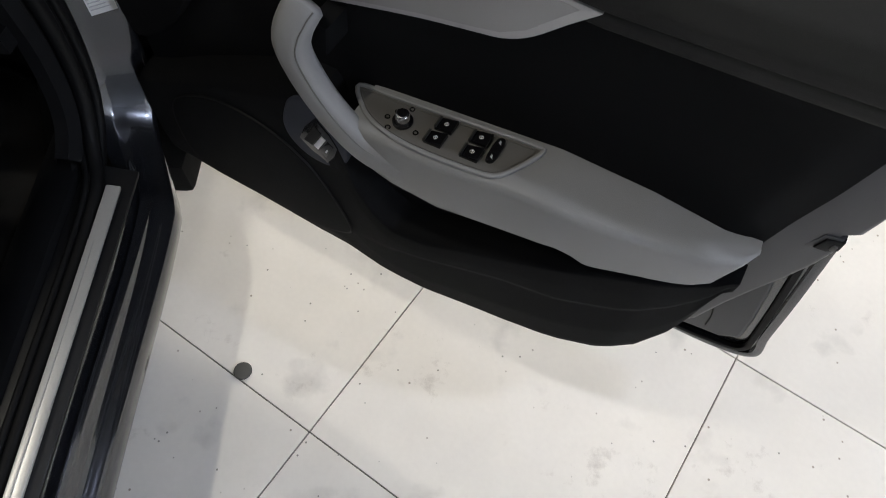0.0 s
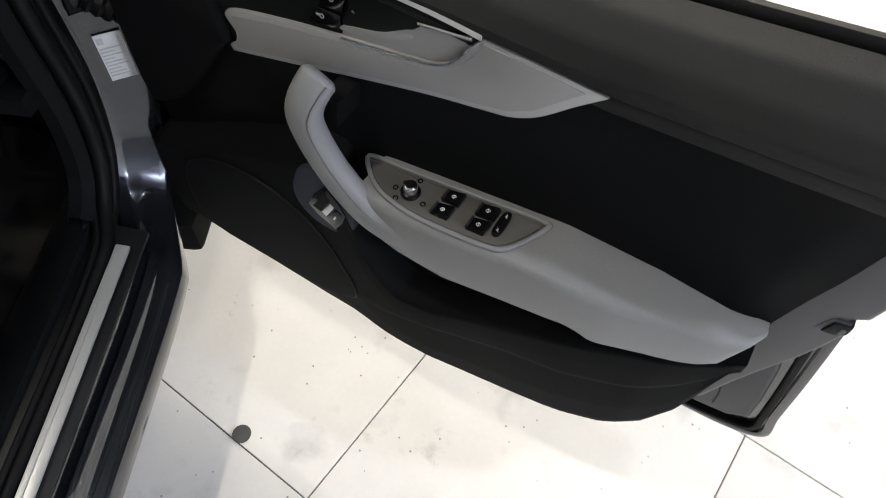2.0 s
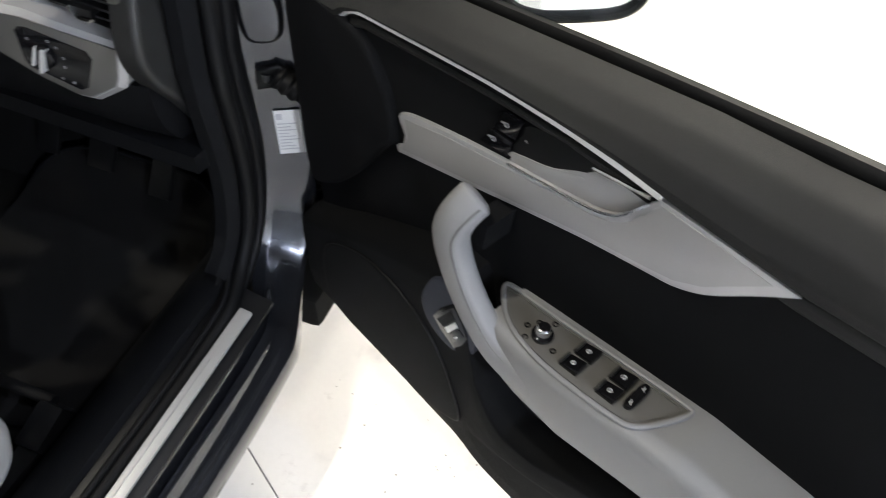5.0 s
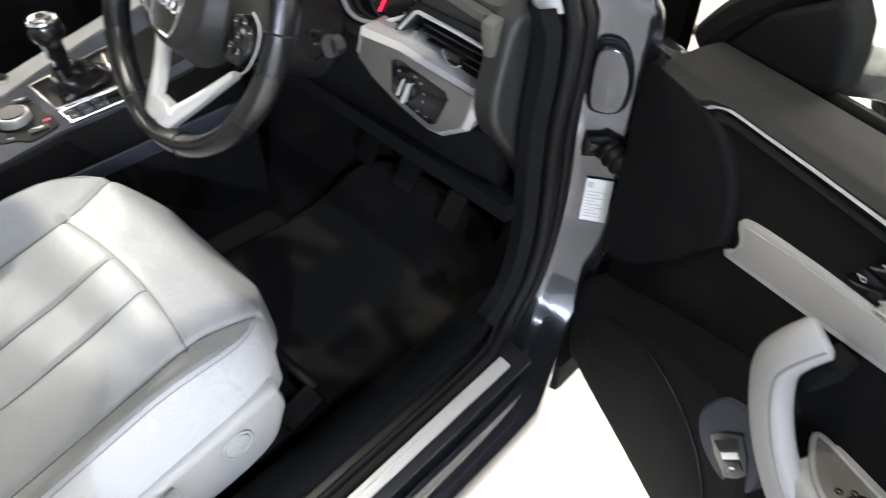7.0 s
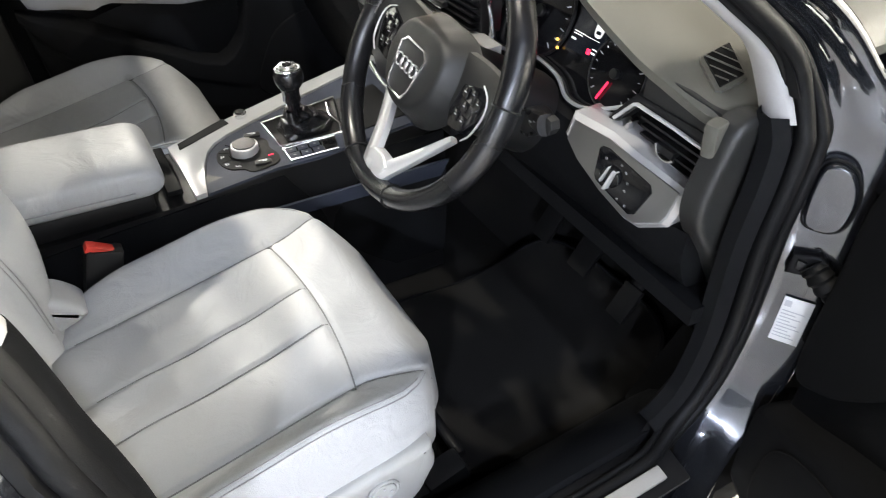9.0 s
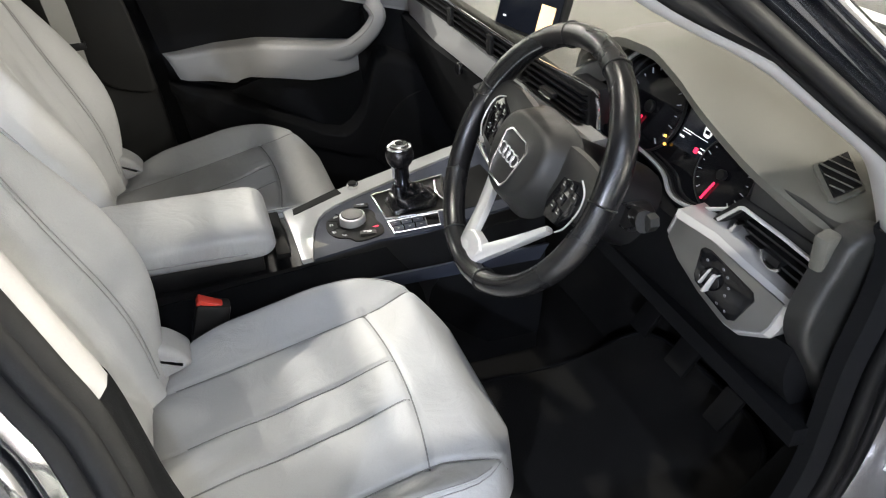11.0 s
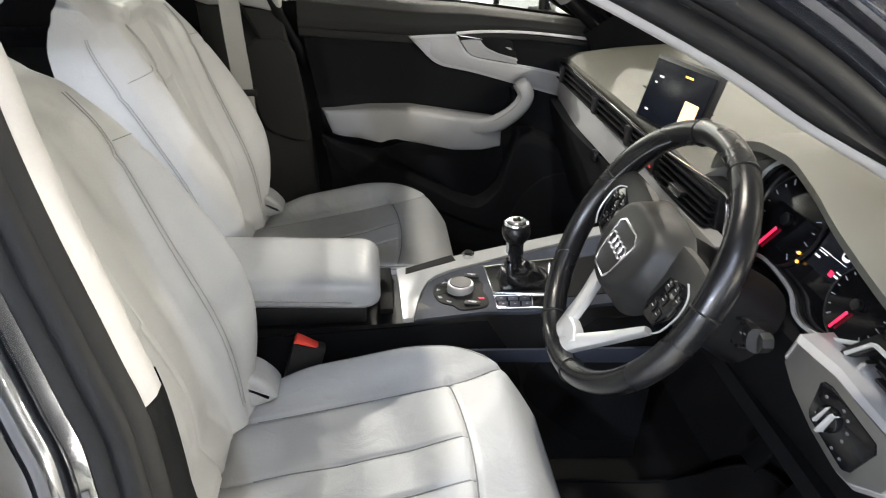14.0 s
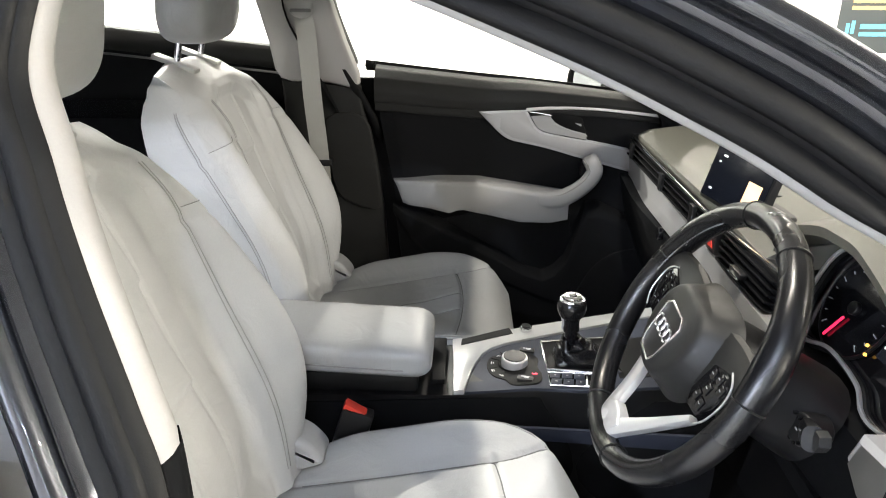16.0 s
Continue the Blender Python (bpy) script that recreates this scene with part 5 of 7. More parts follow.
    for v in hr.verts:
        a, b, c = v.co
        s = lambda q, p: math.copysign(abs(q) ** p, q)
        wz = s(c, 0.5)
        v.co = L(s(a, 0.5) * (0.128 + 0.012 * wz), -0.330 + s(b, 0.55) * 0.062 + 0.012 * wz, 1.266 + wz * 0.094)
    part("headrest", hr, LEATHER, seat, "pale grey leather headrest", 80)
    return seat


seat_kit("front_seat", (0.384, 0.0, 0.25), "pale grey leather driver's seat with stitched seams")
seat_kit("front_seat", (-0.377, -0.07, 0.25), "pale grey leather passenger seat with chrome headrest posts")

# belt buckle beside the driver's seat, belt on the far pillar
buckle = thing("belt_buckle", (0.122, -0.05, 0.40), "black seat belt buckle with a red button", "belt buckle")
part("stalk", sweep([Vector((0.118, -0.075, 0.40)), Vector((0.122, -0.045, 0.56))], round_section(0.012, 0.008), side=(1, 0, 0)), BLACKPL, buckle)
part("housing", box((0.124, -0.036, 0.560), (0.030, 0.056, 0.085), (-18, 0, 0), 0.006), BLACKPL, buckle)
part("red_button", box((0.124, -0.029, 0.600), (0.022, 0.046, 0.014), (-32, 0, 0), 0.004), REDPL, buckle, "red release button")
part("button_lip", box((0.124, -0.024, 0.592), (0.028, 0.052, 0.006), (-32, 0, 0), 0.002), BLACKPL, buckle)
belt = thing("seat_belt", (-0.64, -0.25, 0.84), "grey seat belt hanging on the far pillar", "seat belt")
part("webbing", sweep(smooth_line([(-0.585, -0.235, 1.25), (-0.602, -0.231, 1.15), (-0.625, -0.231, 1.0), (-0.640, -0.225, 0.85), (-0.655, -0.222, 0.62)], 8), [(-0.0235, -0.001), (0.0235, -0.001), (0.0235, 0.001), (-0.0235, 0.001)], side=(1, 0, 0)), BELT, belt, "grey woven webbing")
part("belt_anchor", disc(pose(-0.585, -0.238, 1.245, 0, 82, 0), 0.036, 0.022, 0.032, bevel=0.006), SEATPLASTIC, belt, "round pale belt guide")
part("guide_slot", box((-0.572, -0.236, 1.228), (0.006, 0.050, 0.008), (0, -8, 0), 0.002), SEAM, belt)
part("pillar_guide", box((-0.648, -0.224, 0.842), (0.02, 0.06, 0.02), (0, 0, 0), 0.005), BLACKPL, belt)

# far rear door lining seen behind the seats
rear = thing("rear_door_lining", (-0.72, -0.7, 0.30), "black lining of the far rear door", "car door")
rear_top = lambda a: 0.835 + 0.098 * a
part("lining", sheet(lambda a, b: Vector((-0.735 + 0.012 * math.sin(b * 6), -0.22 - 0.95 * a, 0.28 + (rear_top(a) - 0.055) * b)), 16, 16, lambda a, b: (-0.05, 0, 0)), BLACKSOFT, rear)
part("window_ledge", sheet(lambda a, b: Vector((-0.737 + 0.016 * math.sin(math.pi * b) ** 0.7, -0.22 - 0.95 * a, 0.28 + rear_top(a) - 0.055 + 0.057 * b)), 16, 10, lambda a, b: (-0.048, 0, 0)), DOORTOP, rear, "charcoal soft window ledge")
part("trim_line", sweep([Vector((-0.722, -0.22 - 0.95 * k / 12, 0.272 + rear_top(k / 12) - 0.055)) for k in range(13)], round_section(0.003, 0.004, 8), side=(1, 0, 0)), ALU_SHADE, rear, "thin satin metal line")
near = thing("rear_door_lining", (0.72, -0.7, 0.30), "black lining of the near rear door", "car door")
part("lining", sheet(lambda a, b: Vector((0.735, -0.25 - 0.95 * a, 0.28 + 0.70 * b)), 10, 10, lambda a, b: (0.05, 0, 0)), BLACKSOFT, near)

# ---------------------------------------------------------------- dashboard
dash = thing("dashboard", (0, 0.75, 0.45), "charcoal dashboard with aluminium strips and slatted vents", "dashboard")


def dash_top(xa, xb, ya):
    prof = [(0.0, 0.612, 0.900), (0.05, 0.600, 0.915), (0.10, 0.603, 0.928), (0.2, 0.63, 0.940), (0.45, 0.75, 0.955), (0.75, 0.92, 0.968), (1.0, 1.08, 0.978)]

    def fn(a, b):
        x = xa + (xb - xa) * a
        y = linear([(p[0], p[1]) for p in prof], b)
        z = linear([(p[0], p[2]) for p in prof], b)
        y = max(y, ya)
        end = step(0.60, 0.76, abs(x))
        return Vector((x, y + 0.03 * end * (1 - b), z - 0.05 * end ** 2 - 0.012 * step(-0.05, 0.17, x) * (1 - b)))
    return fn


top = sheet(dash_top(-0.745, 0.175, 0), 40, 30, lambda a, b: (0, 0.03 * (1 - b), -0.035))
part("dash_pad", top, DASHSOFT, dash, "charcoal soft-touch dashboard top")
# right-hand end of the pad beside the hood
HOOD_EDGE = [(0.162, 0.930), (0.172, 0.968), (0.21, 0.996), (0.28, 1.019), (0.36, 1.023), (0.428, 1.000), (0.482, 0.970), (0.549, 0.929), (0.60, 0.910), (0.657, 0.900), (0.69, 0.892)]


def hood(a, b):
    """Front edge of the hood runs on into the dashboard's right-hand end."""
    x = 0.162 + 0.523 * a
    zf = sum(linear(HOOD_EDGE, x + d) for d in (-0.016, -0.008, 0.0, 0.008, 0.016)) / 5 if x > 0.19 else linear(HOOD_EDGE, x)
    yf = 0.618 + 0.035 * step(0.44, 0.62, x) + 0.014 * step(0.64, 0.69, x)
    y = yf + (1.07 - yf) * b
    back = 0.975 - 0.035 * step(0.60, 0.70, x)
    k = step(0.15, 0.60, b)
    z = zf * (1 - k) + back * k - 0.012 * (1 - b) ** 16 - 0.012 * step(0.66, 0.685, x)
    return Vector((x, y, z))


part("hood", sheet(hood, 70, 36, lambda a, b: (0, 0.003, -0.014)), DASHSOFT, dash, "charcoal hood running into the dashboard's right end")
part("pad_end_face", box((0.676, 0.660, 0.862), (0.014, 0.030, 0.045), (20, 0, 0), 0.005), DASHSOFT, dash)

# passenger side face: vent strip, aluminium band, glovebox
part("vent_backing", box((-0.30, 0.625, 0.888), (0.80, 0.04, 0.055), (0, 0, 0), 0.004), BLACKPL, dash, "black full-width vent recess")
for k in range(4):
    zz = 0.868 + 0.0125 * k
    part("vent_slat", box((-0.34, 0.597 + 0.002 * k, zz), (0.66, 0.020, 0.0035), (-12, 0, 0), 0.001), BLACKSOFT, dash)
for xx in (-0.62, -0.335, -0.115):
    part("vent_tab", box((xx, 0.588, 0.887), (0.020, 0.010, 0.040), (0, 0, 0), 0.003), BLACKPL, dash)
part("vent_bright_line", sweep(smooth_line([(-0.70, 0.605, 0.912), (-0.5, 0.594, 0.914), (-0.2, 0.592, 0.913), (0.02, 0.594, 0.912), (0.24, 0.598, 0.922), (0.262, 0.602, 0.905), (0.268, 0.605, 0.86)], 8), round_section(0.003, 0.003, 8), side=(0, 1, 0)), CHROME, dash, "thin chrome line along the vents")


def face(a, b, c):
    return Vector((a, 0.582 - c + 0.03 * step(0.45, 0.75, abs(a)), b))


part("trim_band", prism([(-0.715, 0.862), (-0.69, 0.80), (-0.60, 0.795), (-0.25, 0.812), (0.30, 0.812), (0.30, 0.858)], face, -0.02, 0.006, 0.003), ALU, dash, "satin aluminium dashboard band")
part("vent_round_knob", disc(pose(-0.245, 0.572, 0.800, 90, 0, 0), 0.014, 0.012, bevel=0.003), GLOSS, dash)


def glove(a, b):
    x = -0.72 + 0.60 * a
    return Vector((x, 0.585 + 0.05 * b + 0.06 * b * b - 0.02 * math.sin(math.pi * a) * (1 - b), 0.805 - 0.33 * b))


part("glovebox", sheet(glove, 20, 16, lambda a, b: (0, 0.05, 0)), BLACKSOFT, dash, "black glovebox lid")
part("passenger_end", box((-0.735, 0.70, 0.80), (0.03, 0.20, 0.20), (0, 0, 0), 0.012), BLACKSOFT, dash)

# centre vents and controls
part("centre_vent", box((0.130, 0.617, 0.885), (0.235, 0.04, 0.062), (0, 0, 0), 0.005), BLACKPL, dash, "black centre vent recess")
for k in range(5):
    part("vent_slat", box((0.145, 0.590 + 0.002 * k, 0.864 + 0.0105 * k), (0.195, 0.022, 0.0032), (-12, 0, 0), 0.001), BLACKSOFT, dash)
part("vent_tab", box((0.15, 0.578, 0.884), (0.045, 0.012, 0.009), (0, 0, 0), 0.003), BLACKPL, dash)
part("vent_tab_chrome", box((0.15, 0.571, 0.880), (0.040, 0.004, 0.003), (0, 0, 0), 0.001), CHROME, dash)
hz = part("hazard_button", box((0.012, 0.592, 0.885), (0.042, 0.02, 0.044), (0, 0, 0), 0.004), BLACKPL, dash, "black hazard button with red triangle")
part("hazard_triangle", prism([(-0.002, 0.874), (0.026, 0.874), (0.012, 0.899)], lambda a, b, c: Vector((a, 0.5815 - c, b)), 0.0, 0.002), REDPL, hz, "red triangle")
part("climate_unit", box((0.02, 0.60, 0.725), (0.31, 0.06, 0.175), (12, 0, 0), 0.012), BLACKPL, dash, "black climate control stack")
part("media_slot", box((0.09, 0.566, 0.790), (0.16, 0.014, 0.030), (8, 0, 0), 0.004), GLOSS, dash, "gloss black climate display strip")
for xx in (-0.04, 0.035, 0.185):
    k = part("climate_knob", disc(pose(xx, 0.560, 0.795, 90, 0, 0), 0.016, 0.022, 0.014, bevel=0.003), CHROME, dash, "chrome-edged climate knob")
part("stack_chrome", sweep(smooth_line([(-0.14, 0.565, 0.69), (0.0, 0.548, 0.672), (0.15, 0.565, 0.69)], 10), round_section(0.004, 0.004, 8), side=(0, 0, 1)), CHROME, dash, "curved chrome strip")

# driver's side: aluminium panel, light switch, vent, end cap
def drv(a, b, c):
    return Vector((a, 0.612 + 0.18 * (a - 0.48) + 0.15 * (b - 0.78) - c, b))


panel = [(0.466, 0.820), (0.459, 0.784), (0.487, 0.758), (0.538, 0.7275), (0.587, 0.7065), (0.611, 0.7050), (0.650, 0.7275), (0.656, 0.743), (0.663, 0.786), (0.58, 0.804), (0.533, 0.8165)]
trim = part("driver_trim_panel", prism(panel, drv, -0.05, 0.006, 0.007, 1), ALU, dash, "satin aluminium panel round the light switch", 20)
inner = [(0.563 + 0.90 * (p - 0.563), 0.764 + 0.86 * (q - 0.764)) for p, q in panel]
part("panel_face", prism(inner, drv, 0.004, 0.0066, 0.0005), ALU_SHADE, trim, "flat satin face")
plate = [(0.526, 0.792), (0.530, 0.796), (0.541, 0.797), (0.6135, 0.776), (0.6190, 0.766), (0.6045, 0.726), (0.595, 0.7215), (0.533, 0.745), (0.528, 0.753)]
sw = part("light_switch", prism(plate, drv, 0.004, 0.0085, 0.0015), GLOSS, dash, "gloss black headlight switch plate")
part("rotary_knob", disc(Matrix.Translation(drv(0.556, 0.762, 0.010)) @ pose(0, 0, 0, 90, 0, 10), 0.0165, 0.008, 0.0155, bevel=0.002), GLOSS, sw)
part("rotary_bar", prism([(0.5535, 0.745), (0.558, 0.745), (0.567, 0.774), (0.5625, 0.776)], drv, 0.010, 0.020, 0.0015), CHROME_SATIN, sw, "bright rotary bar")
part("rotary_bar", prism([(0.5445, 0.754), (0.547, 0.752), (0.556, 0.777), (0.5535, 0.778)], drv, 0.010, 0.018, 0.001), CHROME_SATIN, sw, "slim bright bar")
for a, b in ((0.541, 0.783), (0.539, 0.757), (0.567, 0.783), (0.576, 0.776), (0.582, 0.763), (0.581, 0.751), (0.574, 0.735), (0.588, 0.731)):
    part("switch_symbol", ring(Matrix.Translation(drv(a, b, 0.0087)) @ pose(0, 0, 0, 90, 0, 10), 0.0016, 0.0004, 12, 5), WHITEMARK, sw)


def dvent(a, b, c):
    return Vector((a, 0.655 + 0.10 * (a - 0.60) - c, b))


part("driver_vent", prism([(0.540, 0.858), (0.658, 0.844), (0.652, 0.776), (0.560, 0.795), (0.520, 0.822)], dvent, -0.07, -0.022), RUBBER, dash, "black driver's side vent")
for k in range(4):
    f = (k + 0.5) / 4
    part("vent_slat", prism([(0.552 + 0.006 * f, 0.848 - 0.046 * f), (0.652 - 0.004 * f, 0.835 - 0.050 * f), (0.652 - 0.004 * f, 0.8315 - 0.050 * f), (0.552 + 0.006 * f, 0.8445 - 0.046 * f)], dvent, -0.024, -0.003), BLACKPL, dash)
part("vent_tab", prism([(0.590, 0.822), (0.618, 0.818), (0.616, 0.806), (0.592, 0.810)], dvent, -0.01, 0.004, 0.003), BLACKPL, dash)
part("vent_tab_chrome", sweep(smooth_line([dvent(0.589, 0.821, 0.004), dvent(0.596, 0.808, 0.006), dvent(0.610, 0.803, 0.006), dvent(0.620, 0.808, 0.004)], 6), round_section(0.0022, 0.0022, 8), side=(0, 1, 0)), CHROME, dash, "small chrome vent tab")
part("vent_wheel", prism([(0.533, 0.818), (0.541, 0.834), (0.546, 0.832), (0.538, 0.815)], dvent, -0.01, 0.004, 0.002), CHROME, dash, "chrome vent wheel")
part("vent_bright_line", sweep([dvent(*q) for q in ((0.514, 0.824, 0.003), (0.5425, 0.856, 0.003), (0.548, 0.8585, 0.003), (0.560, 0.857, 0.003), (0.610, 0.851, 0.003), (0.653, 0.8435, 0.003))], round_section(0.0026, 0.0026, 8), side=(0, 1, 0)), CHROME_SATIN, dash, "bright line over the vent")
part("vent_surround", prism([(0.498, 0.812), (0.510, 0.832), (0.541, 0.870), (0.662, 0.860), (0.672, 0.80), (0.666, 0.778), (0.656, 0.782), (0.657, 0.842), (0.55, 0.856), (0.520, 0.822)], dvent, -0.06, 0.0, 0.003), BLACKPL, dash, "black surround of the driver's vent")
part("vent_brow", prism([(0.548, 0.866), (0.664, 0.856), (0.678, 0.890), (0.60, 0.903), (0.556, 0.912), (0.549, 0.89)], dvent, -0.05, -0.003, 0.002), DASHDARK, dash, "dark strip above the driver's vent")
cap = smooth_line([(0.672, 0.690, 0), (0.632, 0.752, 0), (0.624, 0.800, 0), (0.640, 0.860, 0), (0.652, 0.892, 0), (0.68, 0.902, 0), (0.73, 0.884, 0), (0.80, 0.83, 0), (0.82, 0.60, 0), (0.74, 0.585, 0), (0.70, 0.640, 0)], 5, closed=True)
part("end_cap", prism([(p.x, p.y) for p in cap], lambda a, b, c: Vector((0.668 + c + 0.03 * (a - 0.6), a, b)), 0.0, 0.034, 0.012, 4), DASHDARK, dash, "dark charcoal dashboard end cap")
part("cap_corner", box((0.676, 0.645, 0.872), (0.020, 0.024, 0.050), (8, 0, 8), 0.006), DASHSOFT, dash)


def on_pad(a, b, c):
    """A place on the dashboard skin, a to the right, b forward, c above it."""
    x, y = 0.602 + a, 0.742 + b
    q = hood((x - 0.162) / 0.523, 0.0)
    p = hood((x - 0.162) / 0.523, (y - q.y) / (1.07 - q.y))
    return p + Vector((0.25 * c, -0.2 * c, 0.95 * c))


sv = part("side_demister", prism([(-0.027, -0.031), (-0.020, -0.037), (0.028, -0.057), (0.034, -0.052), (0.031, -0.006), (0.025, -0.001), (-0.022, 0.019), (-0.027, 0.014)], on_pad, -0.006, 0.004, 0.003), DASHSOFT, dash, "small slatted side window vent")
# black plate on the frame, its colour giving the hole's shade
part("demister_hole_shade", prism([(-0.022, -0.029), (0.028, -0.050), (0.025, -0.007), (-0.022, 0.013)], on_pad, 0.003, 0.0070), RUBBER, sv)
hole_at = lambda f, g: ((-0.022 + 0.050 * f) * (1 - g) + (-0.022 + 0.047 * f) * g, (-0.029 - 0.021 * f) * (1 - g) + (0.013 - 0.020 * f) * g)
for c in (-0.66, -0.33, 0.0, 0.33, 0.66):
    l, r = (hole_at(c, 0.0), hole_at(1.0, 1.0 - c)) if c >= 0 else (hole_at(0.0, -c), hole_at(1.0 + c, 1.0))
    part("demister_slat", prism([l, r, (r[0] - 0.0007, r[1] + 0.0007), (l[0] - 0.0007, l[1] + 0.0007)], on_pad, 0.0070, 0.0098), DASHSOFT, sv)


def knee(a, b):
    x = 0.18 + 0.50 * a
    top_z = linear([(0.18, 0.815), (0.47, 0.788), (0.60, 0.724), (0.70, 0.735)], x)
    return Vector((x, 0.612 + 0.03 * a - 0.02 * math.sin(math.pi * b) + 0.05 * b, top_z - (top_z - 0.60) * b))


part("knee_panel", sheet(knee, 20, 12, lambda a, b: (0, 0.06, 0)), BLACKSOFT, dash, "black knee panel below the wheel")
part("lower_fairing", sheet(lambda a, b: Vector((0.16 + 0.56 * a, 0.64 + 0.30 * b, 0.62 - 0.02 * a - 0.05 * b)), 8, 8, lambda a, b: (0, 0, 0.03)), BLACKSOFT, dash)

# instruments
cluster = thing("instrument_cluster", (0.38, 0.70, 0.80), "black instrument cluster with lit red needles and display", "instrument cluster")
CT = radians(22)
CN = Vector((0, -math.cos(CT), math.sin(CT)))
CE = Vector((0, math.sin(CT), math.cos(CT)))
CM = Matrix((Vector((1, 0, 0)), CE, CN)).transposed().to_4x4()


def inst(a, b, c):
    return Vector((0.385, 0.690, 0.888)) + Vector((1, 0, 0)) * a + CE * b + CN * c


rim_pts = smooth_line([(-0.205, -0.02, 0), (-0.195, 0.05, 0), (-0.12, 0.088, 0), (0.0, 0.080, 0), (0.09, 0.050, 0), (0.142, 0.022, 0), (0.158, 0.002, 0), (0.143, -0.045, 0), (0.102, -0.074, 0), (0.058, -0.092, 0), (0.018, -0.092, 0), (-0.019, -0.071, 0), (-0.096, -0.064, 0), (-0.15, -0.080, 0), (-0.195, -0.075, 0)], 6, closed=True)
part("cluster_face", prism([(p.x, p.y) for p in rim_pts], inst, -0.03, -0.004, 0.002), GLOSS, cluster, "gloss black dial face")
part("cluster_edge", sweep([inst(p.x, p.y, 0.006) for p in rim_pts], round_section(0.003, 0.003, 8), closed=True, side=tuple(CN)), CHROME_SATIN, cluster, "thin chrome outline")
part("cluster_bowl", sweep([inst(p.x * 1.03, p.y * 1.03, -0.012) for p in rim_pts], round_section(0.008, 0.016, 8), closed=True, side=tuple(CN)), BLACKPL, cluster)
for gx, gb, gr, ang in ((-0.102, 0.0, 0.88, -112), (0.087, -0.029, 0.66, -108)):
    m = Matrix.Translation(inst(gx, gb, 0.0)) @ CM @ Matrix.Diagonal((gr, gr, 1, 1))
    g = part("dial", disc(m, 0.076, 0.004, seg=48), GLOSS, cluster, "round black dial")
    part("dial_rim", ring(m, 0.078, 0.0028, 56, 8), BLACKPL, g)
    for k in range(17):
        a = radians(225 - 270 * k / 16)
        r = 0.066
        part("dial_mark", box((0, 0, 0), (0.010 if k % 2 == 0 else 0.005, 0.0016, 0.0008)), INK, g).matrix_basis = Matrix.Translation(-base_of(g)) @ m @ pose(r * math.cos(a), r * math.sin(a), 0.003, 0, 0, math.degrees(a))
    a = radians(ang)
    part("needle", box((0, 0, 0), (0.046, 0.0045, 0.002), (0, 0, 0), 0.0008), NEEDLE, g, "lit red needle").matrix_basis = Matrix.Translation(-base_of(g)) @ m @ pose(0.045 * math.cos(a), 0.045 * math.sin(a), 0.006, 0, 0, ang)
    part("needle_hub", disc(m @ Matrix.Translation((0, 0, 0.006)), 0.011, 0.008, bevel=0.002), BLACKPL, g)
dis = part("display", prism([(-0.026, -0.030), (0.042, -0.030), (0.046, 0.060), (-0.022, 0.060)], inst, -0.002, 0.0005), SCREEN, cluster, "small lit display with a car outline")
cardraw = [(0.026 + 0.0085 * math.copysign(abs(math.cos(t)) ** 0.5, math.cos(t)), 0.019 + 0.018 * math.copysign(abs(math.sin(t)) ** 0.8, math.sin(t))) for t in [k * math.pi / 12 for k in range(24)]]
part("car_symbol", prism(cardraw, inst, 0.001, 0.0016), LITWHITE, dis, "white car outline symbol")
part("car_symbol_glass", prism([(0.0205, 0.023), (0.0315, 0.023), (0.0305, 0.030), (0.0215, 0.030)], inst, 0.0017, 0.0022), SCREEN, dis)
part("car_symbol_glass", prism([(0.021, 0.006), (0.031, 0.006), (0.0305, 0.011), (0.0215, 0.011)], inst, 0.0017, 0.0022), SCREEN, dis)
part("door_warning", prism([(0.035, 0.019), (0.041, 0.013), (0.042, 0.021), (0.036, 0.027)], inst, 0.001, 0.0018), NEEDLE, dis, "red open-door symbol")
for a, b, w, h in ((-0.020, -0.003, 0.022, 0.0016), (-0.020, -0.0065, 0.018, 0.0016), (-0.022, -0.015, 0.010, 0.0030), (0.004, -0.003, 0.030, 0.0007), (0.026, -0.016, 0.012, 0.0018), (0.026, -0.022, 0.008, 0.0026)):
    part("text_bar", prism([(a, b), (a + w, b), (a + w, b + h), (a, b + h)], inst, 0.001, 0.0016), LITWHITE, dis)
part("red_warning", prism([(0.017, -0.025), (0.024, -0.025), (0.024, -0.017), (0.017, -0.017)], inst, 0.001, 0.0018), NEEDLE, dis)
for a, b in ((-0.046, -0.026), (-0.040, -0.037)):
    part("amber_warning", disc(Matrix.Translation(inst(a, b, 0.003)) @ CM, 0.0024, 0.002, seg=12), LITAMBER, cluster, "lit amber warning lamp")

# infotainment screen
scr = thing("infotainment_screen", (0.0, 0.66, 0.93), "free-standing black touch screen showing a radio page", "screen")


def tab(a, b, c):
    return Vector((-0.012 + 0.86 * a, 0.622 + 0.25 * b - c + 0.015 * (a / 0.1), 0.988 + b * 0.97))


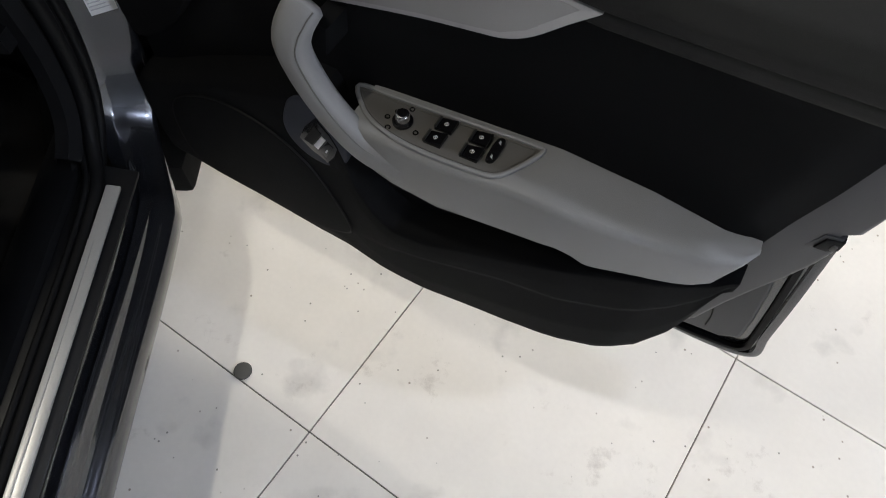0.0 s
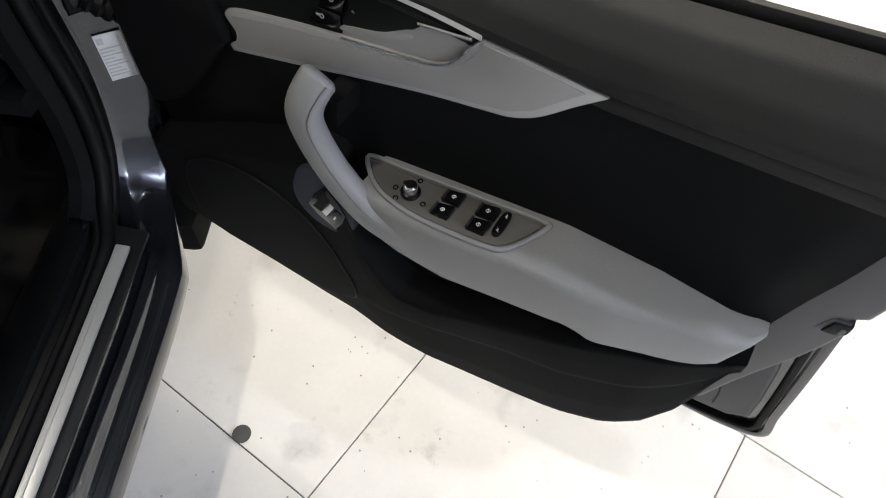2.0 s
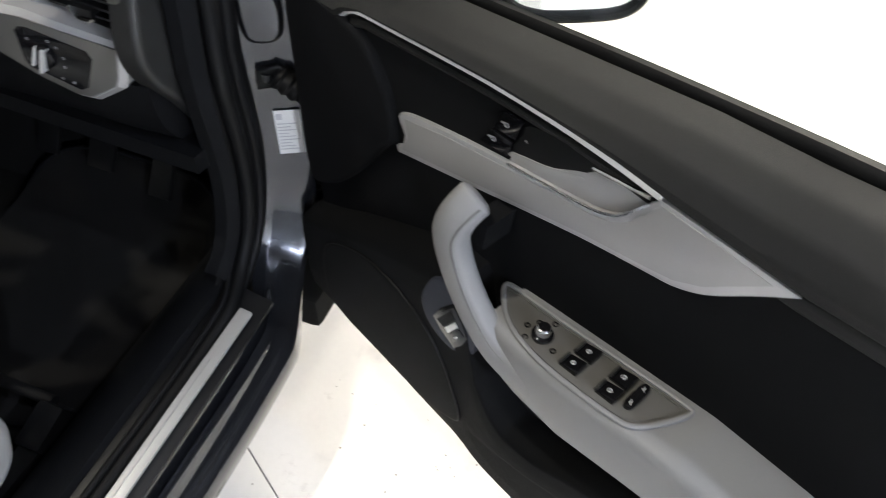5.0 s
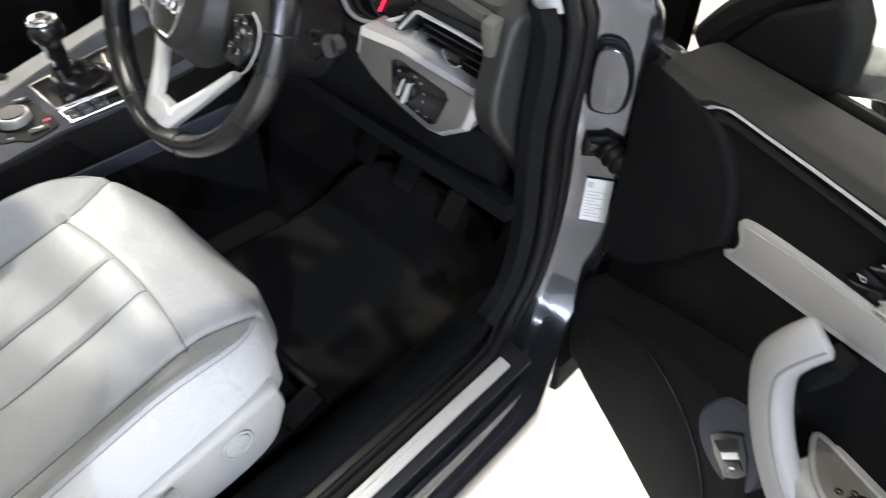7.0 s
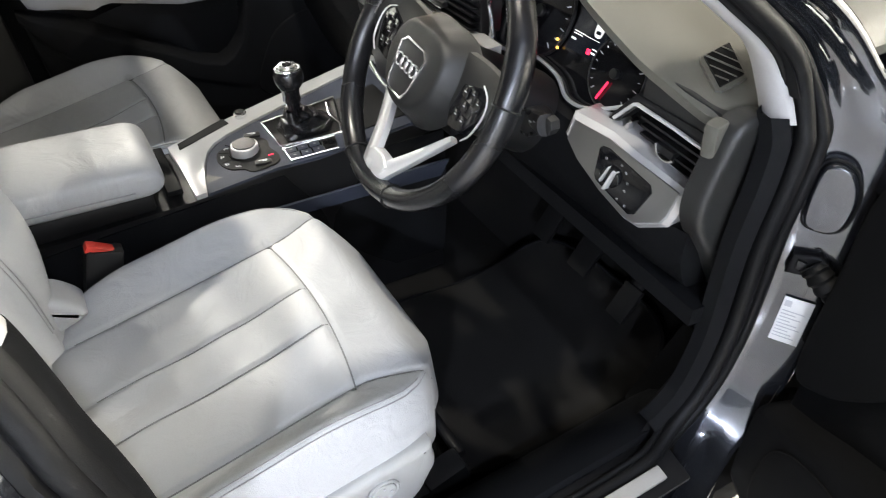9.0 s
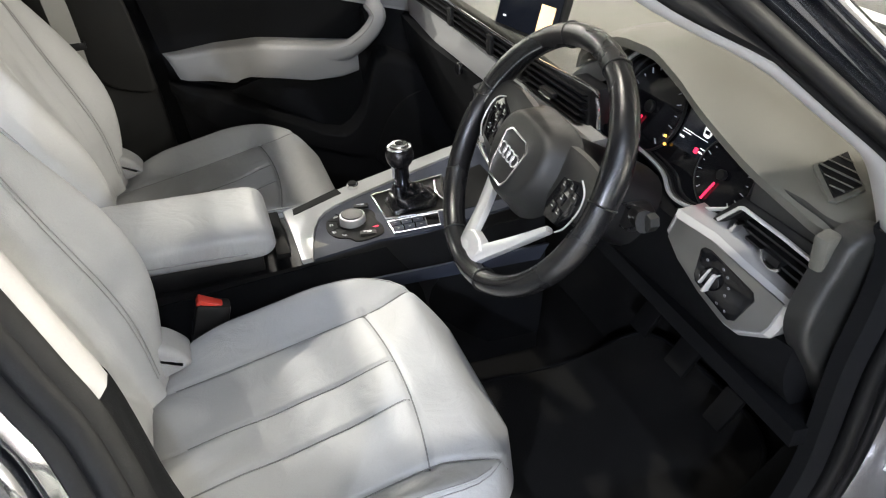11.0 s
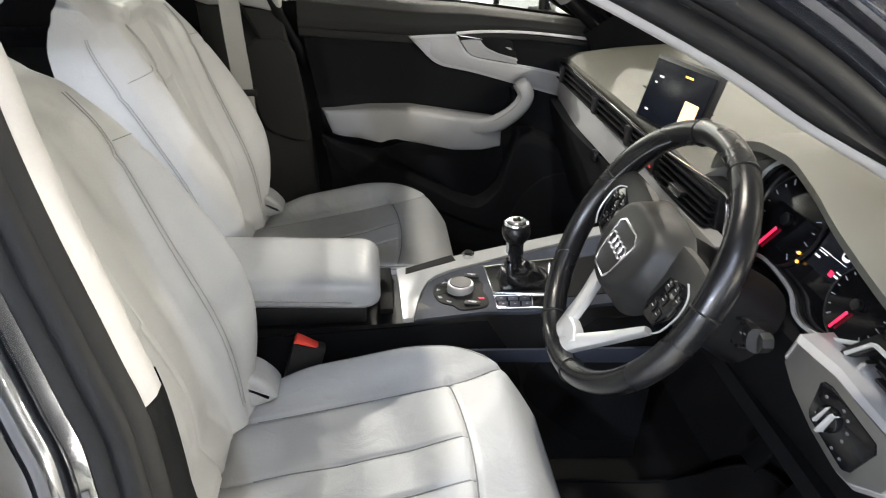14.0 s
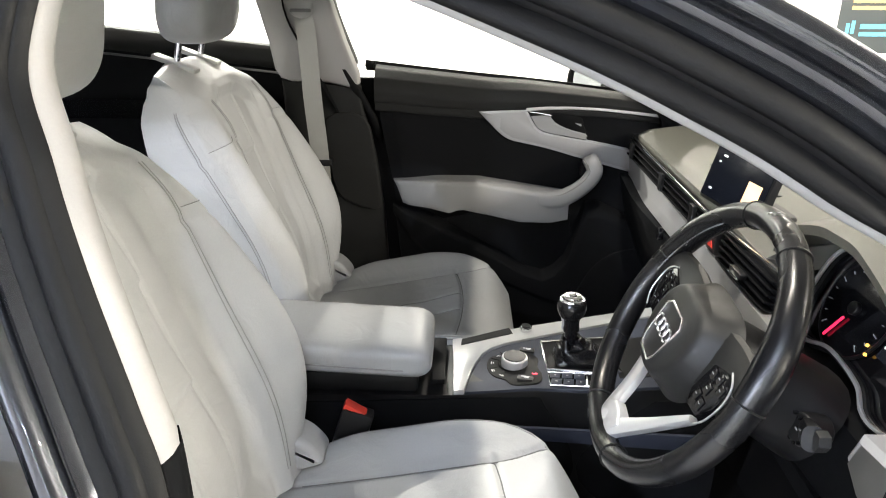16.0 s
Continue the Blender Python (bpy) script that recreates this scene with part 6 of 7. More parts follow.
tab_pts = [(-0.106, -0.054), (-0.106, 0.054), (-0.104, 0.058), (-0.100, 0.060), (0.100, 0.060), (0.104, 0.058), (0.106, 0.054), (0.106, -0.054), (0.104, -0.058), (0.100, -0.060), (-0.100, -0.060), (-0.104, -0.058)]
part("screen_body", prism(tab_pts, tab, -0.012, 0.0, 0.0015), BLACKPL, scr, "slim black screen housing")
pane = part("screen_glass", prism([(-0.100, -0.053), (0.100, -0.053), (0.100, 0.053), (-0.100, 0.053)], tab, 0.0005, 0.002), SCREEN, scr, "dark lit display glass")
part("cover_picture", prism([(0.040, -0.048), (0.084, -0.048), (0.084, 0.004), (0.040, 0.004)], tab, 0.0022, 0.003), ARTWORK, pane, "orange picture tile")
part("title_bar", prism([(0.012, 0.039), (0.036, 0.039), (0.036, 0.042), (0.012, 0.042)], tab, 0.0022, 0.003), LITAMBER, pane, "small amber line of text")
for a, b, w in ((-0.070, 0.024, 0.014), (-0.078, 0.012, 0.006), (-0.078, -0.038, 0.010), (0.088, -0.03, 0.004)):
    part("text_bar", prism([(a, b), (a + w, b), (a + w, b + 0.003), (a, b + 0.003)], tab, 0.0022, 0.003), LITWHITE, pane)
part("screen_foot", box((0.0, 0.665, 0.935), (0.16, 0.05, 0.03), (0, 0, 0), 0.008), BLACKPL, scr)
part("pad_groove", box((-0.13, 0.68, 0.9525), (0.20, 0.06, 0.004), (-6, 0, 0), 0.001), BLACKPL, dash)

# ---------------------------------------------------------------- steering wheel
WT = radians(29.3)
WNORM = Vector((0, -math.cos(WT), math.sin(WT)))
WUP = Vector((0, math.sin(WT), math.cos(WT)))
WC = Vector((0.366, 0.432, 0.886))
WTURN = radians(-5)
WX = Vector((1, 0, 0)) * math.cos(WTURN) + WUP * math.sin(WTURN)
WUP = WUP * math.cos(WTURN) - Vector((1, 0, 0)) * math.sin(WTURN)
WM = Matrix.Translation(WC) @ Matrix((WX, WUP, WNORM)).transposed().to_4x4()


def whl(a, b, c):
    return WC + WX * a + WUP * b + WNORM * c


wheel = thing("steering_wheel", (0.366, 0.60, 0.79), "black leather steering wheel with satin silver lower spokes", "steering wheel")
bm = bmesh.new()
rows = []
for i in range(120):
    t = 2 * math.pi * i / 120
    R = 0.1755
    grip = 1 + 0.10 * (math.exp(-((math.sin(t) - 0.45) / 0.22) ** 2))
    rows.append([bm.verts.new(whl((R + 0.0155 * grip * math.cos(k * math.pi / 8)) * math.cos(t), (R + 0.0155 * grip * math.cos(k * math.pi / 8)) * math.sin(t), 0.0185 * grip * math.sin(k * math.pi / 8))) for k in range(16)])
for i in range(120):
    for k in range(16):
        bm.faces.new((rows[i][k], rows[(i + 1) % 120][k], rows[(i + 1) % 120][(k + 1) % 16], rows[i][(k + 1) % 16]))
rim_ob = part("rim", bm, WHEEL_LEATHER, wheel, "worn black leather rim", 80)
for deg in (12, 168, 70, 110, 250, 290):
    a = radians(deg)
    part("rim_seam", ring(Matrix.Translation(whl(0.1755 * math.cos(a), 0.1755 * math.sin(a), 0)) @ Matrix((WX * math.cos(a) + WUP * math.sin(a), WNORM, (WX * -math.sin(a) + WUP * math.cos(a)))).transposed().to_4x4(), 0.0168, 0.0012, 20, 6, 1.1), BLACKPL, rim_ob)
for side in (-1, 1):
    for k in range(26):
        a = radians(90 + side * (38 + 1.9 * k))
        r = 0.1755 - 0.0150
        part("stitch", box((0, 0, 0), (0.0012, 0.005, 0.0012)), SEAM, rim_ob).matrix_basis = Matrix.Translation(-base_of(rim_ob)) @ Matrix.Translation(whl(r * math.cos(a), r * math.sin(a), 0.008)) @ Matrix((WX * math.cos(a) + WUP * math.sin(a), WX * -math.sin(a) + WUP * math.cos(a), WNORM)).transposed().to_4x4() @ pose(0, 0, 0, 0, 0, 25)


SHIELD = [(0, 0.088), (25, 0.092), (40, 0.094), (60, 0.080), (90, 0.070), (120, 0.080), (140, 0.094), (155, 0.092), (180, 0.088), (205, 0.082), (230, 0.078), (255, 0.076), (270, 0.075), (285, 0.076), (310, 0.078), (335, 0.082), (360, 0.088)]


def hub_shape(a, b):
    """Airbag cover: rounded shield, domed."""
    t = 360 * a
    r = sum(lerp_table(SHIELD, (t + d) % 360) for d in (-12, -6, 0, 6, 12)) / 5
    dome = 0.030 - 0.010 * b ** 2 - 0.040 * step(0.68, 1.04, b)
    return whl(r * b * math.cos(radians(t)), r * b * math.sin(radians(t)), dome)


part("airbag_cover", sheet(hub_shape, 72, 24), HUBPL, wheel, "black grained airbag cover", 60)
part("hub_body", disc(WM @ Matrix.Translation((0, 0, -0.020)), 0.062, 0.03, 0.055, seg=40, bevel=0.006), BLACKPL, wheel)
part("column", sweep([whl(0, 0, -0.02), whl(0, -0.01, -0.20)], round_section(0.055, 0.055, 20), side=(1, 0, 0), scale=lambda t: 1 + 0.15 * t), BLACKPL, wheel, "black steering column shroud")
for side in (-1, 1):
    arm = smooth_line([whl(side * 0.060, 0.018, -0.014), whl(side * 0.10, 0.024, -0.014), whl(side * 0.14, 0.026, -0.010), whl(side * 0.172, 0.026, -0.004)], 6)
    part("side_spoke", sweep(arm, round_section(0.034, 0.014, 14), side=tuple(WNORM), scale=lambda t: (1.25 - 0.35 * t, 1.2 - 0.4 * t)), HUBPL, wheel, "black side spoke")
    pod = [(side * (x + 0.006), y - 0.014) for x, y in ((0.082, 0.040), (0.118, 0.052), (0.136, 0.040), (0.134, 0.012), (0.118, -0.012), (0.088, -0.016), (0.078, 0.0))]
    p = part("button_pod", prism(pod, whl, -0.012, 0.004, 0.004), GLOSS, wheel, "gloss black button cluster")
    for x, y in ((0.100, 0.020), (0.116, 0.024), (0.130, 0.018), (0.102, -0.010), (0.118, -0.012), (0.110, 0.005)):
        part("wheel_button", prism([(side * (x - 0.0065), y - 0.0065), (side * (x + 0.0065), y - 0.0065), (side * (x + 0.0065), y + 0.0065), (side * (x - 0.0065), y + 0.0065)], whl, 0.003, 0.0055, 0.0012), GLOSS, p)
        part("button_mark", prism([(side * (x - 0.002), y - 0.0006), (side * (x + 0.002), y - 0.0006), (side * (x + 0.002), y + 0.0006), (side * (x - 0.002), y + 0.0006)], whl, 0.0056, 0.0061), WHITEMARK, p)
    edge = smooth_line([whl(side * 0.122, 0.040, 0.003), whl(side * 0.139, 0.031, 0.004), whl(side * 0.147, 0.012, 0.004), whl(side * 0.143, -0.016, 0.004), whl(side * 0.130, -0.032, 0.002)], 8)
    part("pod_bright_edge", sweep(edge, round_section(0.0011, 0.0011, 6), side=tuple(WNORM)), CHROME_SATIN, p)
for side in (-1, 1):
    leg = smooth_line([whl(side * 0.010, -0.166, 0.002), whl(side * 0.022, -0.148, 0.0), whl(side * 0.050, -0.105, -0.014), whl(side * 0.088, -0.050, -0.026)], 8)
    part("lower_spoke", sweep(leg, round_section(0.0130, 0.007, 12, 4.0), side=tuple(WNORM), scale=lambda t, q=side: (1.3 - (0.95 if q > 0 else 0.35) * t, 1)), CHROME_SATIN, wheel, "satin silver lower spoke")
part("spoke_foot", prism([(-0.022, -0.164), (0.022, -0.164), (0.028, -0.140), (0.012, -0.130), (-0.012, -0.130), (-0.028, -0.140)], whl, -0.008, 0.008, 0.004, 3), CHROME_SATIN, wheel, "satin silver spoke foot")
badge = [(-0.030, 0.022), (-0.020, 0.030), (0.020, 0.030), (0.030, 0.022), (0.024, -0.022), (0.016, -0.034), (-0.016, -0.034), (-0.024, -0.022)]
badge = [(1.10 * a, 1.08 * b - 0.004) for a, b in badge]
bp = part("badge_plate", prism(badge, whl, 0.018, 0.0300, 0.001), HUBPL, wheel, "black badge plate with bright outline")
part("badge_outline", sweep([whl(a, b, 0.0300) for a, b in badge], round_section(0.0020, 0.0022, 8), closed=True, side=tuple(WNORM)), CHROME, bp, "bright badge outline")
for k in range(4):
    part("badge_ring", ring(WM @ Matrix.Translation((-0.0195 + 0.013 * k, -0.001, 0.0312)), 0.0082, 0.0017, 28, 8), CHROME, bp)
stalk = thing("column_stalk", (0.42, 0.56, 0.80), "black column stalk with a ribbed ignition collar", "control stalk")
part("collar", disc(pose(0.432, 0.575, 0.800, 78, 0, 15), 0.021, 0.034, seg=32, bevel=0.004), BLACKPL, stalk, "round black collar")
for k in range(10):
    a = 2 * math.pi * k / 10
    part("collar_rib", box((0.432 + 0.0185 * math.cos(a), 0.556, 0.803 + 0.0185 * math.sin(a)), (0.004, 0.006, 0.004), (0, -math.degrees(a), 0), 0.001), GLOSS, stalk)
part("stalk_arm", sweep(smooth_line([(0.432, 0.57, 0.806), (0.460, 0.556, 0.818), (0.488, 0.546, 0.828)], 6), round_section(0.011, 0.014, 12), side=(0, 0, 1), scale=lambda t: 0.8 + 0.3 * t), BLACKPL, stalk, "black stalk with small symbols")
part("stalk_tip", prism([(0.482, 0.818), (0.495, 0.815), (0.502, 0.827), (0.499, 0.838), (0.488, 0.840)], lambda a, b, c: Vector((a, 0.550 - c, b)), -0.010, 0.004, 0.003), DASHDARK, stalk, "dark flattened stalk tip")
for k in range(3):
    part("stalk_mark", box((0.462 + 0.009 * k, 0.540, 0.823 + 0.004 * k), (0.004, 0.0012, 0.002)), WHITEMARK, stalk)

# ---------------------------------------------------------------- centre console
console = thing("centre_console", (-0.04, 0.2, 0.25), "black centre console with aluminium frame and rotary control", "centre console")


def con(a, b, c):
    return Vector((a, b, 0.592 + 0.10 * (b - 0.15) + c))


body = [(0.056, -0.25), (0.056, 0.15), (0.058, 0.29), (0.076, 0.37), (0.085, 0.62), (-0.23, 0.62), (-0.20, 0.40), (-0.142, 0.13), (-0.142, -0.25)]
part("console_body", prism(body, lambda a, b, c: Vector((a, b, (0.592 + 0.10 * (max(b, 0.1) - 0.15) - 0.004) if c > 0.5 else 0.25)), 0.0, 1.0), BLACKPL, console, "black console side and base")
part("side_panel", sheet(lambda a, b: Vector((0.060 + 0.012 * math.sin(math.pi * b) + 0.03 * step(0.3, 0.62, -0.2 + 0.82 * a), -0.2 + 0.82 * a, 0.30 + 0.265 * b + 0.04 * a * b)), 16, 10, lambda a, b: (-0.02, 0, 0)), BLACKSOFT, console, "black soft side panel")
part("side_grey_strip", prism([(0.24, 0.515), (0.60, 0.515), (0.62, 0.548), (0.22, 0.542)], lambda a, b, c: Vector((0.079 + c + 0.03 * step(0.3, 0.62, a), a, b)), 0.0, 0.006, 0.002), BLUEGREY, console, "dark grey strip on the console side")
silver = [(0.054, 0.141), (-0.04, 0.140), (-0.138, 0.136), (-0.153, 0.202), (-0.172, 0.30), (-0.189, 0.395), (-0.21, 0.52), (-0.225, 0.615), (-0.188, 0.615), (-0.168, 0.50), (-0.142, 0.384), (-0.122, 0.30), (-0.107, 0.245), (-0.092, 0.215), (-0.072, 0.197), (-0.04, 0.183), (0.0, 0.172), (0.055, 0.160)]
part("aluminium_frame", prism(silver, con, -0.012, 0.006, 0.0015), ALU_EDGE, console, "satin aluminium console frame")
deck = [(0.056, 0.162), (0.0, 0.174), (-0.04, 0.185), (-0.071, 0.199), (-0.090, 0.217), (-0.105, 0.247), (-0.120, 0.30), (-0.140, 0.384), (-0.166, 0.50), (-0.186, 0.60), (0.083, 0.60), (0.075, 0.37), (0.058, 0.29)]
part("control_deck", prism(deck, con, -0.012, 0.002, 0.001), BLUEGREY, console, "dark blue-grey control deck")
# black patch on top of the frame imitates a slot in shade
part("tray_slot_shade", prism([(-0.110, 0.154), (-0.134, 0.156), (-0.168, 0.256), (-0.143, 0.262)], con, 0.005, 0.0072), RUBBER, console, "black patch standing for the shaded slot in the frame")
part("park_switch", disc(Matrix.Translation(con(-0.154, 0.290, 0.010)), 0.013, 0.010, bevel=0.002), CHROME, console, "round park brake switch")
part("park_switch_top", disc(Matrix.Translation(con(-0.154, 0.290, 0.016)), 0.009, 0.004), BLACKPL, console)
knob = part("rotary_control", disc(Matrix.Translation(con(-0.028, 0.258, 0.010)), 0.0265, 0.020, 0.025, seg=48, bevel=0.003), CHROME_SATIN, console, "silver-edged rotary control knob")
part("rotary_top", disc(Matrix.Translation(con(-0.028, 0.258, 0.0205)), 0.0215, 0.003, seg=40, bevel=0.001), BLACKPL, knob)
# black ring drawn as the contact shadow at the knob's foot
part("knob_shadow_ring", ring(Matrix.Translation(con(-0.028, 0.258, 0.003)), 0.0295, 0.002, 40, 6), RUBBER, console)
plate = smooth_line([(-0.066, 0.236, 0), (-0.058, 0.214, 0), (-0.034, 0.206, 0), (-0.010, 0.208, 0), (0.012, 0.218, 0), (0.026, 0.238, 0), (0.044, 0.250, 0), (0.047, 0.276, 0), (0.042, 0.300, 0), (0.016, 0.306, 0), (-0.012, 0.300, 0), (-0.040, 0.304, 0), (-0.062, 0.290, 0), (-0.072, 0.262, 0)], 4, closed=True)
keypad = part("menu_plate", prism([(p.x, p.y) for p in plate], con, 0.0, 0.0042, 0.0012), RUBBER, console, "dark menu key plate round the rotary control")
part("plate_gap", sweep([con(p.x, p.y, 0.0024) for p in plate], round_section(0.0011, 0.0011, 6), closed=True, side=(0, 0, 1)), RUBBER, keypad)
for q in (-150, -118, -75, -35):
    a, b = math.cos(radians(q)), math.sin(radians(q))
    part("key_gap", sweep([con(-0.028 + 0.031 * a, 0.258 + 0.031 * b, 0.0044), con(-0.028 + 0.052 * a, 0.258 + 0.050 * b, 0.0044)], round_section(0.0008, 0.0008, 5), side=(0, 0, 1)), RUBBER, keypad)
for a, b, turn in ((-0.060, 0.228, -50), (-0.036, 0.214, -15), (-0.008, 0.214, 12), (0.012, 0.230, 40)):
    part("key_mark", box(tuple(con(a, b, 0.0046)), (0.008, 0.0016, 0.0006), (5.7, 0, turn)), SYMBOL, keypad)
    part("key_mark", box(tuple(con(a + 0.001, b + 0.004, 0.0046)), (0.005, 0.0012, 0.0006), (5.7, 0, turn)), SYMBOL, keypad)
for a, b in ((0.030, 0.274), (-0.072, 0.286)):
    k = part("menu_key", box(tuple(con(a, b, 0.0055)), (0.030, 0.013, 0.006), (5.7, 0, 78), 0.0025), DASHDARK, console, "small raised menu key")
    part("button_mark", box(tuple(con(a - 0.002, b, 0.0088)), (0.016, 0.0018, 0.0006), (5.7, 0, 78)), SYMBOL, k)
    part("button_mark", box(tuple(con(a + 0.002, b + 0.002, 0.0088)), (0.008, 0.0014, 0.0006), (5.7, 0, 78)), SYMBOL, k)
part("red_button_mark", box(tuple(con(0.021, 0.292, 0.0090)), (0.003, 0.010, 0.001), (0, 0, 0), 0.0003), NEEDLE, console, "small red lit mark")
# gear gate, gaiter, lever
gate = [(0.004, 0.318), (-0.100, 0.316), (-0.098, 0.47), (0.034, 0.43)]
part("gate_frame", sweep([con(a, b, 0.005) for a, b in gate], round_section(0.003, 0.004, 8), closed=True, side=(0, 0, 1)), CHROME, console, "bright gear gate frame")
part("gate_floor", prism(gate, con, 0.002, 0.0035), RUBBER, console)
lever = thing("gear_lever", (-0.02, 0.36, 0.615), "black gear lever with a chrome-topped knob", "gear lever")
part("gaiter", sheet(lambda a, b: con(-0.036 + 0.016 * b + (0.044 - 0.032 * b + 0.004 * math.sin(a * 25 + b * 6)) * math.copysign(abs(math.cos(2 * math.pi * a)) ** 0.6, math.cos(2 * math.pi * a)) * 1.0, 0.384 - 0.022 * b + (0.052 - 0.038 * b + 0.003 * math.sin(a * 31 + b * 9)) * math.copysign(abs(math.sin(2 * math.pi * a)) ** 0.6, math.sin(2 * math.pi * a)), 0.004 + 0.055 * b + 0.004 * math.sin(b * 16)), 48, 14), WHEEL_LEATHER, lever, "black leather gaiter", 60)
stick = smooth_line([con(-0.020, 0.362, 0.05), Vector((-0.016, 0.360, 0.69)), Vector((-0.008, 0.357, 0.74))], 6)
part("lever_shaft", sweep(stick, round_section(0.012, 0.012, 14), side=(1, 0, 0), scale=lambda t: 1.1 - 0.25 * t), GLOSS, lever)
kn = bmesh.new()
bmesh.ops.create_uvsphere(kn, u_segments=28, v_segments=18, radius=1)
for v in kn.verts:
    a, b, c = v.co
    v.co = Vector((-0.004 + a * 0.0260, 0.356 + b * 0.0268, 0.744 + c * (0.0235 if c > 0 else 0.030)))
part("knob", kn, WHEEL_LEATHER, lever, "round black leather gear knob")
part("knob_neck", sweep([Vector((-0.005, 0.3563, 0.738)), Vector((-0.009, 0.3575, 0.712)), Vector((-0.013, 0.3588, 0.694))], round_section(0.0165, 0.0165, 20), side=(1, 0, 0), scale=lambda t: 1.12 - 0.30 * math.sin(math.pi * min(t * 0.75, 0.5)) + 0.12 * t), WHEEL_LEATHER, lever, "black leather knob neck")
part("neck_clasp", sweep([Vector((-0.001, 0.3415, 0.722)), Vector((-0.004, 0.3430, 0.708)), Vector((-0.010, 0.3440, 0.695))], [(-0.0035, -0.001), (0.0035, -0.001), (0.0025, 0.0015), (-0.0025, 0.0015)], side=(1, 0, 0)), CHROME_SATIN, lever, "small bright metal clasp")
part("knob_ring", ring(Matrix.Translation((-0.004, 0.356, 0.7585)), 0.0190, 0.0034, 32, 8, 1.08), CHROME, lever)
part("knob_cap", disc(Matrix.Translation((-0.004, 0.356, 0.7635)), 0.0165, 0.006, bevel=0.002), CHROME, lever, "bright shift pattern cap")
for k in (-1, 0, 1):
    part("shift_mark", box((-0.004 + 0.006 * k, 0.356, 0.767), (0.0014, 0.014, 0.0012)), GLOSS, lever)
part("shift_mark", box((-0.004, 0.356, 0.767), (0.013, 0.0014, 0.0013)), GLOSS, lever)
part("lever_collar", ring(Matrix.Translation((-0.012, 0.3585, 0.706)), 0.0125, 0.0025, 24, 8), CHROME, lever)
lane = [(0.012, 0.317), (0.032, 0.415), (0.074, 0.405), (0.056, 0.318)]
strip = part("button_strip", prism(lane, con, 0.001, 0.0045, 0.001), GLOSS, console, "row of black console buttons in a bright frame")
part("strip_frame", sweep([con(a, b, 0.005) for a, b in lane], round_section(0.0018, 0.0018, 6), closed=True, side=(0, 0, 1)), CHROME, strip)
part("strip_divider", sweep([con(0.027, 0.388, 0.005), con(0.070, 0.381, 0.005)], round_section(0.0016, 0.0016, 6), side=(0, 0, 1)), CHROME, strip)
for k in range(3):
    for q in (0, 1):
        f = (k + 0.5) / 3 * 0.66
        c = con(0.012 + 0.020 * f + 0.011 + 0.021 * q, 0.319 + 0.098 * f, 0.0052)
        part("console_button", box(tuple(c), (0.018, 0.019, 0.002), (5.7, 0, -10), 0.0006), BLUEGREY, strip)
        part("button_mark", box(tuple(c + Vector((0, 0, 0.0013))), (0.0015, 0.004, 0.0005)), WHITEMARK, strip)
# no hollow here: a black plate paints the cup holder's shade
part("cup_recess_shade", prism([(0.045, 0.445), (-0.09, 0.445), (-0.10, 0.56), (0.05, 0.56)], con, 0.002, 0.004, 0.001), RUBBER, console, "black plate standing for the shaded cup holder recess")
part("cup_rim", sweep(smooth_line([con(-0.085, 0.45, 0.006), con(-0.03, 0.437, 0.006), con(0.035, 0.45, 0.006)], 6), round_section(0.003, 0.003, 8), side=(0, 0, 1)), CHROME, console)
rest = thing("console_armrest", (-0.02, -0.06, 0.60), "pale grey leather armrest on the console", "armrest")


def rest_fn(a, b):
    t = 2 * math.pi * a
    c, q = math.cos(t), math.sin(t)
    w = math.copysign(abs(c) ** 0.42, c)
    h = math.copysign(abs(q) ** 0.55, q)
    y = -0.27 + 0.372 * (b if b < 0.8 else 0.8 + 0.2 * math.sin((b - 0.8) / 0.2 * math.pi / 2))
    e = (y + 0.27) / 0.372
    k = max(0.0, 1 - max(0.0, (e - 0.88) / 0.12) ** 2.6) ** (1 / 2.6)
    return Vector((-0.030 + (0.075 + 0.023 * k) * w * (0.02 + 0.98 * min(1, k * 3)), y, 0.662 + 0.034 * h * k + 0.004 * (1 - abs(w)) * max(0, h) - 0.022 * (e - 0.5) - 0.004 * (1 - e)))


part("armrest_pad", sheet(rest_fn, 64, 48), LEATHER, rest, "pale grey leather pad", 80)
part("armrest_stitch", sweep([Vector((0.0688, y, 0.653 - 0.06 * (y + 0.09))) for y in (-0.25, -0.15, -0.05, 0.03, 0.05)], round_section(0.0012, 0.0012, 6), side=(1, 0, 0)), STITCH, rest)
part("armrest_base", box((-0.03, -0.09, 0.612), (0.17, 0.33, 0.04), (0, 0, 0), 0.006), BLACKPL, rest, "black armrest hinge box")
# solid dark strip put where the storage gap lies in shade
part("bin_gap_shade", box((-0.045, 0.112, 0.602), (0.16, 0.026, 0.012), (0, 0, 0), 0.003), RUBBER, console, "dark strip standing for the shaded gap before the armrest")

# ---------------------------------------------------------------- footwell
matt = thing("floor_mat", (0.40, 0.55, 0.25), "dark charcoal carpet mat in the driver's footwell", "floor mat")
mat_line = smooth_line([(0.17, 0.33, 0), (0.17, 0.60, 0), (0.20, 0.80, 0), (0.40, 0.84, 0), (0.58, 0.80, 0), (0.60, 0.55, 0), (0.57, 0.36, 0), (0.38, 0.31, 0)], 6, closed=True)
part("mat_sheet", prism([(p.x, p.y) for p in mat_line], lambda a, b, c: Vector((a, b, 0.256 + c + 0.10 * step(0.68, 0.9, b))), 0.0, 0.008, 0.003), MATT, matt)
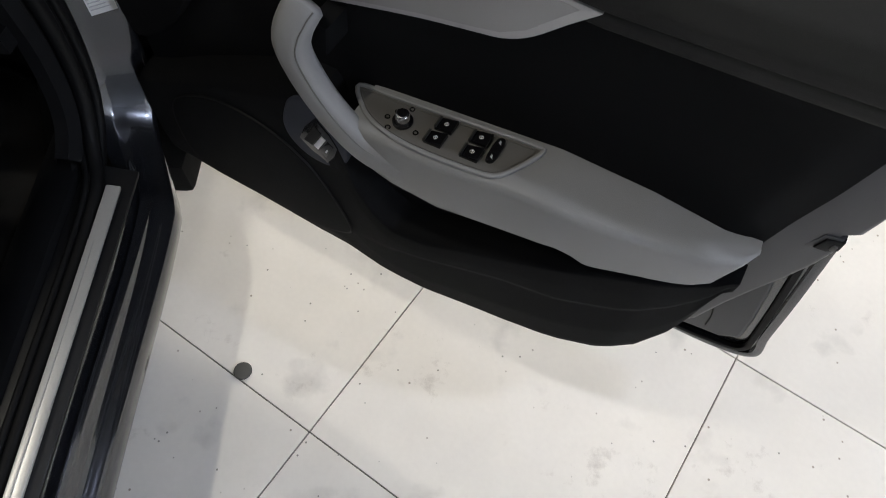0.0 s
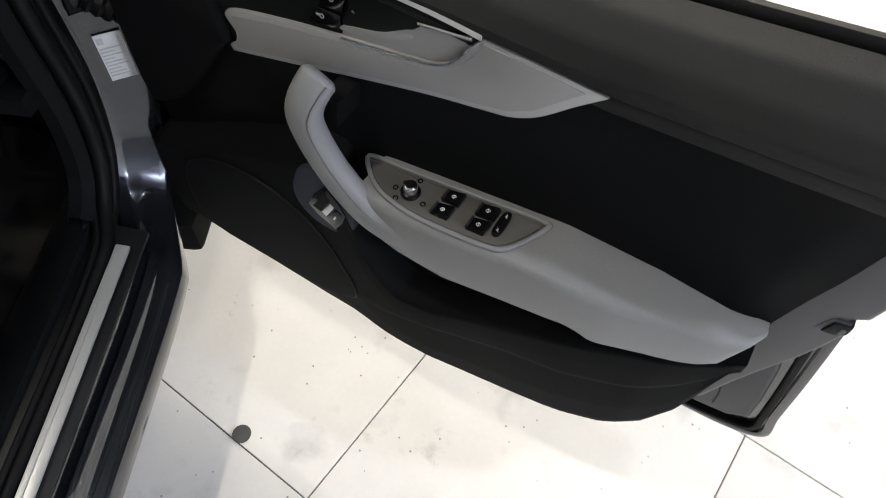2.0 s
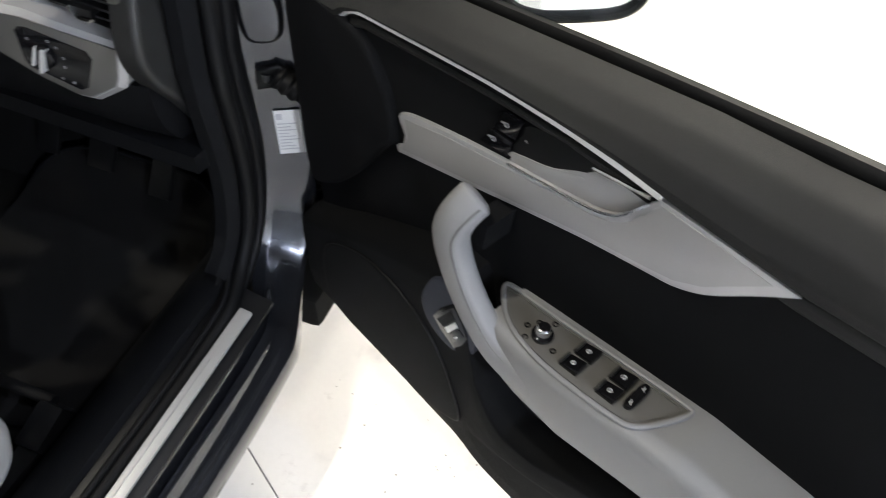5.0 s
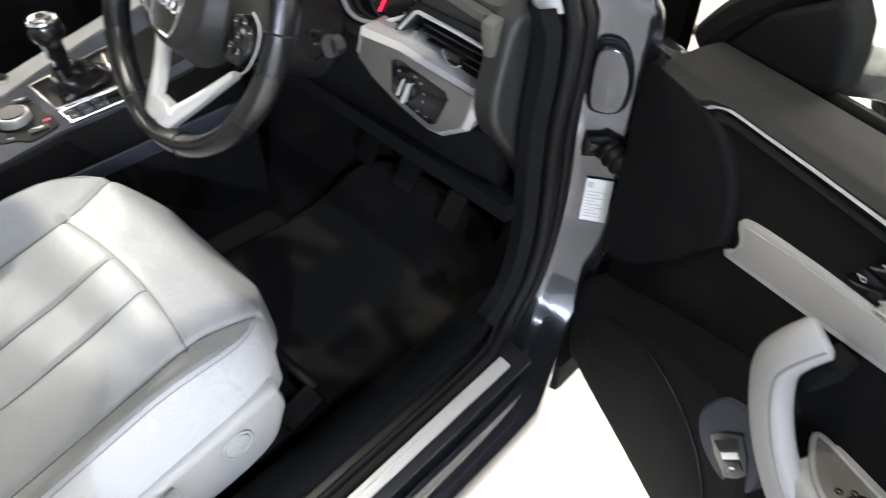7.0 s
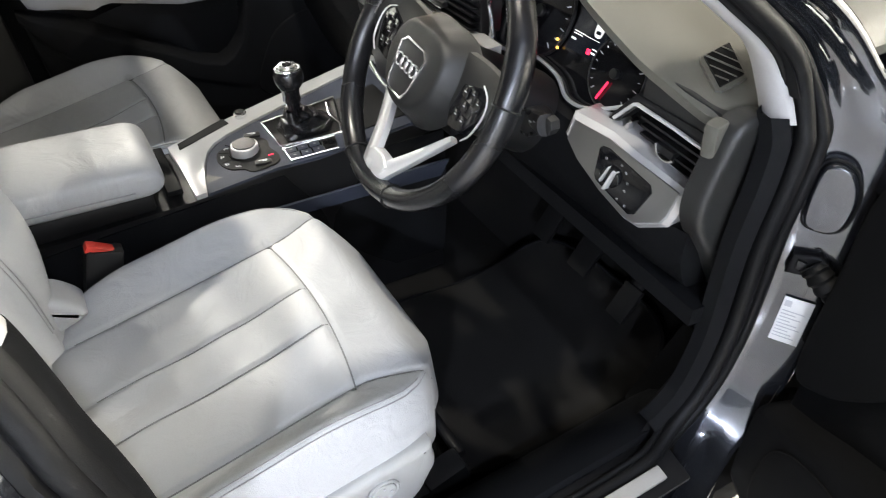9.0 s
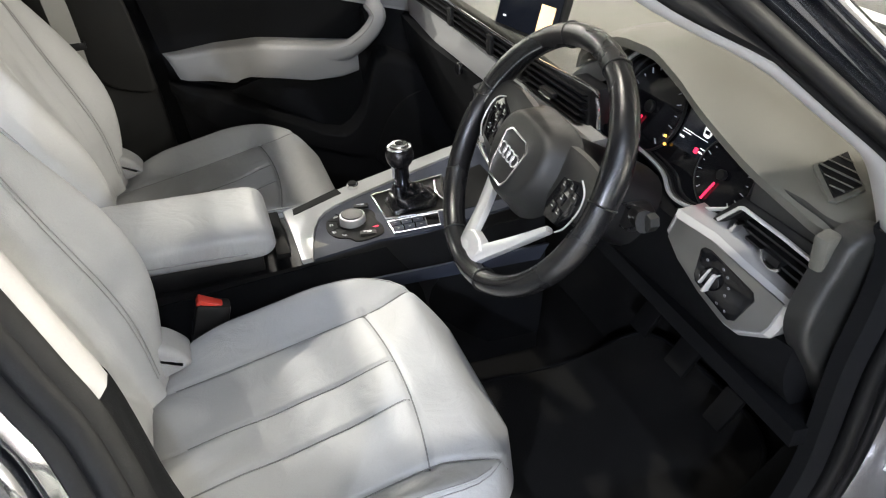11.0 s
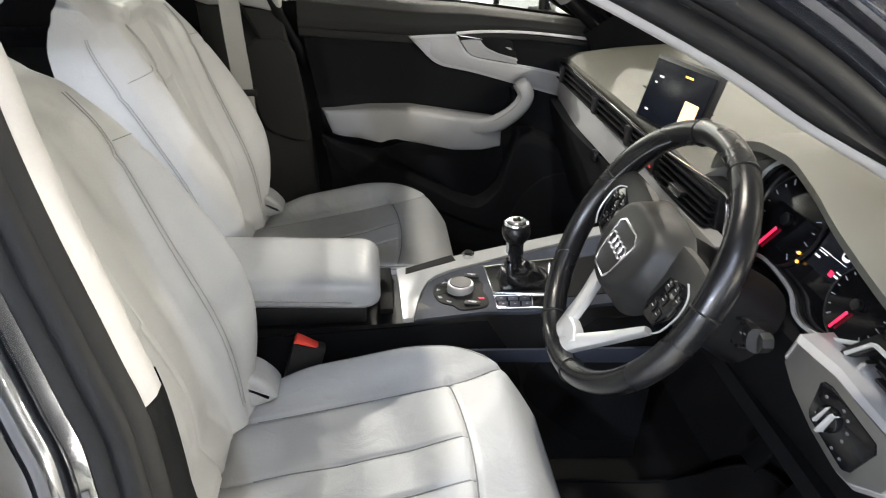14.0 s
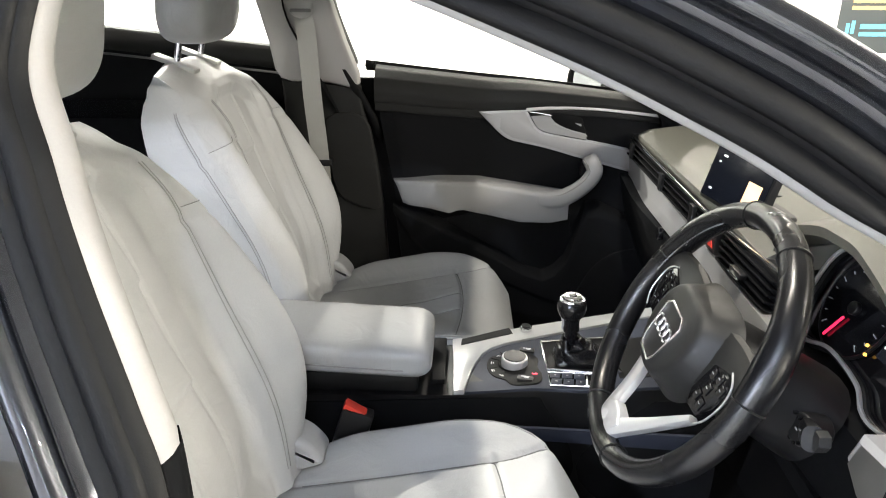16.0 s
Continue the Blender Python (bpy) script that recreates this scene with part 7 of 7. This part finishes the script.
part("mat_edging", sweep([Vector((p.x, p.y, 0.264 + 0.10 * step(0.68, 0.9, p.y))) for p in mat_line], round_section(0.004, 0.004, 8), closed=True, side=(0, 0, 1)), BLACKSOFT, matt)
solid("toe_board", sheet(lambda a, b: Vector((-0.70 + 1.42 * a, 0.78 + 0.24 * b, 0.25 + 0.30 * b * b + 0.06 * b)), 10, 10, lambda a, b: (0, 0.03, -0.02)), CARPET, "black carpeted toe board", "car floor", "structure")
for px, w, zz in ((0.24, 0.05, 0.40), (0.36, 0.055, 0.40), (0.48, 0.045, 0.37)):
    pd = thing("foot_pedal", (px, 0.80, 0.30), "black rubber foot pedal", "pedal", "foot pedals")
    part("pedal_pad", box((px, 0.79, zz), (w, 0.012, 0.075), (-35, 0, 0), 0.004), RUBBER, pd)
    part("pedal_arm", sweep(smooth_line([(px, 0.80, zz), (px, 0.87, zz + 0.10), (px, 0.93, zz + 0.22)], 6), round_section(0.008, 0.012, 8), side=(1, 0, 0)), BLACKPL, pd)
rest_foot = thing("foot_rest", (0.63, 0.75, 0.27), "black plastic foot rest beside the pedals", "foot rest")
part("rest_plate", box((0.635, 0.76, 0.34), (0.07, 0.02, 0.18), (-40, 0, 0), 0.01), BLACKSOFT, rest_foot)

# ---------------------------------------------------------------- small things on the floor
fd = thing("floor_disc", (0.933, 0.419, 0.0), "dark round metal floor disc", "floor disc")
part("disc_plate", disc(pose(0.933, 0.419, 0.003), 0.0165, 0.006, seg=36, bevel=0.0015), STEEL_DARK, fd)
part("disc_rim", ring(pose(0.933, 0.419, 0.0040), 0.0166, 0.0012, 36, 8), STEEL_DARK, fd)
sign = thing("wall_sign", (-4.55, 3.6, 0.72), "dark poster board with lines of small print", "sign")


def poster(a, b, c):
    return Vector((-4.595 + c, 3.05 + a, 0.74 + b))


part("board", prism([(0, 0), (1.1, 0), (1.1, 1.3), (0, 1.3)], poster, 0.0, 0.03, 0.004), SIGNDARK, sign)
for a, b, w, h, m in ((0.09, 0.50, 0.42, 0.035, SIGNBLUE), (0.09, 0.43, 0.36, 0.030, SIGNBLUE), (0.09, 0.375, 0.34, 0.028, LITAMBER_INK), (0.09, 0.325, 0.38, 0.028, LITAMBER_INK), (0.07, 0.150, 0.028, 0.075, SIGNBLUE), (0.11, 0.150, 0.028, 0.095, SIGNBLUE), (0.18, 0.185, 0.30, 0.036, SIGNBLUE), (0.18, 0.130, 0.26, 0.030, SIGNBLUE)):
    part("print_bar", prism([(a, b), (a + w, b), (a + w, b + h), (a, b + h)], poster, 0.031, 0.033), m, sign)
part("board_edge", prism([(-0.012, 0.0), (0.0, 0.0), (0.0, 1.3), (-0.012, 1.3)], poster, 0.0, 0.034, 0.002), WALLPAINT, sign, "white poster frame edge")

# ---------------------------------------------------------------- floor tiles
TURN = radians(-32.1)
E1 = Vector((math.cos(TURN), math.sin(TURN), 0))
E2 = Vector((-math.sin(TURN), math.cos(TURN), 0))
ORIGIN = Vector((1.075, 0.311, 0))
tile_bm = box((0, 0, -0.006), (0.5974, 0.5974, 0.012), (0, 0, 0), 0.0008, 1)
tile_mesh = bpy.data.meshes.new("tile")
tile_bm.to_mesh(tile_mesh)
tile_bm.free()
tile_mesh.materials.append(TILE)
for i in range(-12, 13):
    for j in range(-12, 13):
        c = ORIGIN + E1 * 0.6 * (i + 0.5) + E2 * 0.6 * (j + 0.5)
        if not (x0 - 0.1 < c.x < x1 + 0.1 and y0 - 0.1 < c.y < y1 + 0.1):
            continue
        ob = new("tile", tile_mesh)
        ob.parent = floor
        ob.matrix_basis = Matrix.Translation(c) @ pose(0, 0, 0, 0, 0, -32.1)
